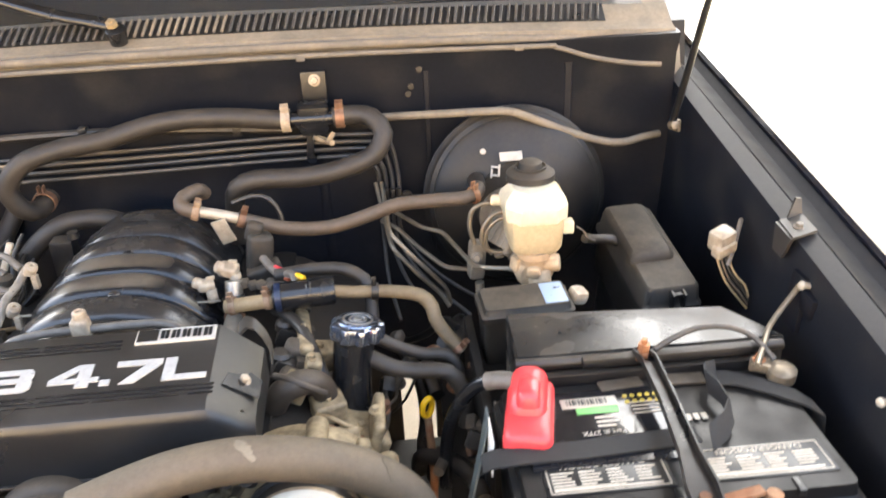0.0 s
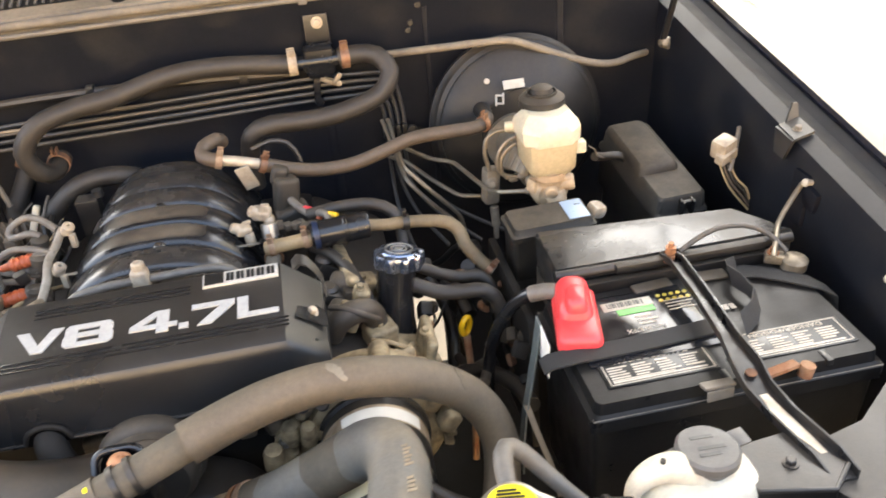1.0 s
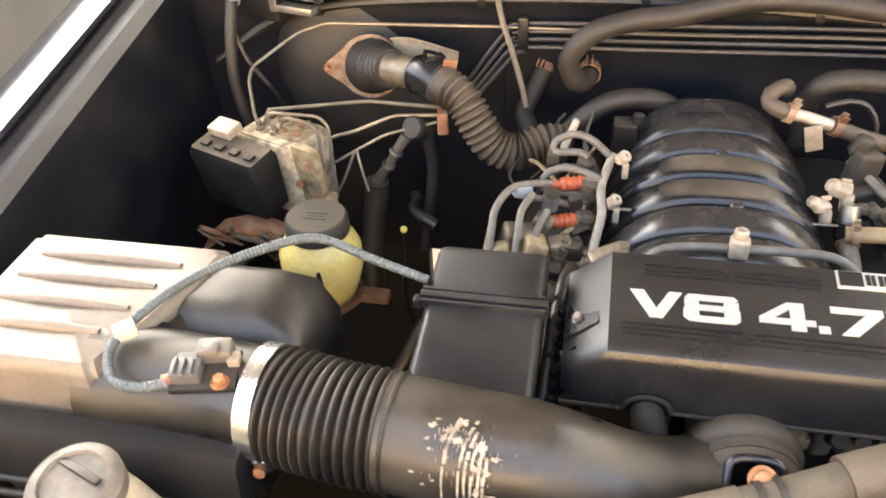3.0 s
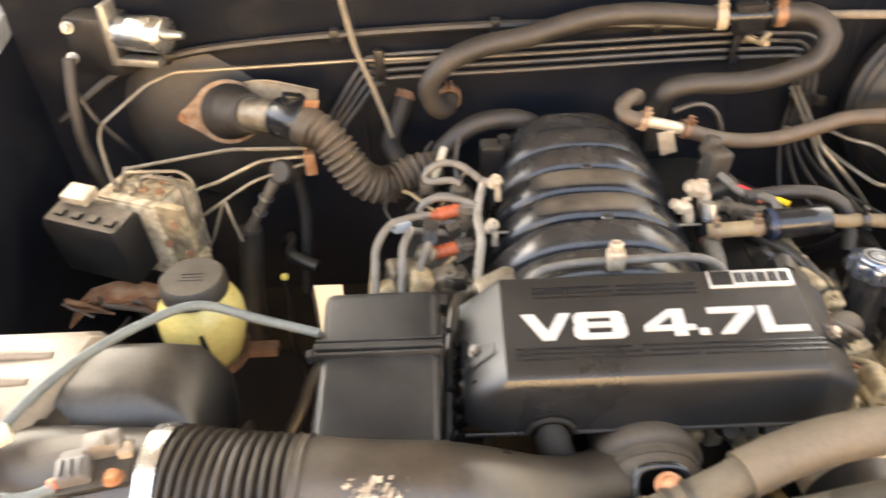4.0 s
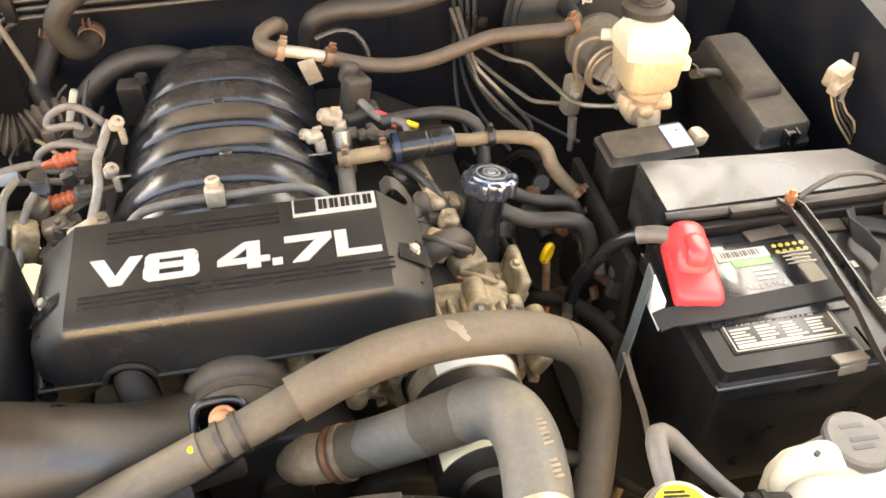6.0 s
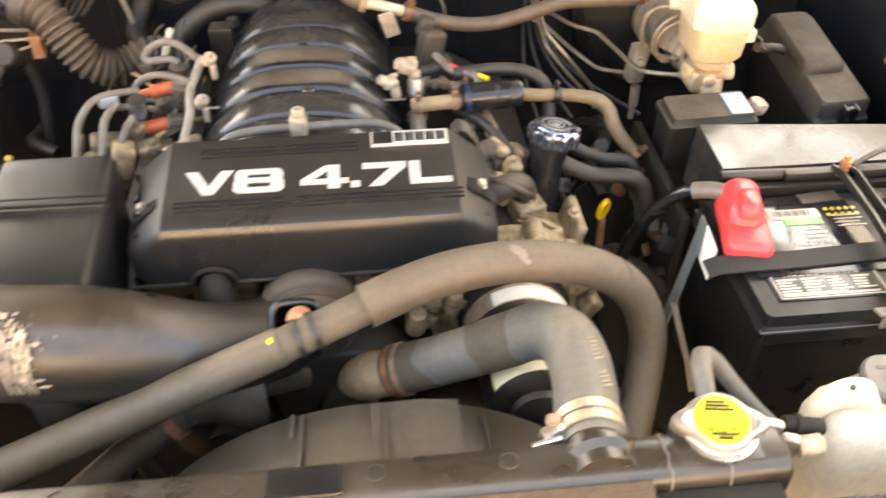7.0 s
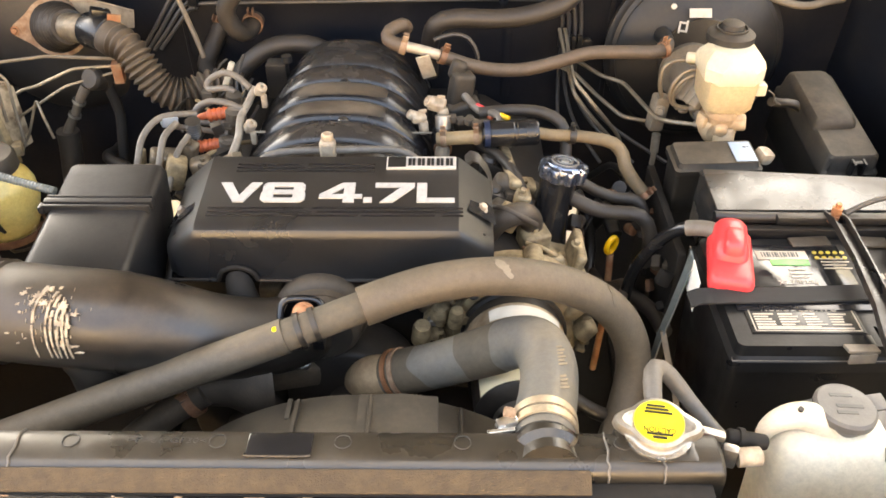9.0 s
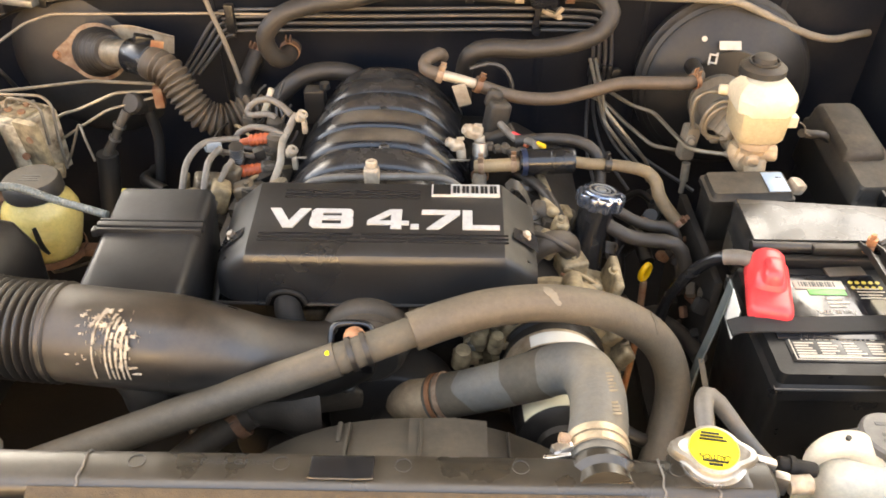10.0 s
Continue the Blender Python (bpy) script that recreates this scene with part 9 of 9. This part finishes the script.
for k in range(16):
    p = V(rnd.uniform(0.33, 0.43), rnd.uniform(0.38, 0.66), rnd.uniform(0.90, 1.0))
    d = V(rnd.uniform(-0.6, 0.6), rnd.uniform(-1, 1), rnd.uniform(-0.4, 0.4)).normalized()
    pts = [p]
    for j in range(5):
        d = (d + V(rnd.uniform(-0.8, 0.8), rnd.uniform(-0.8, 0.8), rnd.uniform(-0.7, 0.5))).normalized()
        q = pts[-1] + d * 0.032
        pts.append(V(min(max(q.x, 0.31), 0.44), q.y, min(q.z, 1.0)))
    if any(abs(e.x - 0.378) < 0.032 and e.y < 0.52 and e.z > 0.88 for e in pts):
        continue
    hose("engine_wire", "thin grimy wire between engine and battery", pts, rnd.uniform(0.002, 0.0048), (M_BLACK, M_BLACKDUST, M_DARKTAN, M_BLACK, M_CUFF)[k % 5], 8, category="wire", sleeve="wire")
for k in range(12):
    c = (rnd.uniform(0.33, 0.43), rnd.uniform(0.40, 0.66), rnd.uniform(0.90, 0.985))
    if abs(c[0] - 0.378) < 0.032 and c[1] < 0.52:
        continue
    bm = B()
    if k % 2:
        box(bm, c, (rnd.uniform(0.012, 0.03), rnd.uniform(0.012, 0.026), rnd.uniform(0.01, 0.022)), rot=(rnd.uniform(0, 60), rnd.uniform(0, 60), rnd.uniform(0, 90)), bev=0.003)
    else:
        lathe(bm, c, (rnd.uniform(-1, 1), -1, rnd.uniform(0, 1)), [(0, 0.007), (0.006, 0.009), (0.016, 0.009), (0.018, 0.005)], 12)
    single("bay_fitting", bm, (M_RUST, M_BLACK, M_DARKTAN, M_BLACKDUST)[k % 4], "small grimy fitting between engine and battery", "fitting", group="grimy fittings beside the battery")
for k in range(9):
    p = V(rnd.uniform(-0.70, -0.50), rnd.uniform(0.50, 0.64), rnd.uniform(0.86, 0.92))
    pts = [p]
    d = V(rnd.uniform(-1, 1), rnd.uniform(-0.6, 0.6), 0).normalized()
    for j in range(4):
        d = (d + V(rnd.uniform(-0.6, 0.6), rnd.uniform(-0.6, 0.6), rnd.uniform(-0.4, 0.4))).normalized()
        pts.append(pts[-1] + d * 0.035)
    hose("engine_wire", "thin grimy wire low behind the air box", pts, rnd.uniform(0.002, 0.005), (M_BLACKDUST, M_CUFF, M_DARKTAN)[k % 3], 8, category="wire", sleeve="wire")
bm = B()
box(bm, (0.452, 0.50, 0.90), (0.012, 0.22, 0.22), bev=0.004)
single("battery_tray_wall", bm, M_VOID, "dark battery tray side wall", "battery tray")
bm = B()
loft(bm, [[V(x, y, z), V(x + 0.007, y, z + 0.001), V(x + 0.007, y + 0.003, z), V(x, y + 0.003, z)] for x, y, z in ((0.414, 0.302, 0.955), (0.420, 0.285, 0.93), (0.430, 0.262, 0.895), (0.436, 0.24, 0.86))])
single("tray_stay", bm, M_DUSTPIPE, "thin dusty steel stay beside the battery", "stay")
